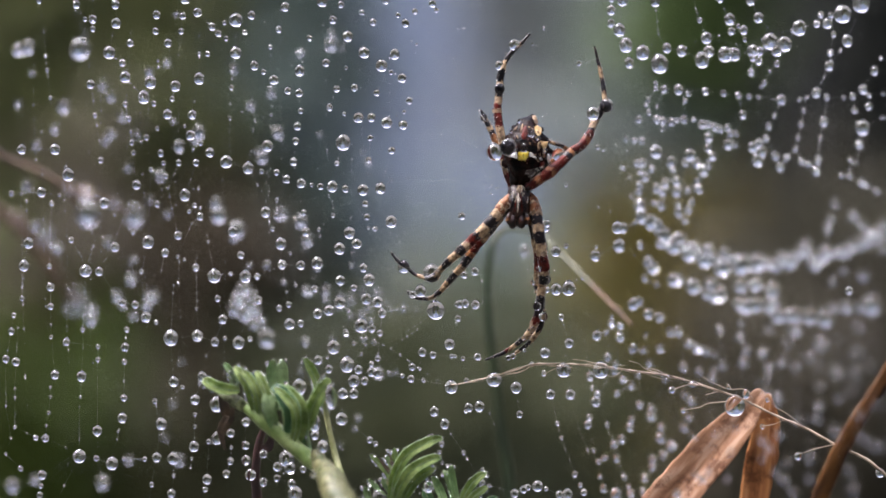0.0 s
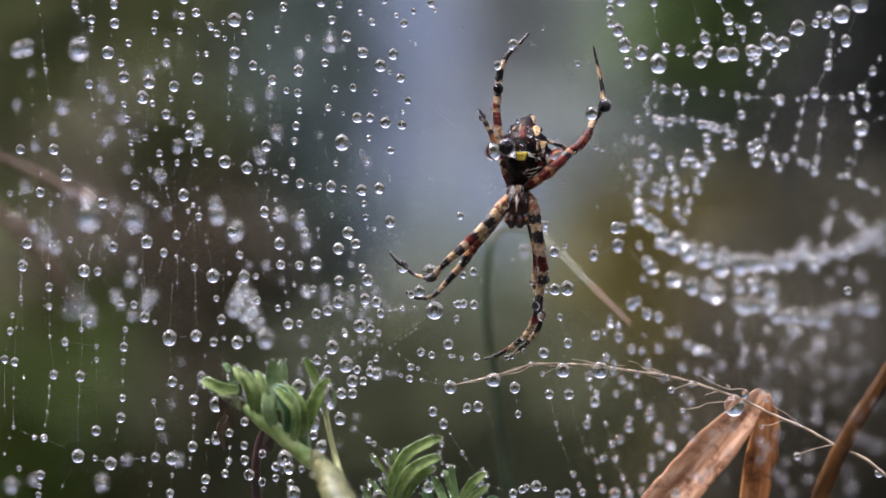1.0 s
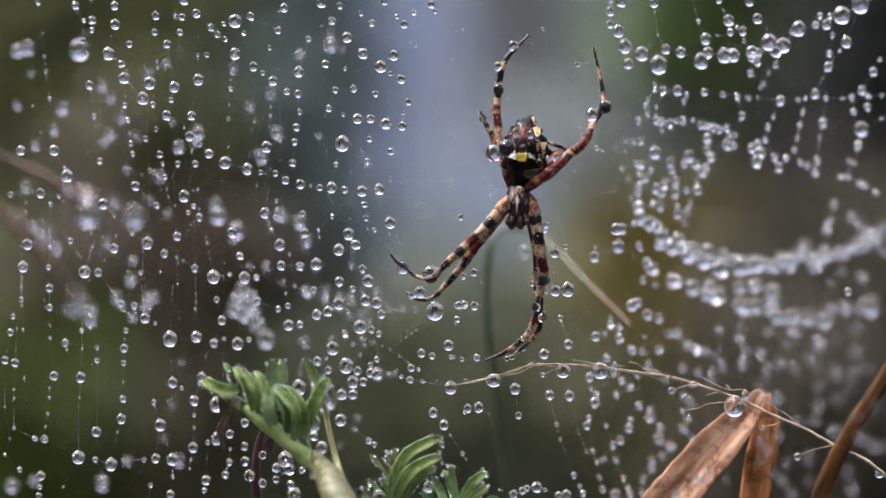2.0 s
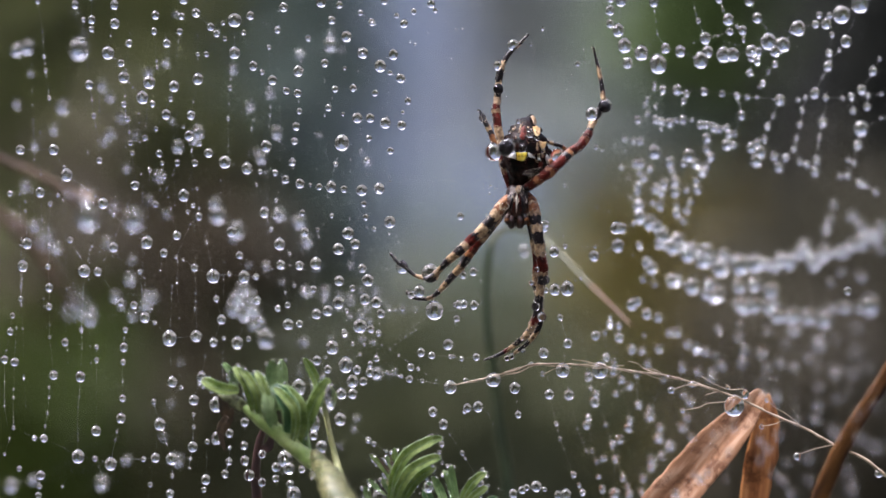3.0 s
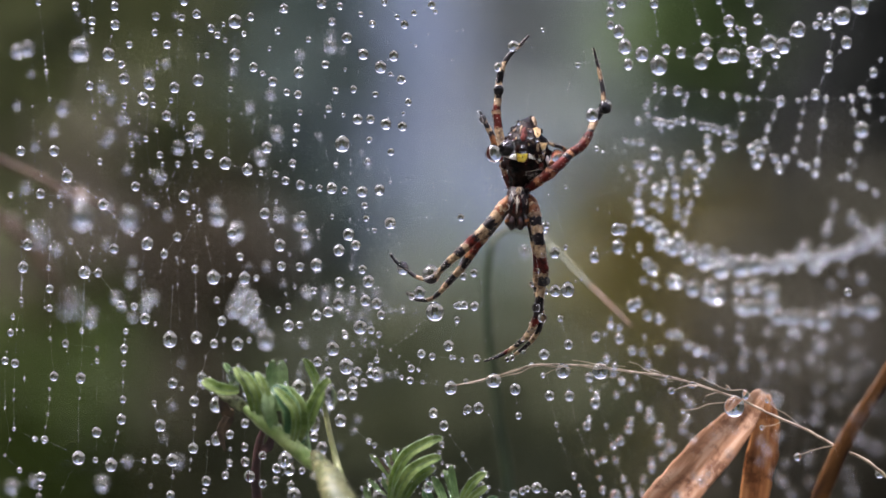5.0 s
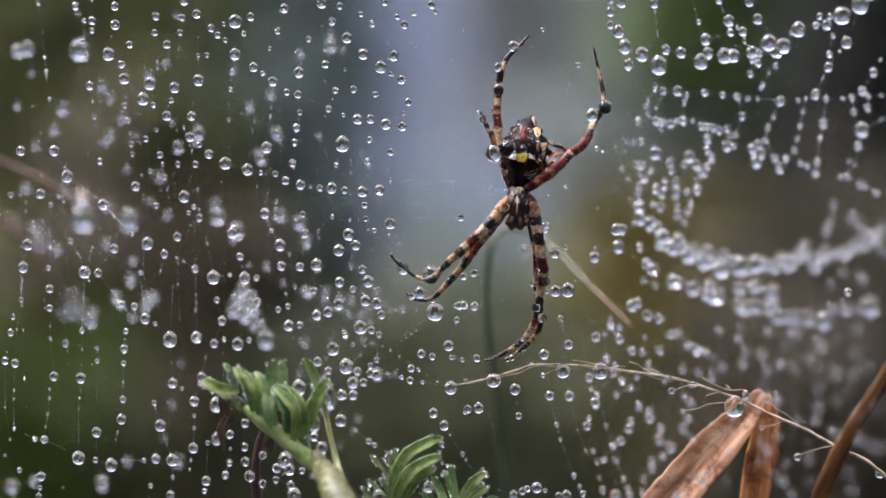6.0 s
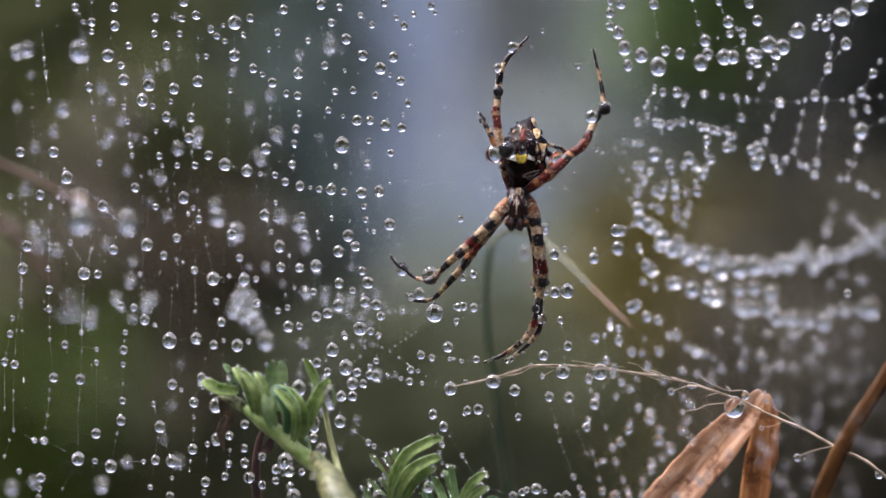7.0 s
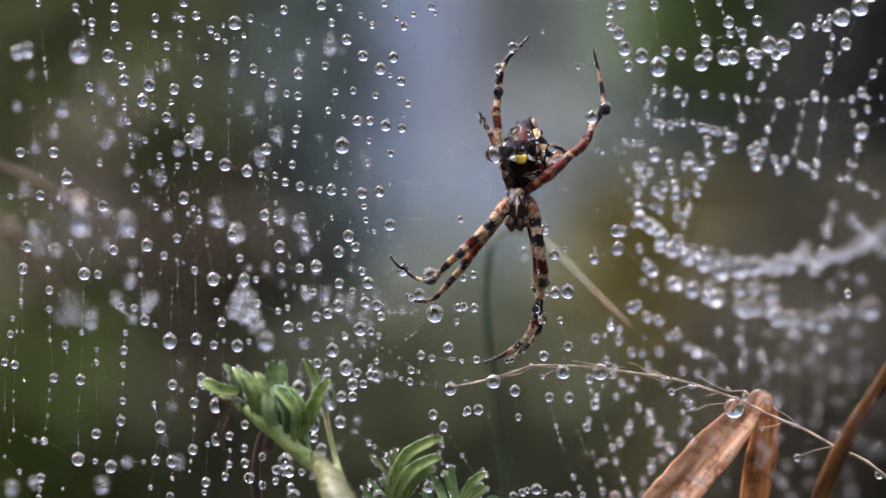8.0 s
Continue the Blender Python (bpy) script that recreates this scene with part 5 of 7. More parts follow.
def hub_silk():
    """Loose curling silk about the spider, shaken out round the middle of the web."""
    rng = random.Random(57)
    for k in range(52):
        a = radians(rng.uniform(-60, 200))
        r, far = rng.uniform(3.5, 14), rng.uniform(1.5, 5.5)
        x, z = 8.6 + math.cos(a) * r * 0.9, 7.5 + math.sin(a) * r
        head = a + rng.uniform(-0.7, 0.7) if k % 3 else rng.uniform(1.2, 1.9)
        row = []
        for j in range(7):
            row.append((x, 1.0 + rng.gauss(0, 0.2), z, rng.choice((0, 0, 0, 0, 0.06, 0.10))))
            head += rng.gauss(0, 0.22)
            x += math.cos(head) * far / 6
            z += math.sin(head) * far / 6
        strand(web, row, rng.choice((0.003, 0.005, 0.007)), 0.16, 0.12)


hub_silk()


# ---- the spider ----
spider = thing("spider", mm((8.48, -3, 6.71)), "banded black, cream and rust garden spider hanging head down", "spider")


SPINE = [mm(p) for p in ((8.31, -2, 6.92), (8.42, -2.8, 7.41), (8.79, -3.4, 8.28), (9.1, -3.8, 9.29), (9.22, -4, 10.55), (9.22, -3.8, 11.69), (9.23, -3.4, 12.71), (9.37, -3, 13.61), (9.76, -2.6, 14.38), (9.95, -2.4, 14.96))]
GIRTH = [0.0006, 0.0012, 0.0018, 0.0023, 0.00255, 0.00236, 0.0019, 0.0013, 0.00062, 0.0002]


skin, leg_dew = [], []


def on_abdomen(p):
    """The place on the abdomen's near face behind a point."""
    q = mm(p)
    near = [v for v in skin if (v.x - q.x) ** 2 + (v.z - q.z) ** 2 < 0.00024 ** 2]
    near = near or [min(skin, key=lambda v: (v.x - q.x) ** 2 + (v.z - q.z) ** 2)]
    return Vector((q.x, min(v.y for v in near) - 0.00002, q.z))


def body():
    bm = bmesh.new()
    sweep(bm, SPINE, GIRTH, sides=40, steps=9, flat=0.82, rough=0.10)
    for v in bm.verts:                     # folds and warts of the skin
        n = noise.noise(v.co * 1500) * 0.00006 + abs(noise.noise(v.co * 800)) * 0.00010
        v.co += v.normal * n
    skin.extend(v.co.copy() for v in bm.verts)
    abdomen = part("abdomen", bm, BELLY, spider, "glossy black-brown abdomen with pale markings")

    def mark(name, material, outline, label):
        """A marking that lies on the skin."""
        rim = [on_abdomen(q) for q in outline]
        mid, b = sum(rim, Vector()) / len(rim), bmesh.new()
        edge = []
        for a, c in zip(rim, rim[1:] + rim[:1]):
            edge += [a.lerp(c, t) + Vector((noise.noise(a * 9000 + Vector((t * 3, 0, 0))), 0, noise.noise(c * 9000 + Vector((0, t * 3, 0))))) * 0.00005 for t in (0, 0.33, 0.66)]
        rings = []
        for s, lift in ((1.0, 0.00006), (0.92, -0.00003), (0.5, -0.00006), (0.05, -0.00007)):
            rings.append([b.verts.new(mid.lerp(e, s) + Vector((0, lift, 0))) for e in edge])
        for lo, hi in zip(rings, rings[1:]):
            for k in range(len(edge)):
                b.faces.new((lo[k], lo[(k + 1) % len(edge)], hi[(k + 1) % len(edge)], hi[k]))
        b.faces.new(rings[-1])
        b.faces.new(rings[0][::-1])
        bmesh.ops.recalc_face_normals(b, faces=b.faces)
        part(name, b, material, abdomen, label)

    mark("marking", YELLOW, ((8.1, 0, 10.71), (8.74, 0, 10.59), (9.38, 0, 10.71), (9.31, 0, 10.2), (8.99, 0, 9.69), (8.23, 0, 9.82)), "bright yellow spot")
    mark("marking", WHITE, ((6.76, 0, 10.4), (7.27, 0, 10.65), (7.78, 0, 10.84), (8.1, 0, 10.65), (8.16, 0, 9.95), (7.65, 0, 10.08), (7.21, 0, 10.2)), "white bar")
    mark("marking", WHITE, ((9.44, 0, 10.71), (9.95, 0, 10.4), (10.71, 0, 10.08), (10.97, 0, 9.76), (10.2, 0, 10.01), (9.44, 0, 10.2)), "white bar")
    mark("marking", AMBER, ((10.01, 0, 13.52), (10.4, 0, 13.71), (10.91, 0, 13.46), (10.84, 0, 12.82), (10.46, 0, 12.37), (10.2, 0, 12.82)), "amber patch")
    mark("marking", AMBER, ((10.65, 0, 11.99), (11.16, 0, 11.86), (11.61, 0, 11.93), (11.42, 0, 11.35), (11.1, 0, 10.91), (10.84, 0, 11.42)), "amber patch")
    mark("marking", CREAM, ((9.82, 0, 14.8), (10.14, 0, 14.92), (10.4, 0, 14.6), (10.52, 0, 13.97), (10.2, 0, 13.78), (10.01, 0, 14.29)), "cream tip")
    mark("marking", WHITE, ((11.54, 0, 10.52), (11.8, 0, 10.27), (11.86, 0, 9.76), (11.67, 0, 9.44), (11.42, 0, 9.95)), "cream fleck")
    mark("marking", CREAM, ((8.42, 0, 12.95), (8.67, 0, 13.84), (8.8, 0, 13.97), (8.67, 0, 13.46), (8.55, 0, 12.88)), "thin cream streak")
    mark("marking", RUST, ((8.55, 0, 12.44), (8.74, 0, 13.46), (9.18, 0, 13.71), (9.31, 0, 12.95), (9.12, 0, 12.18), (8.74, 0, 12.05)), "dark rust patch")
    mark("marking", CREAM, ((7.72, 0, 13.33), (8.1, 0, 13.65), (8.16, 0, 13.46), (7.78, 0, 13.07)), "cream fleck")
    mark("marking", CREAM, ((10.33, 0, 11.29), (10.46, 0, 11.8), (10.59, 0, 11.8), (10.65, 0, 11.03), (10.46, 0, 10.78)), "cream fleck")
    mark("marking", CREAM, ((10.91, 0, 10.52), (11.16, 0, 10.71), (11.29, 0, 10.27), (11.03, 0, 10.01)), "cream fleck")
    mark("marking", CREAM, ((7.4, 0, 11.42), (7.65, 0, 11.67), (7.72, 0, 11.42), (7.53, 0, 11.1)), "cream fleck")
    mark("marking", RUST, ((10.71, 0, 9.63), (11.22, 0, 9.5), (11.1, 0, 8.86), (10.59, 0, 8.99)), "dark rust patch")
    rng = random.Random(13)
    for k in range(80):                    # small broken flecks over the hinder half and along the margins
        z = rng.uniform(-1.0, 1.0)
        x, zz = (rng.uniform(7.2, 11.6), rng.uniform(9.5, 14.2)) if k < 50 else (rng.uniform(10.6, 12.0), rng.uniform(8.6, 12.5))
        if abs(x - 9.2) > 2.4 * max(0.2, 1 - abs(zz - 10.6) / 4.6):
            continue
        a, l, w = rng.uniform(0, 3.14), rng.uniform(0.06, 0.26), rng.uniform(0.02, 0.06)
        c, sn = math.cos(a), math.sin(a)
        mark("fleck", rng.choice((CREAM, RUST, RUST, RUST, AMBER)), [(x + c * u * l - sn * v * w, 0, zz + sn * u * l + c * v * w) for u, v in ((-1, 0), (-0.3, 1), (0.5, 0.8), (1, 0), (0.3, -1), (-0.5, -0.8))], "")
    for at, r in (((6.83, -3.4, 9.42), 0.5), ((11.71, -3.2, 10.82), 0.42), ((11.39, -3.2, 12.09), 0.42), ((7.22, -3, 12.34), 0.4), ((7.85, -2.8, 13.49), 0.35), ((11.58, -3, 9.18), 0.45), ((10.83, -3, 13.23), 0.36)):
        part("hump", blob(bmesh.new(), mm(at), (r * 0.001, r * 0.001, r * 0.0009), None, 2, 0.6), BELLY, abdomen)
    for k in range(3):
        a = mm((8.9, -6.4, 8.3)) + Vector((k * 0.00022, 0, 0.0004 * math.sin(k * 2.3)))
        b = sweep(bmesh.new(), [a, a + Vector((0.0011, -0.0002, 0.00025 * math.sin(k))), a + Vector((0.0019, 0, 0.0006 - 0.0001 * k))],
                  [0.000012, 0.000012, 0.000006], sides=5, steps=3)
        part("hair", b, HAIR, abdomen)
    bm = bmesh.new()
    sweep(bm, [mm(p) for p in ((8.42, -3, 7.15), (8.35, -3.5, 6.39), (8.34, -3.8, 5.24), (8.28, -3.6, 4.11), (8.23, -3.2, 3.1), (8.17, -3, 2.47))],
          [0.0006, 0.0011, 0.0014, 0.00145, 0.0010, 0.0003], sides=22, steps=5, flat=0.75, rough=0.3)
    head = part("cephalothorax", bm, CARAPACE, spider, "dark rust-brown front body with pale hairs")
    for x, z, dx in ((-0.55, 0, -0.25), (0.35, 0, 0.2)):
        a = mm((8.21, -4.2, 3.53)) + Vector((x * 0.001, 0, 0))
        part("jaw", sweep(bmesh.new(), [a, a + Vector((dx * 0.0005, -0.0002, -0.0006)), a + Vector((0, 0.0001, -0.0012))], [0.00046, 0.00050, 0.00034], sides=10, steps=4, rough=0.2), CARAPACE, head)
    for s, far in ((-1, 1.5), (1, 1.4)):
        a = mm((8.2, -4.4, 3.85)) + Vector((s * 0.0008, 0, 0))
        pts = [a, a + Vector((s * 0.00025, -0.0003, -0.0004)), a + Vector((s * 0.00030, -0.0003, -0.0008)), a + Vector((s * 0.0001, -0.0001, -0.0012))]
        part("palp", sweep(bmesh.new(), pts, [0.00026, 0.00028, 0.00026, 0.00016], sides=10, steps=4, bands=[(0.45, 0), (0.6, 1), (1, 0)], rough=0.2), [CARAPACE, ORANGE], head)
    for x, w, m in ((-0.1, 0.10, HAIR), (-0.62, 0.16, BLACK), (0.5, 0.16, BLACK), (-0.32, 0.08, RUST), (0.24, 0.08, RUST)):
        a = mm((8.32, -4.7, 6.11)) + Vector((x * 0.0005, 0, 0))
        part("streak", sweep(bmesh.new(), [a, a + Vector((x * 0.0007, -0.00035, -0.0010)), a + Vector((x * 0.0009, -0.0002, -0.0021))], [w * 0.0006, w * 0.001, w * 0.0004], sides=8, steps=5, rough=0.4), m, head)
    part("waist", blob(bmesh.new(), mm((8.42, -4.9, 6.55)), (0.00034, 0.00014, 0.00042), None, 2, 0.5), CREAM, head, "pale hairy waist")
    rng = random.Random(3)
    for _ in range(60):                    # fine beads over the abdomen and round its edge
        q, w = rng.choice(glide(SPINE, GIRTH, 6)[6:])
        a = rng.choice((rng.gauss(0, 0.35), math.pi + rng.gauss(0, 0.35), rng.uniform(0, math.pi)))
        leg_dew.append((q + Vector((math.cos(a) * w, -abs(math.sin(a)) * w * 0.84, 0)), rng.choice((0.00004, 0.00006, 0.00009, 0.00014))))
    for k in range(16):
        a = mm((8.31, -5.2, 5.6)) + Vector((rng.gauss(0, 0.0008), rng.uniform(-0.0001, 0.0004), rng.uniform(-0.0020, 0.0010)))
        b = a + Vector((rng.gauss(0, 0.0003), -0.0003, rng.uniform(0.0002, 0.0008)))
        part("hair", sweep(bmesh.new(), [a, a.lerp(b, 0.5) + Vector((0.0001, -0.0001, 0)), b], [0.000045, 0.00004, 0.00001], sides=5, steps=2), HAIR, head)


KINDS = [CREAM, BLACK, RUST, ORANGE]
CR, BK, RU, OR = 0, 1, 2, 3


def limb(name, joints, widths, bands, rng, parent, hairs=16):
    """One segment chain of a leg, tapered and swollen at its ends, banded, with short bristles."""
    pts = [mm(p) for p in joints]
    ob = part(name, sweep(bmesh.new(), pts, [w * 0.00046 for w in widths], sides=16, steps=14, rough=0.30, bands=bands), KINDS, parent)
    path = glide(pts, [w * 0.0005 for w in widths], 8)
    for _ in range(hairs):
        q, r = path[rng.randrange(len(path))]
        a = rng.uniform(0, 6.28)
        leg_dew.append((q + Vector((math.cos(a) * r, -abs(math.sin(a)) * r * 0.9, rng.uniform(-r, r) * 0.5)), rng.choice((0.00003, 0.00005, 0.00007, 0.00012, 0.00019))))
    bm = bmesh.new()
    for _ in range(hairs * 3):
        i = rng.randrange(1, len(path) - 1)
        q, r = path[i]
        along = (path[i + 1][0] - path[i - 1][0]).normalized()
        out = along.cross(Vector((rng.gauss(0, 1), rng.gauss(0, 1), rng.gauss(0, 1)))).normalized()
        a = q + out * r * 0.9
        sweep(bm, [a, a + out * rng.uniform(0.00010, 0.00024) + along * rng.uniform(0.0001, 0.0003)], [0.000014, 0.000005], sides=4, steps=1)
    part("bristles", bm, HAIR, ob)
    return ob


def legs():
    rng = random.Random(7)
    # first and second legs of one side, side by side, then apart
    leg = limb("leg", ((7.62, -3.5, 5.95), (6.72, -4, 4.92), (5.74, -4.2, 3.52), (4.36, -4.2, 2.05), (2.98, -4, 0.70)), (0.9, 1.35, 1.45, 1.35, 1.2),
               [(0.10, RU), (0.30, OR), (0.36, CR), (0.42, OR), (0.53, CR), (0.68, BK), (0.83, CR), (0.89, BK), (1, RU)], rng, spider, 30)
    limb("shin", ((2.98, -4, 0.70), (2.02, -4, -0.15), (1.07, -3.6, -0.98), (0.13, -3.2, -1.83)), (1.15, 1.2, 1.0, 0.85), [(0.12, RU), (0.26, CR), (0.50, BK), (0.80, CR), (1, BK)], rng, leg)
    limb("foot", ((0.13, -3.2, -1.83), (-0.76, -2.6, -2.72), (-1.78, -2.2, -3.3), (-3.05, -1.6, -3.05), (-4.33, -1, -2.1), (-5.22, -0.6, -1.46), (-5.99, -0.2, -0.51)), (0.85, 0.75, 0.62, 0.5, 0.42, 0.38, 0.2),
         [(0.07, BK), (0.22, CR), (0.38, BK), (0.50, CR), (1, BK)], rng, leg)
    leg = limb("leg", ((7.9, -2, 5.6), (6.84, -2.4, 4.56), (5.68, -2.6, 2.98), (4.58, -2.6, 1.58), (3.6, -2.6, 0.32)), (0.9, 1.3, 1.4, 1.3, 1.15),
               [(0.16, RU), (0.26, OR), (0.40, BK), (0.54, CR), (0.71, BK), (0.87, CR), (1, RU)], rng, spider, 30)
    limb("shin", ((3.6, -2.6, 0.32), (2.86, -2.6, -0.74), (2.22, -2.4, -1.86), (1.21, -2, -2.92)), (1.15, 1.1, 0.95, 0.85), [(0.24, RU), (0.40, OR), (0.68, BK), (0.95, CR), (1, BK)], rng, leg)
    limb("foot", ((1.21, -2, -2.92), (0.38, -1.8, -3.94), (-0.64, -1.4, -5.02), (-1.53, -1.2, -5.6), (-2.8, -0.8, -5.66), (-3.63, -0.4, -5.42), (-4.14, -0.2, -4.91)), (0.85, 0.75, 0.62, 0.5, 0.42, 0.36, 0.2),
         [(0.17, BK), (0.30, CR), (0.42, BK), (0.55, CR), (1, BK)], rng, leg)
    # first and second legs of the other side
    leg = limb("leg", ((9.24, -3, 6.14), (9.92, -3.8, 5.12), (10.23, -4.2, 3.6), (10.47, -4.4, 2.08), (10.72, -4.4, 0.57), (10.92, -4.2, -0.95)), (0.9, 1.35, 1.5, 1.4, 1.35, 1.25),
               [(0.12, RU), (0.20, OR), (0.24, CR), (0.34, OR), (0.40, CR), (0.52, BK), (0.64, CR), (0.80, BK), (0.97, CR), (1, RU)], rng, spider, 34)
    limb("shin", ((10.92, -4.2, -0.95), (11.11, -4, -2.08), (11.13, -3.6, -3.35), (10.88, -3.2, -4.49), (10.76, -3, -5.63)), (1.3, 1.35, 1.15, 1.05, 0.95), [(0.34, RU), (0.42, CR), (0.63, BK), (0.90, CR), (1, BK)], rng, leg, 22)
    limb("foot", ((10.76, -3, -5.63), (10.58, -2.6, -7.03), (10.15, -2.2, -8.44), (9.52, -1.8, -9.59), (8.39, -1.4, -10.61), (7.13, -1, -11.52), (5.86, -0.6, -12.16), (4.59, -0.2, -12.62)), (1.0, 1.05, 0.95, 0.8, 0.66, 0.52, 0.4, 0.2),
         [(0.19, BK), (0.28, RU), (0.36, CR), (0.40, BK), (0.50, CR), (0.62, BK), (0.68, CR), (0.74, RU), (1, BK)], rng, leg, 24)
    leg = limb("leg", ((9.02, -1.5, 5.91), (9.52, -2, 4.38), (9.96, -2.2, 2.73), (10.28, -2.2, 1.08), (10.53, -2.2, -0.44)), (0.9, 1.2, 1.3, 1.2, 1.1),
               [(0.3, RU), (0.5, OR), (0.75, BK), (1, CR)], rng, spider, 20)
    limb("shin", ((10.53, -2.2, -0.44), (10.6, -2, -1.84), (10.48, -1.8, -3.37), (10.61, -1.6, -5.02)), (1.1, 1.1, 0.9, 0.8), [(0.5, RU), (0.8, CR), (1, BK)], rng, leg)
    limb("foot", ((10.61, -1.6, -5.02), (10.93, -1.6, -6.67), (10.93, -1.4, -8.2), (10.3, -1.2, -9.73), (9.29, -1, -10.88), (8.28, -0.6, -11.65), (7.01, -0.2, -12.43)), (0.8, 0.85, 0.8, 0.66, 0.5, 0.4, 0.2),
         [(0.2, BK), (0.3, CR), (0.48, BK), (0.6, CR), (0.8, BK), (0.88, CR), (1, BK)], rng, leg)
    # hind legs
    leg = limb("leg", ((9.09, -4, 6.63), (10.45, -5.2, 7.49), (11.96, -5.4, 8.62), (13.23, -5, 9.76), (14.26, -4.4, 10.79)), (0.9, 1.25, 1.3, 1.2, 1.05),
               [(0.12, BK), (0.24, RU), (0.32, OR), (0.46, RU), (0.52, OR), (0.80, RU), (0.90, BK), (1, OR)], rng, spider, 30)
    limb("shin", ((14.26, -4.4, 10.79), (15.28, -4, 11.43), (16.06, -3.4, 12.46), (16.59, -2.8, 13.62), (17.13, -2.2, 14.65), (17.78, -1.8, 15.81)), (1.05, 1.15, 1.1, 0.9, 0.85, 0.9), [(0.30, RU), (0.36, OR), (0.50, RU), (0.56, BK), (0.74, CR), (1, BK)], rng, leg, 22)
    limb("foot", ((17.78, -1.8, 15.81), (18.04, -1.6, 16.58), (17.93, -1.2, 17.87), (17.69, -0.8, 19.41), (17.33, -0.4, 21.09), (16.96, -0.2, 22.76)), (0.7, 0.62, 0.62, 0.52, 0.42, 0.24),
         [(0.12, BK), (0.35, CR), (0.56, BK), (0.72, CR), (1, BK)], rng, leg)
    leg = limb("leg", ((7.67, -2.5, 6.78), (7.1, -2.6, 8.17), (6.72, -2.4, 9.83), (6.54, -2, 11.36), (6.41, -1.8, 12.38)), (0.8, 0.95, 0.95, 0.9, 0.85), [(0.3, RU), (0.5, CR), (0.8, RU), (1, CR)], rng, spider, 20)
    limb("shin", ((6.41, -1.8, 12.38), (6.23, -1.6, 13.66), (6.04, -1.4, 14.94), (5.98, -1.3, 15.83), (6.11, -1.1, 16.85), (6.23, -1, 17.88)), (0.95, 1.0, 0.95, 0.98, 0.85, 0.9), [(0.2, CR), (0.45, RU), (0.56, CR), (0.66, RU), (0.84, CR), (1, BK)], rng, leg, 22)
    limb("foot", ((6.23, -1, 17.88), (6.24, -0.9, 18.64), (6.43, -0.8, 19.8), (6.75, -0.6, 20.82), (7.39, -0.4, 21.85), (8.28, -0.3, 22.75), (9.05, -0.2, 23.52), (9.69, -0.1, 24.16)), (1.1, 0.75, 0.85, 0.6, 0.6, 0.5, 0.42, 0.26),
         [(0.08, BK), (0.16, CR), (0.34, BK), (0.46, CR), (0.7, BK), (0.76, CR), (1, BK)], rng, leg)
    # third legs, short and drawn up
    leg = limb("leg", ((7.76, -1, 6.43), (7.19, -0.8, 8.21), (6.62, -0.8, 9.87), (6.11, -0.8, 11.39)), (0.6, 0.75, 0.72, 0.7), [(0.5, RU), (0.8, OR), (1, RU)], rng, spider)
    limb("foot", ((6.11, -0.8, 11.39), (5.6, -0.7, 12.54), (5.1, -0.5, 13.57), (4.59, -0.3, 14.59), (4.14, -0.1, 15.56)), (0.8, 0.78, 0.72, 0.6, 0.3), [(0.3, OR), (0.42, BK), (0.55, CR), (0.68, BK), (0.74, CR), (1, BK)], rng, leg)
    leg = limb("leg", ((9.29, -1, 7.06), (10.95, -0.8, 8.72), (12.34, -1, 9.86), (13.85, -1.6, 10.74)), (0.6, 0.75, 0.72, 0.62), [(0.5, RU), (0.8, OR), (1, RU)], rng, spider)
    limb("foot", ((13.85, -1.6, 10.86), (13.43, -2.8, 11.34), (12.52, -3.4, 11.64), (11.5, -3.8, 12), (10.8, -4, 12.31)), (0.62, 0.5, 0.42, 0.36, 0.2), [(0.3, OR), (0.55, BK), (0.7, CR), (1, BK)], rng, leg)


body()
legs()
beads["spider"] = (spider, leg_dew)
part("knee_or_drop_core", blob(bmesh.new(), mm((18.02, -2, 15.87)), (0.00058, 0.00055, 0.0006), None, 3, 0.15), BLACK, spider)
# not a leg joint: black core added inside the abdomen's drop to darken it
part("knee_or_drop_core", blob(bmesh.new(), mm((6.95, -6.1, 11.25)), (0.00068, 0.00062, 0.00068), None, 3, 0.12), BLACK, spider)
part("knee_or_drop_core", blob(bmesh.new(), mm((6.17, -1.1, 17.94)), (0.00056, 0.00055, 0.0006), None, 3, 0.15), BLACK, spider)
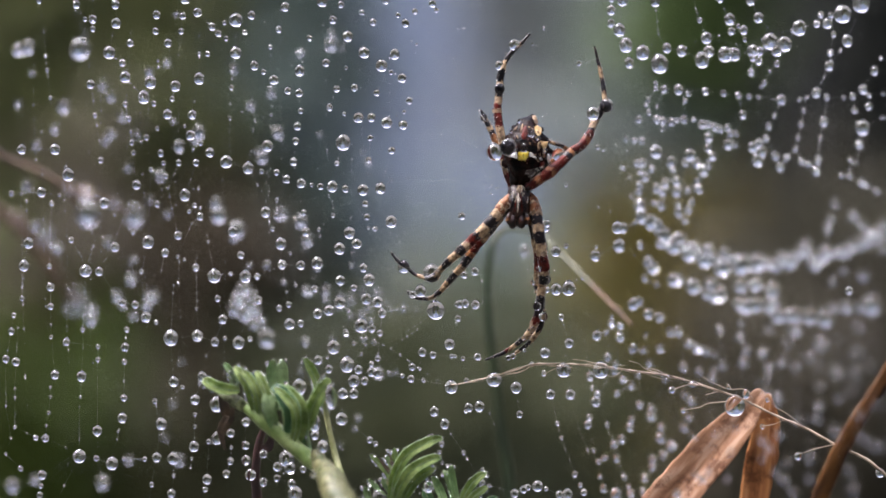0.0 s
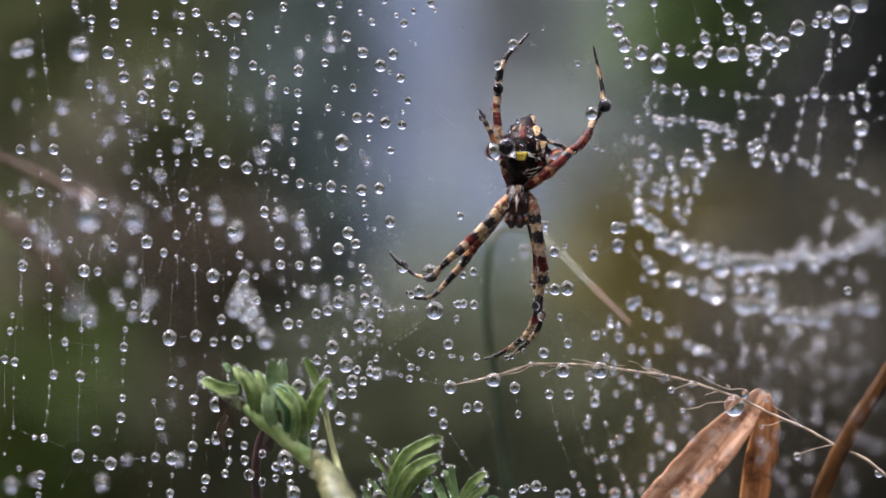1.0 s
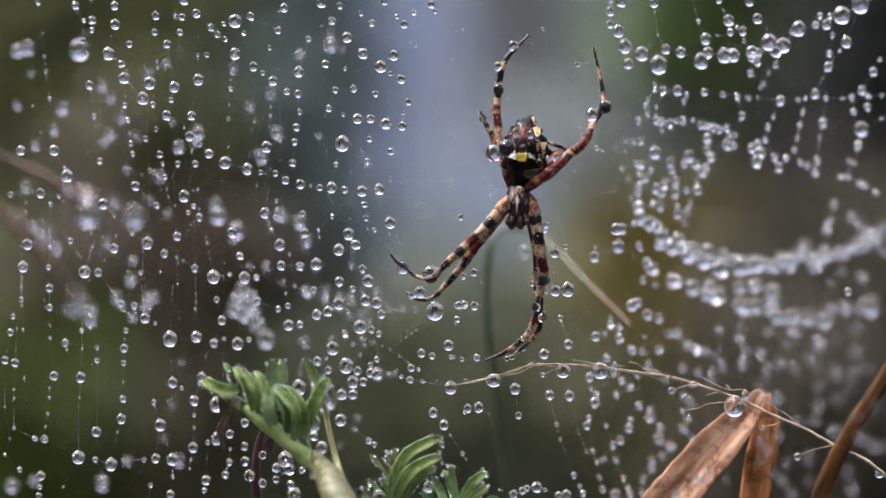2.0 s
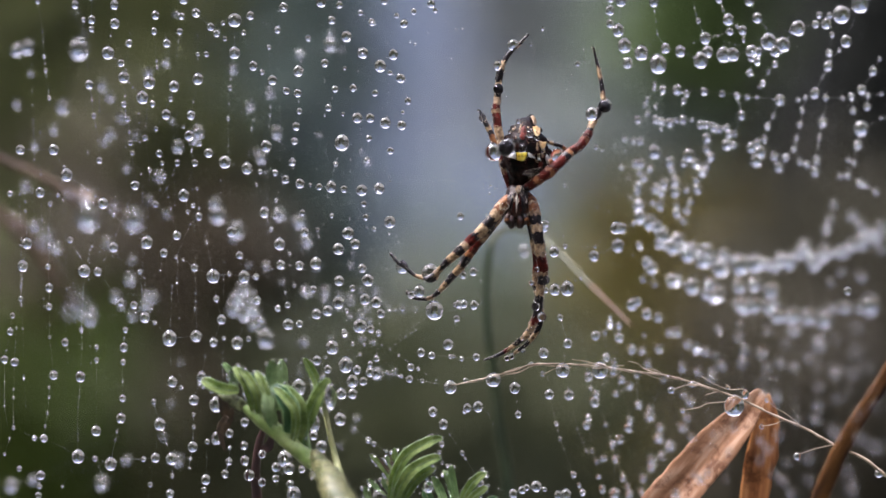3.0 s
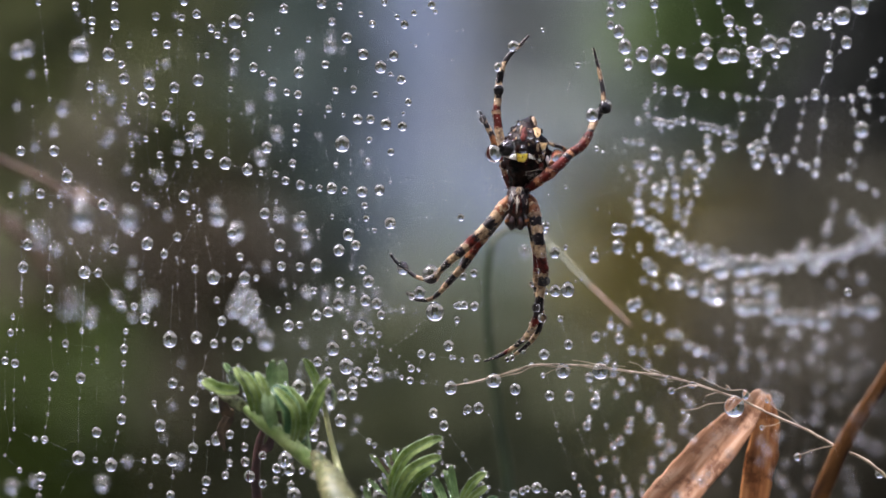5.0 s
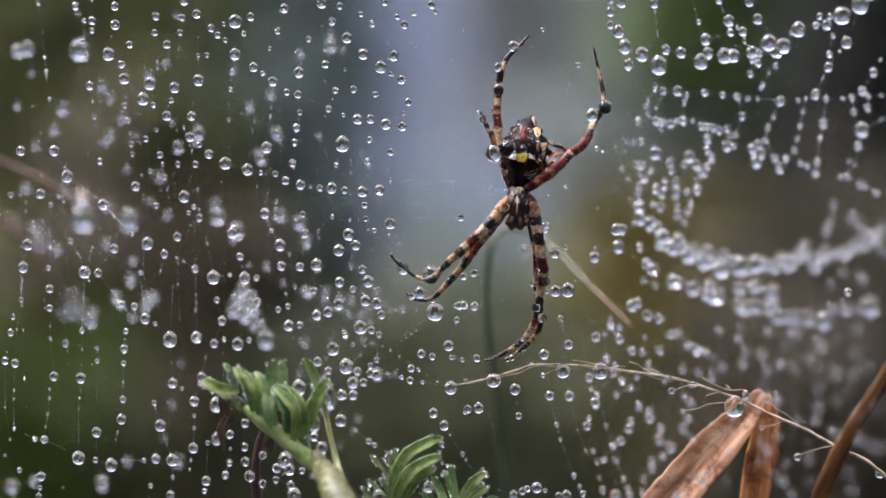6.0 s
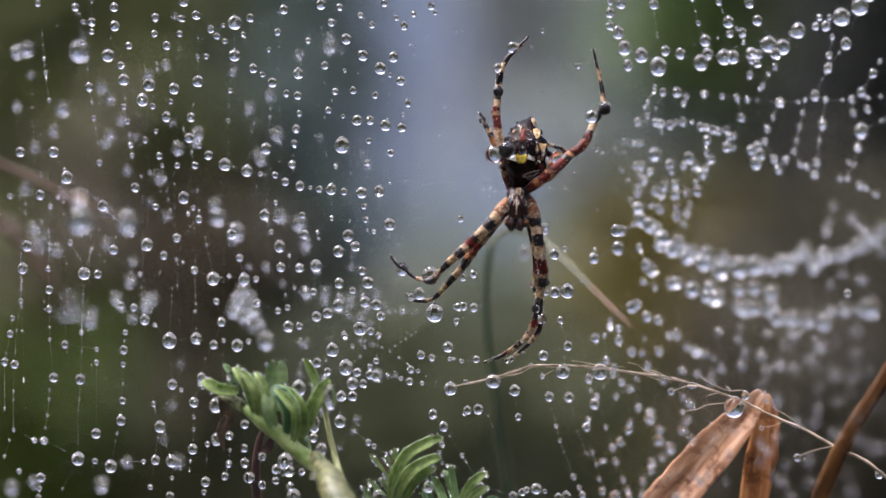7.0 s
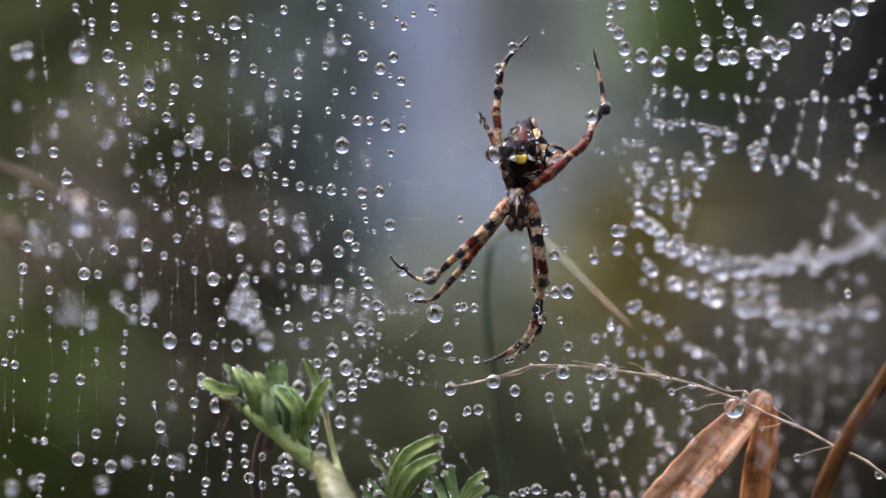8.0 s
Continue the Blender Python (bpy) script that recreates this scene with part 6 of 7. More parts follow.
for at, wide in (((7.12, -6.35, 11.2), 1.9), ((5.63, -3.4, 10.75), 1.9), ((18.2, -2.3, 16.04), 1.5), ((16.64, -3.2, 15.06), 1.45), ((7.89, -1, 22.9), 1.25), ((6.17, -1.2, 20.54), 1.0),
                 ((6.23, -1.4, 17.92), 1.15), ((-1.39, -3, -2.79), 1.95), ((-4.57, -1.6, -2.1), 1.4), ((-0.96, -0.6, -7), 2.05), ((-2.67, -1.4, -4.83), 1.3), ((-3.56, -1, -5.22), 0.9), ((8.84, -6.9, 11.1), 0.85),
                 ((9.67, -6.1, 12.75), 0.85), ((11.18, -6.2, 10.87), 0.45), ((10.43, -6.2, 12.25), 0.5), ((8.37, -5.2, 14.17), 0.5), ((7.66, -6.2, 12), 0.35), ((10.36, -4, -6.5), 0.95), ((11.06, -3.6, -7.65), 1.05), ((9.85, -4, -3.85), 0.6), ((11.49, -4, -3.54), 0.9), ((4.45, -1, 14.7), 0.85),
                 ((11.08, -5.2, -0.69), 0.6), ((10.46, -5, -2.33), 0.6), ((9.88, -3, -9.18), 0.7), ((8.87, -2.6, -10.08), 0.5), ((7.69, -1.4, -12.14), 0.7), ((7.19, -1.2, -12.34), 0.6), ((9.02, -1.8, -11.49), 0.5),
                 ((6.1, -1.6, 17.09), 0.45), ((12.72, -3, 10.51), 1.4), ((7.43, -5, 12.98), 0.4), ((7.77, -4, 2.46), 0.45), ((11.51, -3.4, 2.72), 0.8)):
    dewdrop(spider, mm(at), wide * 0.001, "dewdrop", 0.97)


# ---- plants about the web ----
def blade(parent, name, points, widths, material, flat=0.16, fold=0.35, facing=(0, -1, 0.2), label="", sides=12, rough=0.06, edge=None):
    return part(name, sweep(bmesh.new(), [mm(p) for p in points], [w * 0.0005 for w in widths], sides=sides, steps=8, flat=flat, fold=fold, facing=facing, rough=rough, edge=edge),
                material, parent, label)


def leaflet(sprig, foot, tip, width, material, bend=0.0, facing=(0.2, -1, 0.3), curl=0.0):
    """One narrow leaflet from its foot to its tip, folded along the midrib, with the midrib raised on it."""
    a, b = Vector(foot), Vector(tip)
    side = Vector((-(b - a).z, 0, (b - a).x)) * bend
    pts = [a, a.lerp(b, 0.25) + side * 0.7 + Vector((0, curl * 0.4, 0)), a.lerp(b, 0.55) + side + Vector((0, curl, 0)), a.lerp(b, 0.85) + side * 0.5 + Vector((0, curl * 0.6, 0)), b]
    leaf = blade(sprig, "leaflet", pts, (width * 0.4, width * 0.92, width, width * 0.86, width * 0.3), [material, LEAF_PALE], 0.12, 0.5, facing, rough=0.16, edge=1)
    part("midrib", sweep(bmesh.new(), [mm(p) + Vector((0, -0.00006, 0)) for p in pts], [0.00009, 0.00009, 0.00008, 0.00006, 0.00003], sides=6, steps=6), LEAF_PALE, leaf)
    heap = beads.setdefault(sprig.name, (sprig, []))[1]
    path = glide([mm(p) for p in pts], [width * 0.0005] * 5, 6)
    for _ in range(18):                    # beads of dew along the edges and the tip
        k = dice.randrange(3, len(path))
        p, r = path[k]
        along = (path[k][0] - path[k - 1][0]).normalized()
        side = along.cross(Vector(facing)).normalized() * dice.choice((-1, 1))
        heap.append((p + side * r * 0.85 + Vector((0, -0.0003, 0)), dice.choice((0.00004, 0.00006, 0.00009, 0.00014, 0.00022))))
    heap.append((path[-1][0] + Vector((0, -0.0001, -0.00005)), dice.uniform(0.0001, 0.00022)))
    return leaf


def stalk(thing_, name, points, widths, material, label="", bands=None, sides=12, rough=0.08):
    return part(name, sweep(bmesh.new(), [mm(p) for p in points], [w * 0.0005 for w in widths], sides=sides, steps=8, rough=rough, bands=bands), material, thing_, label)


def stem_down(parent, top, ground_at, widths, material):
    """The part of a stem that runs on down to the ground."""
    a, b = mm(top), mm(ground_at)
    b.z = 0.0
    part("stem_foot", sweep(bmesh.new(), [a, a.lerp(b, 0.3) + Vector((0.004, 0, 0)), a.lerp(b, 0.7) + Vector((0.003, 0.002, 0)), b], [w * 0.0005 for w in (widths[0], widths[0], widths[1], widths[1])],
                            sides=10, steps=6), material, parent)


def fern_sprig():
    s = thing("leafy_sprig", mm((-11.56, -6, -28.84)), "wet green feathery sprig with folded leaflets", "plant", "feathery sprigs")
    line, wide = ((-14.21, -9, -22.55), (-13.35, -11, -23.91), (-12.46, -14, -24.99), (-11.66, -17, -26.31), (-10.39, -20, -28.68)), (1.2, 2.1, 2.9, 3.4, 3.8)
    stalk(s, "stem", line, wide, NODE, "pale yellowish hairy stem", rough=0.15)
    core = glide([mm(p) for p in line], [w * 0.0005 for w in wide], 12)
    fuzz, bm = random.Random(23), bmesh.new()
    for _ in range(110):
        q, w = fuzz.choice(core)
        a = fuzz.uniform(0, 6.28)
        out = Vector((math.cos(a), -abs(math.sin(a)), fuzz.gauss(0.2, 0.5))).normalized()
        far = fuzz.uniform(0.0002, 0.0005)
        sweep(bm, [q + out * w * 0.92, q + out * (w + far * 0.6) + Vector((0, 0, far * 0.2)), q + out * (w + far) + Vector((fuzz.gauss(0, 0.0001), 0, far * 0.5))], [0.000012, 0.000010, 0.000005], sides=4, steps=1)
    part("hairs", bm, HAIR, s, "fine pale hairs on the stem")
    stem_down(s, (-10.39, -20, -28.68), (2.47, 30, -243.7), (3.8, 4.0), STEM)
    stalk(s, "rachis", ((-13.86, -9.5, -24.06), (-15.09, -9, -22.99), (-16.64, -8.8, -21.68), (-18.3, -8.8, -20.25), (-19.85, -8.6, -19.04), (-21.19, -8.2, -18.07), (-22.21, -7.8, -17.31)), (1.5, 1.75, 1.8, 1.75, 1.6, 1.3, 0.8), RACHIS, "green midstem of the leaf", rough=0.15)
    stalk(s, "petiole", ((-11.01, -9, -25.75), (-11.79, -7.4, -23.64), (-12.18, -6.8, -22.12), (-12.61, -6.6, -20.36), (-12.97, -6.4, -18.59), (-13.28, -6.4, -16.82)), (0.8, 0.75, 0.65, 0.6, 0.6, 0.5), STEM)
    stalk(s, "petiole", ((-14.56, -8.6, -23.57), (-14.86, -8, -22.05), (-15.14, -7.6, -20.53), (-15.33, -7.4, -19.1)), (0.8, 0.6, 0.5, 0.4), LEAF_PALE)
    blade(s, "withered_leaflet", ((-21.76, -8, -17.64), (-22.74, -8.2, -16.96), (-23.75, -8, -16.42), (-24.76, -7.6, -16.0)), (0.9, 1.5, 1.3, 0.5), BUD, 0.5, 0.1, rough=0.5, label="shrivelled brownish-green leaf bud")
    for foot, tip, w, m, bend, curl in (
            ((-22.59, -8.2, -15.68), (-26.53, -8.6, -14.43), 1.22, LEAF, 0.1, -0.5),
            ((-22.86, -7.2, -15.46), (-24.26, -7.6, -12.7), 0.7, LEAF_PALE, -0.06, -0.2),
            ((-23.12, -7.4, -15.34), (-23.65, -7.8, -13.56), 0.61, LEAF_PALE, 0.05, 0.2),
            ((-20.89, -8.6, -18.16), (-23.07, -9.0, -13.1), 1.12, LEAF, -0.1, -0.6),
            ((-21.21, -8.0, -17.64), (-22.57, -8.4, -13.76), 0.94, LEAF_DARK, -0.08, -0.2),
            ((-20.34, -8.9, -18.52), (-22.24, -9.3, -13.44), 0.98, LEAF, -0.12, -0.7),
            ((-19.86, -8.4, -19.05), (-21.32, -8.8, -13.85), 1.08, LEAF_DARK, -0.12, -0.4),
            ((-19.39, -9.0, -19.24), (-20.69, -9.4, -13.57), 0.98, LEAF, -0.1, -0.7),
            ((-19.08, -8.5, -19.49), (-20.12, -8.9, -14.51), 0.94, LEAF, -0.1, -0.3),
            ((-18.61, -9.2, -20.01), (-19.36, -9.6, -15.54), 1.36, LEAF_PALE, 0.05, -0.6),
            ((-18.92, -7.2, -17.89), (-18.86, -7.6, -12.3), 1.2, LEAF_PALE, 0.05, 0.4),
            ((-18.45, -7.0, -17.9), (-18.03, -7.4, -12.35), 1.26, LEAF_PALE, -0.05, 0.4),
            ((-19.39, -6.8, -17.25), (-19.92, -7.2, -13.91), 0.8, LEAF_PALE, 0.04, 0.4),
            ((-17.08, -8.8, -21.35), (-18.83, -9.2, -15.2), 1.87, LEAF_DARK, -0.18, -0.6),
            ((-16.73, -9.3, -21.54), (-18.63, -9.7, -15.36), 0.98, LEAF, -0.22, -0.9),
            ((-16.17, -8.6, -21.36), (-18.0, -9.0, -15.34), 1.69, LEAF, -0.2, -0.5),
            ((-15.89, -8.2, -21.6), (-17.2, -8.6, -15.96), 1.26, LEAF_DARK, -0.16, -0.3),
            ((-15.71, -7.4, -21.2), (-16.79, -7.8, -15.7), 1.08, LEAF, -0.12, 0.2),
            ((-15.47, -7.8, -22.51), (-16.34, -8.2, -19.17), 1.64, LEAF_DARK, 0.12, 0.4),
            ((-15.29, -8.4, -20.27), (-12.59, -8.8, -14.38), 1.4, LEAF, 0.06, -0.3),
            ((-15.03, -7.6, -19.87), (-13.54, -8.0, -14.98), 1.08, LEAF_PALE, 0.05, 0.2),
            ((-13.65, -7.2, -17.23), (-15.45, -7.6, -12.17), 0.94, LEAF, -0.07, 0.2),
            ((-13.54, -6.8, -17.47), (-14.89, -7.2, -13.35), 0.75, LEAF_PALE, -0.06, 0.2),
            ((-13.11, -6.4, -17.71), (-13.67, -6.8, -15.58), 0.89, LEAF_PALE, 0.06, 0.2)):
        leaflet(s, foot, tip, w * 1.16, m, bend, curl=curl)
    for path, w in ((((-24.71, -6, -16.28), (-24.29, -5.6, -17.96), (-24.01, -5.4, -19.53)), 1.2), (((-23.98, -6, -18.61), (-24.73, -5.6, -20.19), (-24.3, -5.4, -22.53)), 1.0), (((-23.42, -6, -17.72), (-23.62, -5.6, -19.08), (-24.35, -5.4, -20.42)), 0.6)):
        blade(s, "withered_leaflet", path, (w * 0.6, w, 0.15), WITHERED, label="brown withered leaflet")
    for at, w, q in (((-25.28, -5.4, -17.31), 1.46, 1.15), ((-25.26, -5.0, -21.11), 1.15, 1.2), ((-16.13, -4, -15.47), 1.6, 1.1), ((-12.34, -11, -16.23), 1.38, 1.75), ((-18.02, -7.6, -12.9), 0.75, 1), ((-19.25, -9.6, -16.47), 0.67, 1.2), ((-16.1, -8.6, -16.33), 0.58, 1.2), ((-26.93, -5, -14.25), 0.98, 1.1), ((-23.7, -8, -14.1), 0.62, 1), ((-20.1, -8, -13.99), 0.49, 1.2), ((-14.39, -4, -19.49), 1.33, 1.5), ((-14.17, -15, -24.6), 0.62, 1), ((-15.86, -9, -16.97), 0.44, 1), ((-20.34, -9.8, -18.7), 0.44, 1)):
        dewdrop(s, mm(at), w * 0.001, squash=q)
    return s


def young_sprig():
    s = thing("leafy_sprig", mm((-2.77, -5, -29.54)), "small green feathery sprig opening its leaflets", "plant", "feathery sprigs")
    stalk(s, "stem", ((-3.79, -4, -32.77), (-4.16, -4.5, -29.9), (-5.04, -5, -27.65), (-5.92, -5.2, -25.75)), (1.6, 1.6, 1.3, 0.8), STEM)
    stem_down(s, (-3.79, -4, -32.71), (-1.64, 30, -243.7), (1.6, 3.0), STEM)
    stalk(s, "stem", ((1.27, -3, -32.86), (1.39, -3.2, -30.62), (1.52, -3.4, -28.4)), (1.2, 1.2, 0.8), STEM)
    stem_down(s, (1.27, -3, -32.79), (0.41, 30, -243.7), (1.2, 2.0), STEM)
    for foot, tip, w, m, bend, curl in (
            ((-5.91, -6, -27.79), (-0.08, -6.3, -21.03), 1.38, LEAF, 0.2, -0.5), ((-5.38, -6.2, -28.2), (-0.25, -6.5, -23.12), 1.42, LEAF, 0.17, -0.6), ((-4.55, -6.0, -28.42), (-0.84, -6.3, -24.34), 1.11, LEAF, 0.12, -0.3), ((-5.18, -5.6, -28.24), (-2.14, -5.8999999999999995, -24.66), 0.89, LEAF_DARK, 0.1, 0.2), ((-5.29, -5, -26.77), (-8.13, -5, -22.99), 0.7, LEAF, -0.06, 0.2),
            ((-5.04, -5, -26.14), (-6.43, -5, -23.12), 0.75, LEAF_PALE, -0.06, 0.2), ((-4.41, -5.2, -25), (-5.41, -5.2, -22.23), 0.8, LEAF, 0.12, 0.2),
            ((-5.92, -5, -27.65), (-8.32, -4.6, -25.79), 0.7, LEAF_PALE, 0.04, 0.3), ((-5.54, -5, -28.28), (-6.81, -4.8, -25.52), 0.7, LEAF_PALE, 0.04, 0.3),
            ((-7.82, -4.6, -29.26), (-8.71, -4.4, -26.56), 0.9, LEAF_PALE, 0.04, 0.3), ((1.39, -3.6, -29.01), (0.13, -3.6, -24.84), 0.9, LEAF_PALE, -0.04, 0.2),
            ((1.77, -3.8, -29), (0.88, -3.8, -24.2), 1.0, LEAF_PALE, 0.04, 0.2), ((2.02, -4, -28.48), (4.8, -4.2, -24.93), 1.1, LEAF, 0.10, -0.3),
            ((2.4, -4, -28.99), (4.92, -4.2, -26.57), 1.0, LEAF, 0.06, -0.3), ((0.38, -3.4, -29.34), (-1.27, -3.2, -25.5), 1.0, LEAF_PALE, -0.04, 0.4),
            ((2.65, -3.6, -30.91), (6.07, -3.6, -27.75), 1.2, LEAF_DARK, 0.06, 0.0), ((-0.89, -3.4, -29.98), (-2.28, -3, -26.9), 1.3, LEAF_DARK, -0.04, 0.4)):
        leaflet(s, foot, tip, w, m, bend, curl=curl)
    for a, b in (((-5.41, -5.2, -25.75), (-7.3, -5.2, -22.98)), ((-5.03, -5.4, -25.49), (-5.92, -5.4, -22.97)), ((-5.92, -5, -27.91), (-7.56, -4.8, -25.65))):
        blade(s, "withered_leaflet", (a, tuple((u + v) / 2 for u, v in zip(a, b)), b), (0.25, 0.4, 0.1), WITHERED, label="reddish brown withered leaflet")
    for at, w in (((-1.64, -5.4, -26.49), 1.2), ((-0.13, -6, -21.68), 0.6), ((-5.66, -6, -23.81), 0.6), ((-7.06, -5, -27.65), 1.6), ((-5.03, -6, -27.96), 0.8), ((3.09, -4.6, -25.79), 0.6), ((-1.01, -6, -24.44), 0.6)):
        dewdrop(s, mm(at), w * 0.001)
    return s


def purple_stem():
    s = thing("bare_stem", mm((-21.29, 6, -29.7)), "dark purple bare stem behind the feathery sprig", "stem")
    stalk(s, "stem", ((-21.49, 6, -34.88), (-21.23, 6, -29.7), (-21.43, 5, -25.76), (-21, 4, -22.48), (-20.25, 2, -20.19)), (1.2, 1.15, 1.05, 0.95, 0.6), DARK_STEM)
    stem_down(s, (-21.49, 6, -34.82), (-24.35, 20, -238.13), (1.6, 3.0), DARK_STEM)
    blade(s, "leaf_scale", ((-21, 4, -23.12), (-19.79, 3, -22.42), (-19.35, 2, -20.7)), (0.8, 1.2, 0.2), DARK_STEM)
    return s


def seed_stalk():
    s = thing("seed_stalk", mm((49.37, -1, -25.26)), "thin straw-coloured grass stalk with curled bristles and drops", "grass stalk")
    stalk(s, "stem", ((0.77, 0, -15.5), (3.06, -0.5, -14.97), (5.6, -1, -14.38), (8.14, -1, -13.68), (10.18, -1, -13.04), (13.74, -1, -12.98), (17.8, -1.2, -13.29), (21.99, -1.5, -13.85), (25.79, -1.6, -14.42), (29.59, -1.8, -15.56), (33.38, -2, -16.88),
                      (37.19, -2, -18.72), (40.78, -1.6, -20.26), (44.24, -1.4, -22.18), (47.46, -1, -23.67), (49.5, -1, -25.26), (54.59, 0, -29.27)),
          (0.09, 0.12, 0.15, 0.19, 0.23, 0.19, 0.20, 0.20, 0.22, 0.22, 0.24, 0.26, 0.29, 0.31, 0.32, 0.34, 0.4), STRAW, sides=10, rough=0.55)
    stem_down(s, (54.53, 0, -29.21), (72.92, 10, -232.55), (0.4, 1.2), STRAW)
    for path, w in ((((18.3, -1.4, -13.41), (16.58, -1.6, -12.77), (14.48, -1.8, -12.44)), 0.12), (((24.65, -1.6, -14.17), (22.6, -1.8, -13.52), (21.96, -2, -12.95), (20.81, -2.2, -12.62)), 0.12),
                    (((25.66, -1.6, -14.48), (23.9, -1.4, -13.66), (22.51, -1.2, -13.42)), 0.10), (((28.7, -1.8, -15.3), (27.42, -2, -15.29), (25.75, -2.2, -15.86)), 0.10),
                    (((31.79, -2, -17.2), (29.69, -2.2, -17.38), (28.66, -2.4, -17.82), (26.74, -2.6, -18.12)), 0.10), (((34.63, -2.2, -16.81), (33.73, -2.4, -15.79), (32.06, -2.6, -15.78), (30.42, -2.6, -15.15), (29.02, -2.6, -14.38)), 0.11),
                    (((32.19, -2.6, -15.78), (31.93, -2.7, -15.39), (31.67, -2.8, -15.14)), 0.10), (((40.38, -1.8, -20.06), (38.57, -2.2, -18.59), (37.28, -2.4, -17.82), (36.25, -2.6, -16.79)), 0.11),
                    (((38.33, -2, -19.23), (37.04, -2.2, -19.73), (35.76, -2.4, -19.91)), 0.09), (((43.83, -1.6, -22.04), (41.65, -1.8, -22.54), (39.85, -2, -23.16)), 0.11),
                    (((30.97, -2, -16.06), (30.32, -2.2, -16.17), (29.42, -2.4, -16.42)), 0.10), (((13.99, -1.2, -13.04), (12.46, -1.4, -13.54), (11.24, -1.6, -14.17)), 0.10),
                    (((9.92, -1, -13.17), (8.52, -1.2, -13.93), (7.12, -1.4, -14.17)), 0.12), (((11.71, -1, -13.04), (13.09, -1.4, -13.28), (14.48, -1.6, -13.4)), 0.12),
                    (((46.82, -1, -23.35), (46.42, -1.2, -23.08), (45.89, -1.4, -22.82)), 0.10), (((20.08, -1.4, -13.66), (19.18, -1.6, -14.42), (18.16, -1.8, -14.16)), 0.09)):
        stalk(s, "bristle", path, [w * (1 - 0.5 * i / (len(path) - 1)) for i in range(len(path))], STRAW, sides=7, rough=0.6)
    rng = random.Random(29)
    core = glide(((0.77, 0, -15.5), (5.6, -1, -14.38), (10.18, -1, -13.04), (13.74, -1, -12.98), (17.8, -1.2, -13.29), (21.99, -1.5, -13.85), (29.59, -1.8, -15.56), (33.38, -2, -16.88)), [1] * 8, 10)
    for _ in range(18):                    # frayed fibres that cling to the stalk
        k, row = rng.randrange(2, len(core) - 14), []
        lift = rng.uniform(-0.32, 0.32)
        for j in range(0, rng.randint(7, 13), 2):
            row.append(tuple(core[k + j][0] + Vector((0, -0.2 + rng.gauss(0, 0.1), lift * math.sin(j * 0.3) + rng.gauss(0, 0.07)))))
        stalk(s, "fibre", row, [0.06] * (len(row) - 1) + [0.03], STRAW, sides=5, rough=0.5)
    for at, w, q in (((0.83, 0, -15.62), 1.45, 0.95), ((5.66, -1, -14.76), 1.75, 0.82), ((13.47, -1.4, -13.66), 1.65, 0.9), ((17.66, -1.6, -13.66), 1.85, 0.9), ((32.68, -2, -17.64), 2.3, 0.95), ((33.92, -2.4, -16.29), 0.85, 1.25),
                     ((27.99, -2, -15.23), 1.15, 0.6), ((25.63, -2.2, -15.86), 0.85, 0.85), ((26.87, -2.6, -18.12), 0.6, 0.9), ((39.79, -2, -23.29), 0.85, 1.0), ((49.11, -1, -25.26), 1.0, 0.95), ((35.76, -2.4, -19.97), 0.55, 0.9),
                     ((36.31, -2.6, -16.98), 0.5, 1.1), ((31.93, -2.7, -15.58), 0.5, 0.8), ((2.55, -0.5, -14.84), 0.6, 0.8), ((11.24, -1.6, -14.17), 0.4, 0.9), ((9.92, -1.2, -13.04), 0.7, 0.9), ((25.4, -1.8, -14.41), 0.7, 0.6)):
        dewdrop(s, mm(at), w * 0.001, squash=q)
    return s


def dry_blades():
    a = thing("dry_grass_blade", mm((24.98, 6, -30.35)), "broken orange-brown dry grass blade, folded lengthwise", "grass blade", "dry grass blades")
    blade(a, "blade", ((36.39, 4, -16.16), (35.87, 4, -16.94), (34.43, 4.5, -19.15), (31.57, 5, -22.34), (28.96, 5.5, -25.4), (25.82, 6, -29.06), (21.1, 6, -34.56)), (0.8, 2.0, 3.6, 5.0, 5.2, 5.4, 5.4), DRY_A, 0.10, 0.30, (-0.1, -1, 0.35), rough=0.07, sides=24)
    stem_down(a, (21.1, 6, -34.56), (1.11, 34.5, -246.21), (5.0, 4.0), DRY_A)
    b = thing("dry_grass_blade", mm((36.63, 13.5, -31.56)), "upright orange-brown dry grass blade behind the broken one", "grass blade", "dry grass blades")
    blade(b, "blade", ((36.98, 7, -16.67), (37.24, 7, -19.72), (36.76, 7.5, -23.32), (36.22, 8, -26.08), (35.77, 8, -29.85)), (1.0, 3.0, 3.8, 3.5, 3.3), DRY_B, 0.12, 0.3, (-0.2, -1, 0), rough=0.10)
    stem_down(b, (35.77, 8, -29.85), (32.93, 34.5, -246.21), (2.6, 3.0), DRY_B)
    c = thing("dry_grass_blade", mm((39.78, -14, -30.11)), "dark brown dry grass stem leaning before the seed stalk", "grass blade", "dry grass blades")
    blade(c, "blade", ((50.25, -14, -10.41), (47.79, -14, -14.72), (44.96, -14, -19.03), (42.62, -14, -23.46), (40.9, -14, -27.65), (38.95, -14, -33.81)), (1.6, 1.75, 1.85, 1.95, 2.05, 2.1), DRY_C, 0.4, 0.1, (0, -1, 0))
    stem_down(c, (39.17, -14, -33.75), (27.83, 20, -238.13), (2.0, 2.6), DRY_C)
    return a, b, c


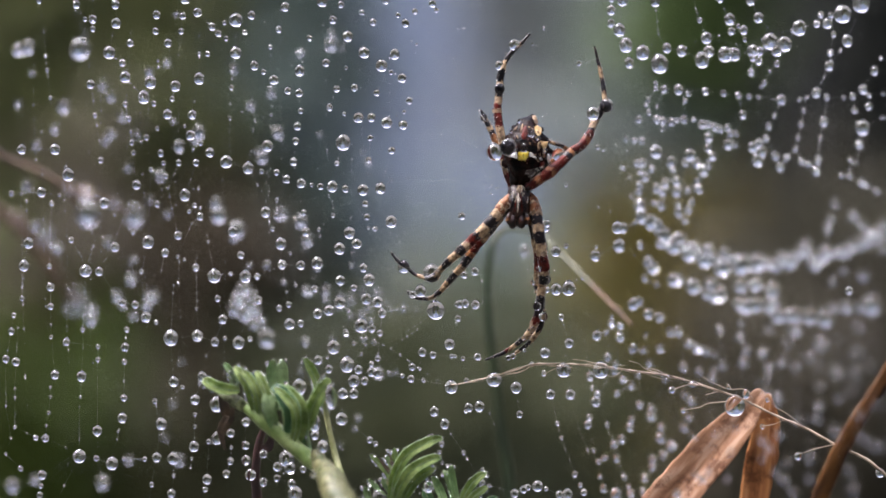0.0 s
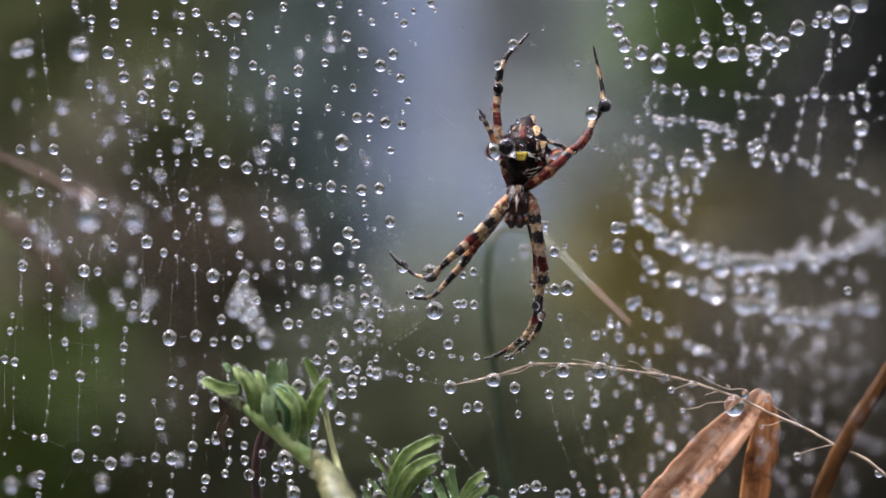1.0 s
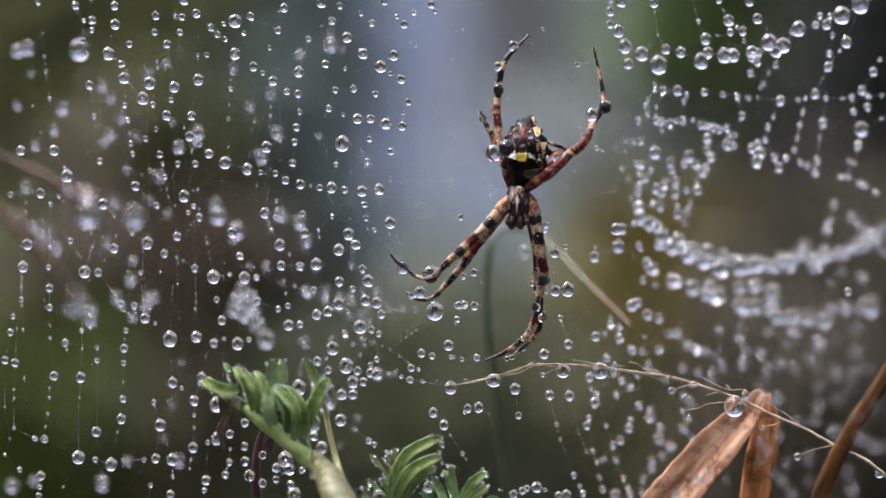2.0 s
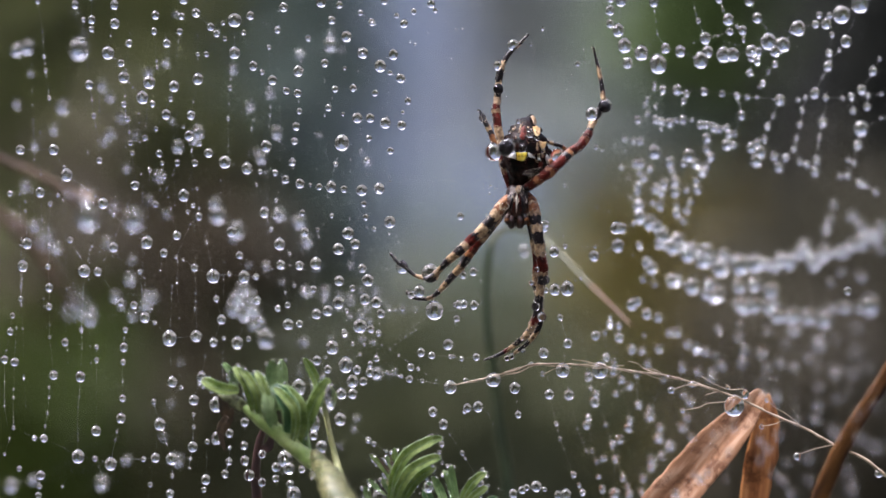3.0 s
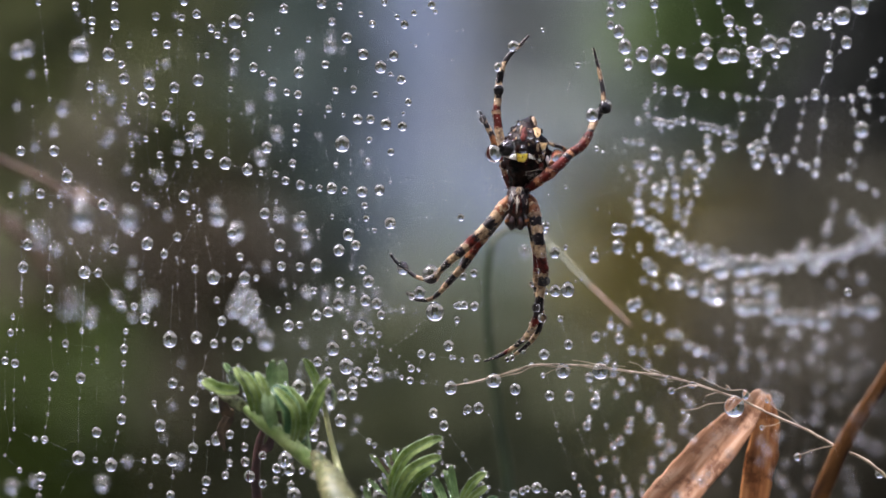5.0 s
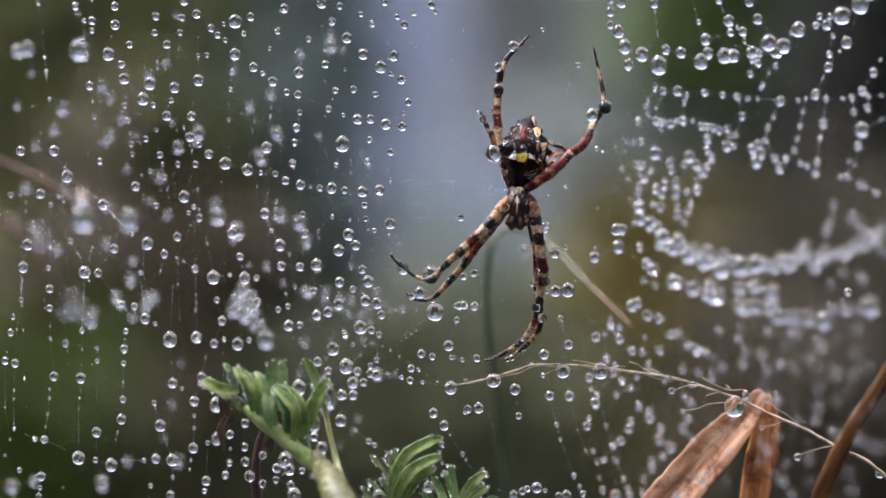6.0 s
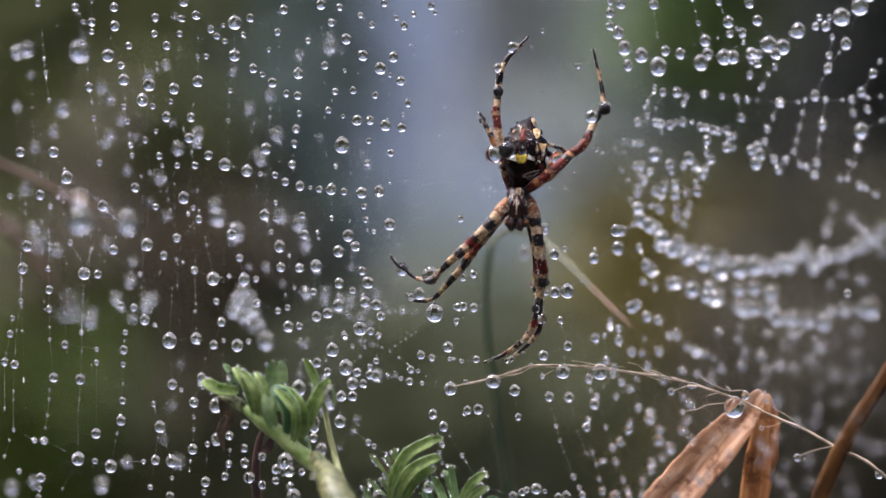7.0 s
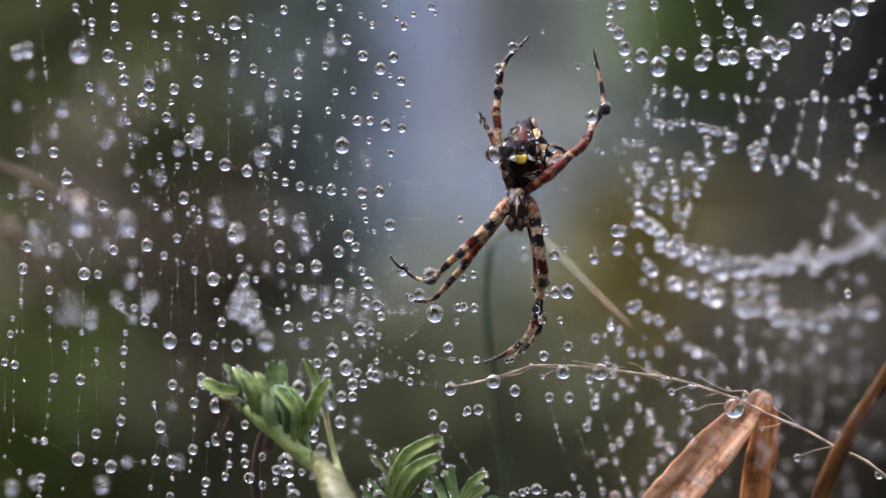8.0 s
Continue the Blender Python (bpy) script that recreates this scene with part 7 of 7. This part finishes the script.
def bent_grass():
    s = thing("bent_grass", mm((8.59, 46, -36.84)), "bent green grass stem with a dry pinkish tip", "grass stalk")
    stalk(s, "stem", ((9.51, 46, -43.23), (8.38, 46, -31.16), (6.8, 45, -19.76), (5.65, 44, -9.82), (5.51, 44, -2.76), (6.0, 44, 0.6)), (1.2, 1.15, 1.1, 1.0, 0.95, 0.85), STRAW_GREEN)
    stem_down(s, (9.51, 46, -43.16), (15.33, 46, -252.62), (1.5, 2.4), STRAW_GREEN)
    stalk(s, "tip", ((5.9, 44, 0.2), (6.4, 44, 1.7), (8.2, 44, 2.7), (11.02, 44, 2.05), (14.08, 40, -0.28), (17.69, 34, -4.08), (20.95, 30, -7.46), (22.77, 28, -9.34)), (0.84, 0.75, 0.68, 0.60, 0.46, 0.42, 0.42, 0.25), [PALE_TIP, DRY_TIP], bands=[(0.72, 0), (1, 1)])
    return s


def pink_stalks():
    a = thing("wet_twig", mm((-52.0, 55, 11.2)), "reddish-brown wet twig tipped with large drops", "twig", "wet twigs")
    stem = stalk(a, "stem", ((-63.27, 55, 14.91), (-56.75, 55, 11.44), (-53.13, 55, 9.84), (-49.88, 55, 8.18), (-47.92, 55, 6.59), (-46.62, 55, 4.99)), (1.1, 1.0, 1.0, 0.95, 0.85, 0.6), PINK_STALK)
    stalk(stem, "side_twig", ((-49.88, 55, 8.18), (-46.98, 55, 6.95), (-43.72, 55, 5.86), (-40.68, 55, 4.42)), (0.8, 0.7, 0.6, 0.5), PINK_STALK)
    stem_down(a, (-63.27, 55, 14.91), (-94.36, 55, -261.54), (1.1, 3.0), PINK_STALK)
    for at, w in (((-45.7, 53, 4.11), 3.0), ((-39.71, 53, 3.82), 2.5), ((-45.98, 53, 6.92), 1.9), ((-48.0, 53, 7.57), 1.2), ((-42.38, 53, 5.69), 1.3)):
        dewdrop(a, mm(at), w * 0.001)
    b = thing("wet_twig", mm((-62.1, 86, 6.26)), "thin reddish-brown twig with clustered drops", "twig", "wet twigs")
    stalk(b, "stem", ((-69.06, 86, 9.35), (-62.1, 86, 5.33), (-56.7, 86, 1), (-53.14, 86, -3.94), (-50.67, 86, -7.65)), (1.7, 1.6, 1.5, 1.3, 0.9), PINK_STALK)
    stem_down(b, (-69.06, 86, 9.35), (-99.18, 86, -274.91), (1.7, 3.0), PINK_STALK)
    for at, w in (((-50.57, 85, -6.86), 2.2), ((-51.03, 85, -8.02), 1.8), ((-49.49, 85, -8.02), 1.7), ((-54.66, 85, 1.62), 2.0), ((-58.59, 85, 3.55), 2.0)):
        dewdrop(b, mm(at), w * 0.001)
    return a, b


sprig, sprig_young, bare_stem = fern_sprig(), young_sprig(), purple_stem()
seeds = seed_stalk()
dry_a, dry_b, dry_c = dry_blades()
grass = bent_grass()
twig_a, twig_b = pink_stalks()


settle_beads()


# ---- what moves ----
# the web sags and shivers in the air: seconds, mm to the side, mm up
SWAY = [(0.0, 0.15, 0.10), (0.1, 0.10, 0.15), (0.2, 0.03, 0.17), (0.3, 0.02, 0.15), (0.4, 0.02, 0.12), (0.5, 0.05, 0.10), (0.6, 0.07, 0.08), (0.7, 0.10, 0.07), (0.8, 0.10, 0.07), (0.9, 0.05, 0.10),
        (1.0, 0.0, 0.12), (1.1, -0.03, 0.15), (1.2, 0.0, 0.12), (1.3, 0.04, 0.05), (1.4, 0.10, -0.03), (1.5, 0.12, -0.07), (1.9, 0.03, -0.02), (2.2, 0.07, 0.02), (2.6, 0.01, 0.06), (3.0, 0.0, 0.07), (3.25, 0.03, 0.05),
        (3.5, -0.01, 0.05), (3.75, 0.02, 0.02), (4.0, 0.0, 0.0), (4.25, 0.05, -0.05), (4.5, 0.05, -0.08),
        (5.2, 0.05, -0.06), (5.6, 0.01, -0.05), (6.0, 0.05, -0.06), (6.25, 0.01, -0.10), (6.5, 0.04, -0.14), (6.75, 0.0, -0.15), (7.0, 0.0, -0.19), (7.25, 0.04, -0.20), (7.5, 0.02, -0.22), (8.0, 0.02, -0.22)]
TWIG = [(0.0, 0.42, 0.40), (0.5, 0.30, 0.26), (1.0, 0.42, 0.10), (1.5, 0.42, 0.46), (2.2, 0.38, 0.22), (3.0, 0.34, -0.03), (3.5, -0.14, 0.08), (4.0, 0.0, 0.0), (4.5, -0.36, 0.12), (5.2, -0.3, 0.0),
        (6.0, -0.30, -0.12), (6.5, -0.86, -0.03), (7.0, -0.50, -0.40), (7.5, -0.96, -0.24), (8.0, -0.60, -0.54)]


def sway(ob, rows, share=1.0, turn=0.0):
    x, y, z = ob.location
    walk(ob, [(t, pose(x + a * share * 0.001, y, z + b * share * 0.001, 0, turn * a, 0)) for t, a, b in rows])


def motions():
    for ob in (web, upper_web, loop_web, spider):
        sway(ob, SWAY)
    sway(veil_web, SWAY, 0.95)
    sway(back_web, SWAY, 0.85)
    sway(grass, SWAY, 0.9)
    sway(seeds, SWAY, 0.55)
    sway(sprig, SWAY, 0.35)
    for ob in (dry_a, dry_b):
        sway(ob, SWAY, 0.25)
    for ob in (twig_a, twig_b):
        sway(ob, TWIG)


motions()
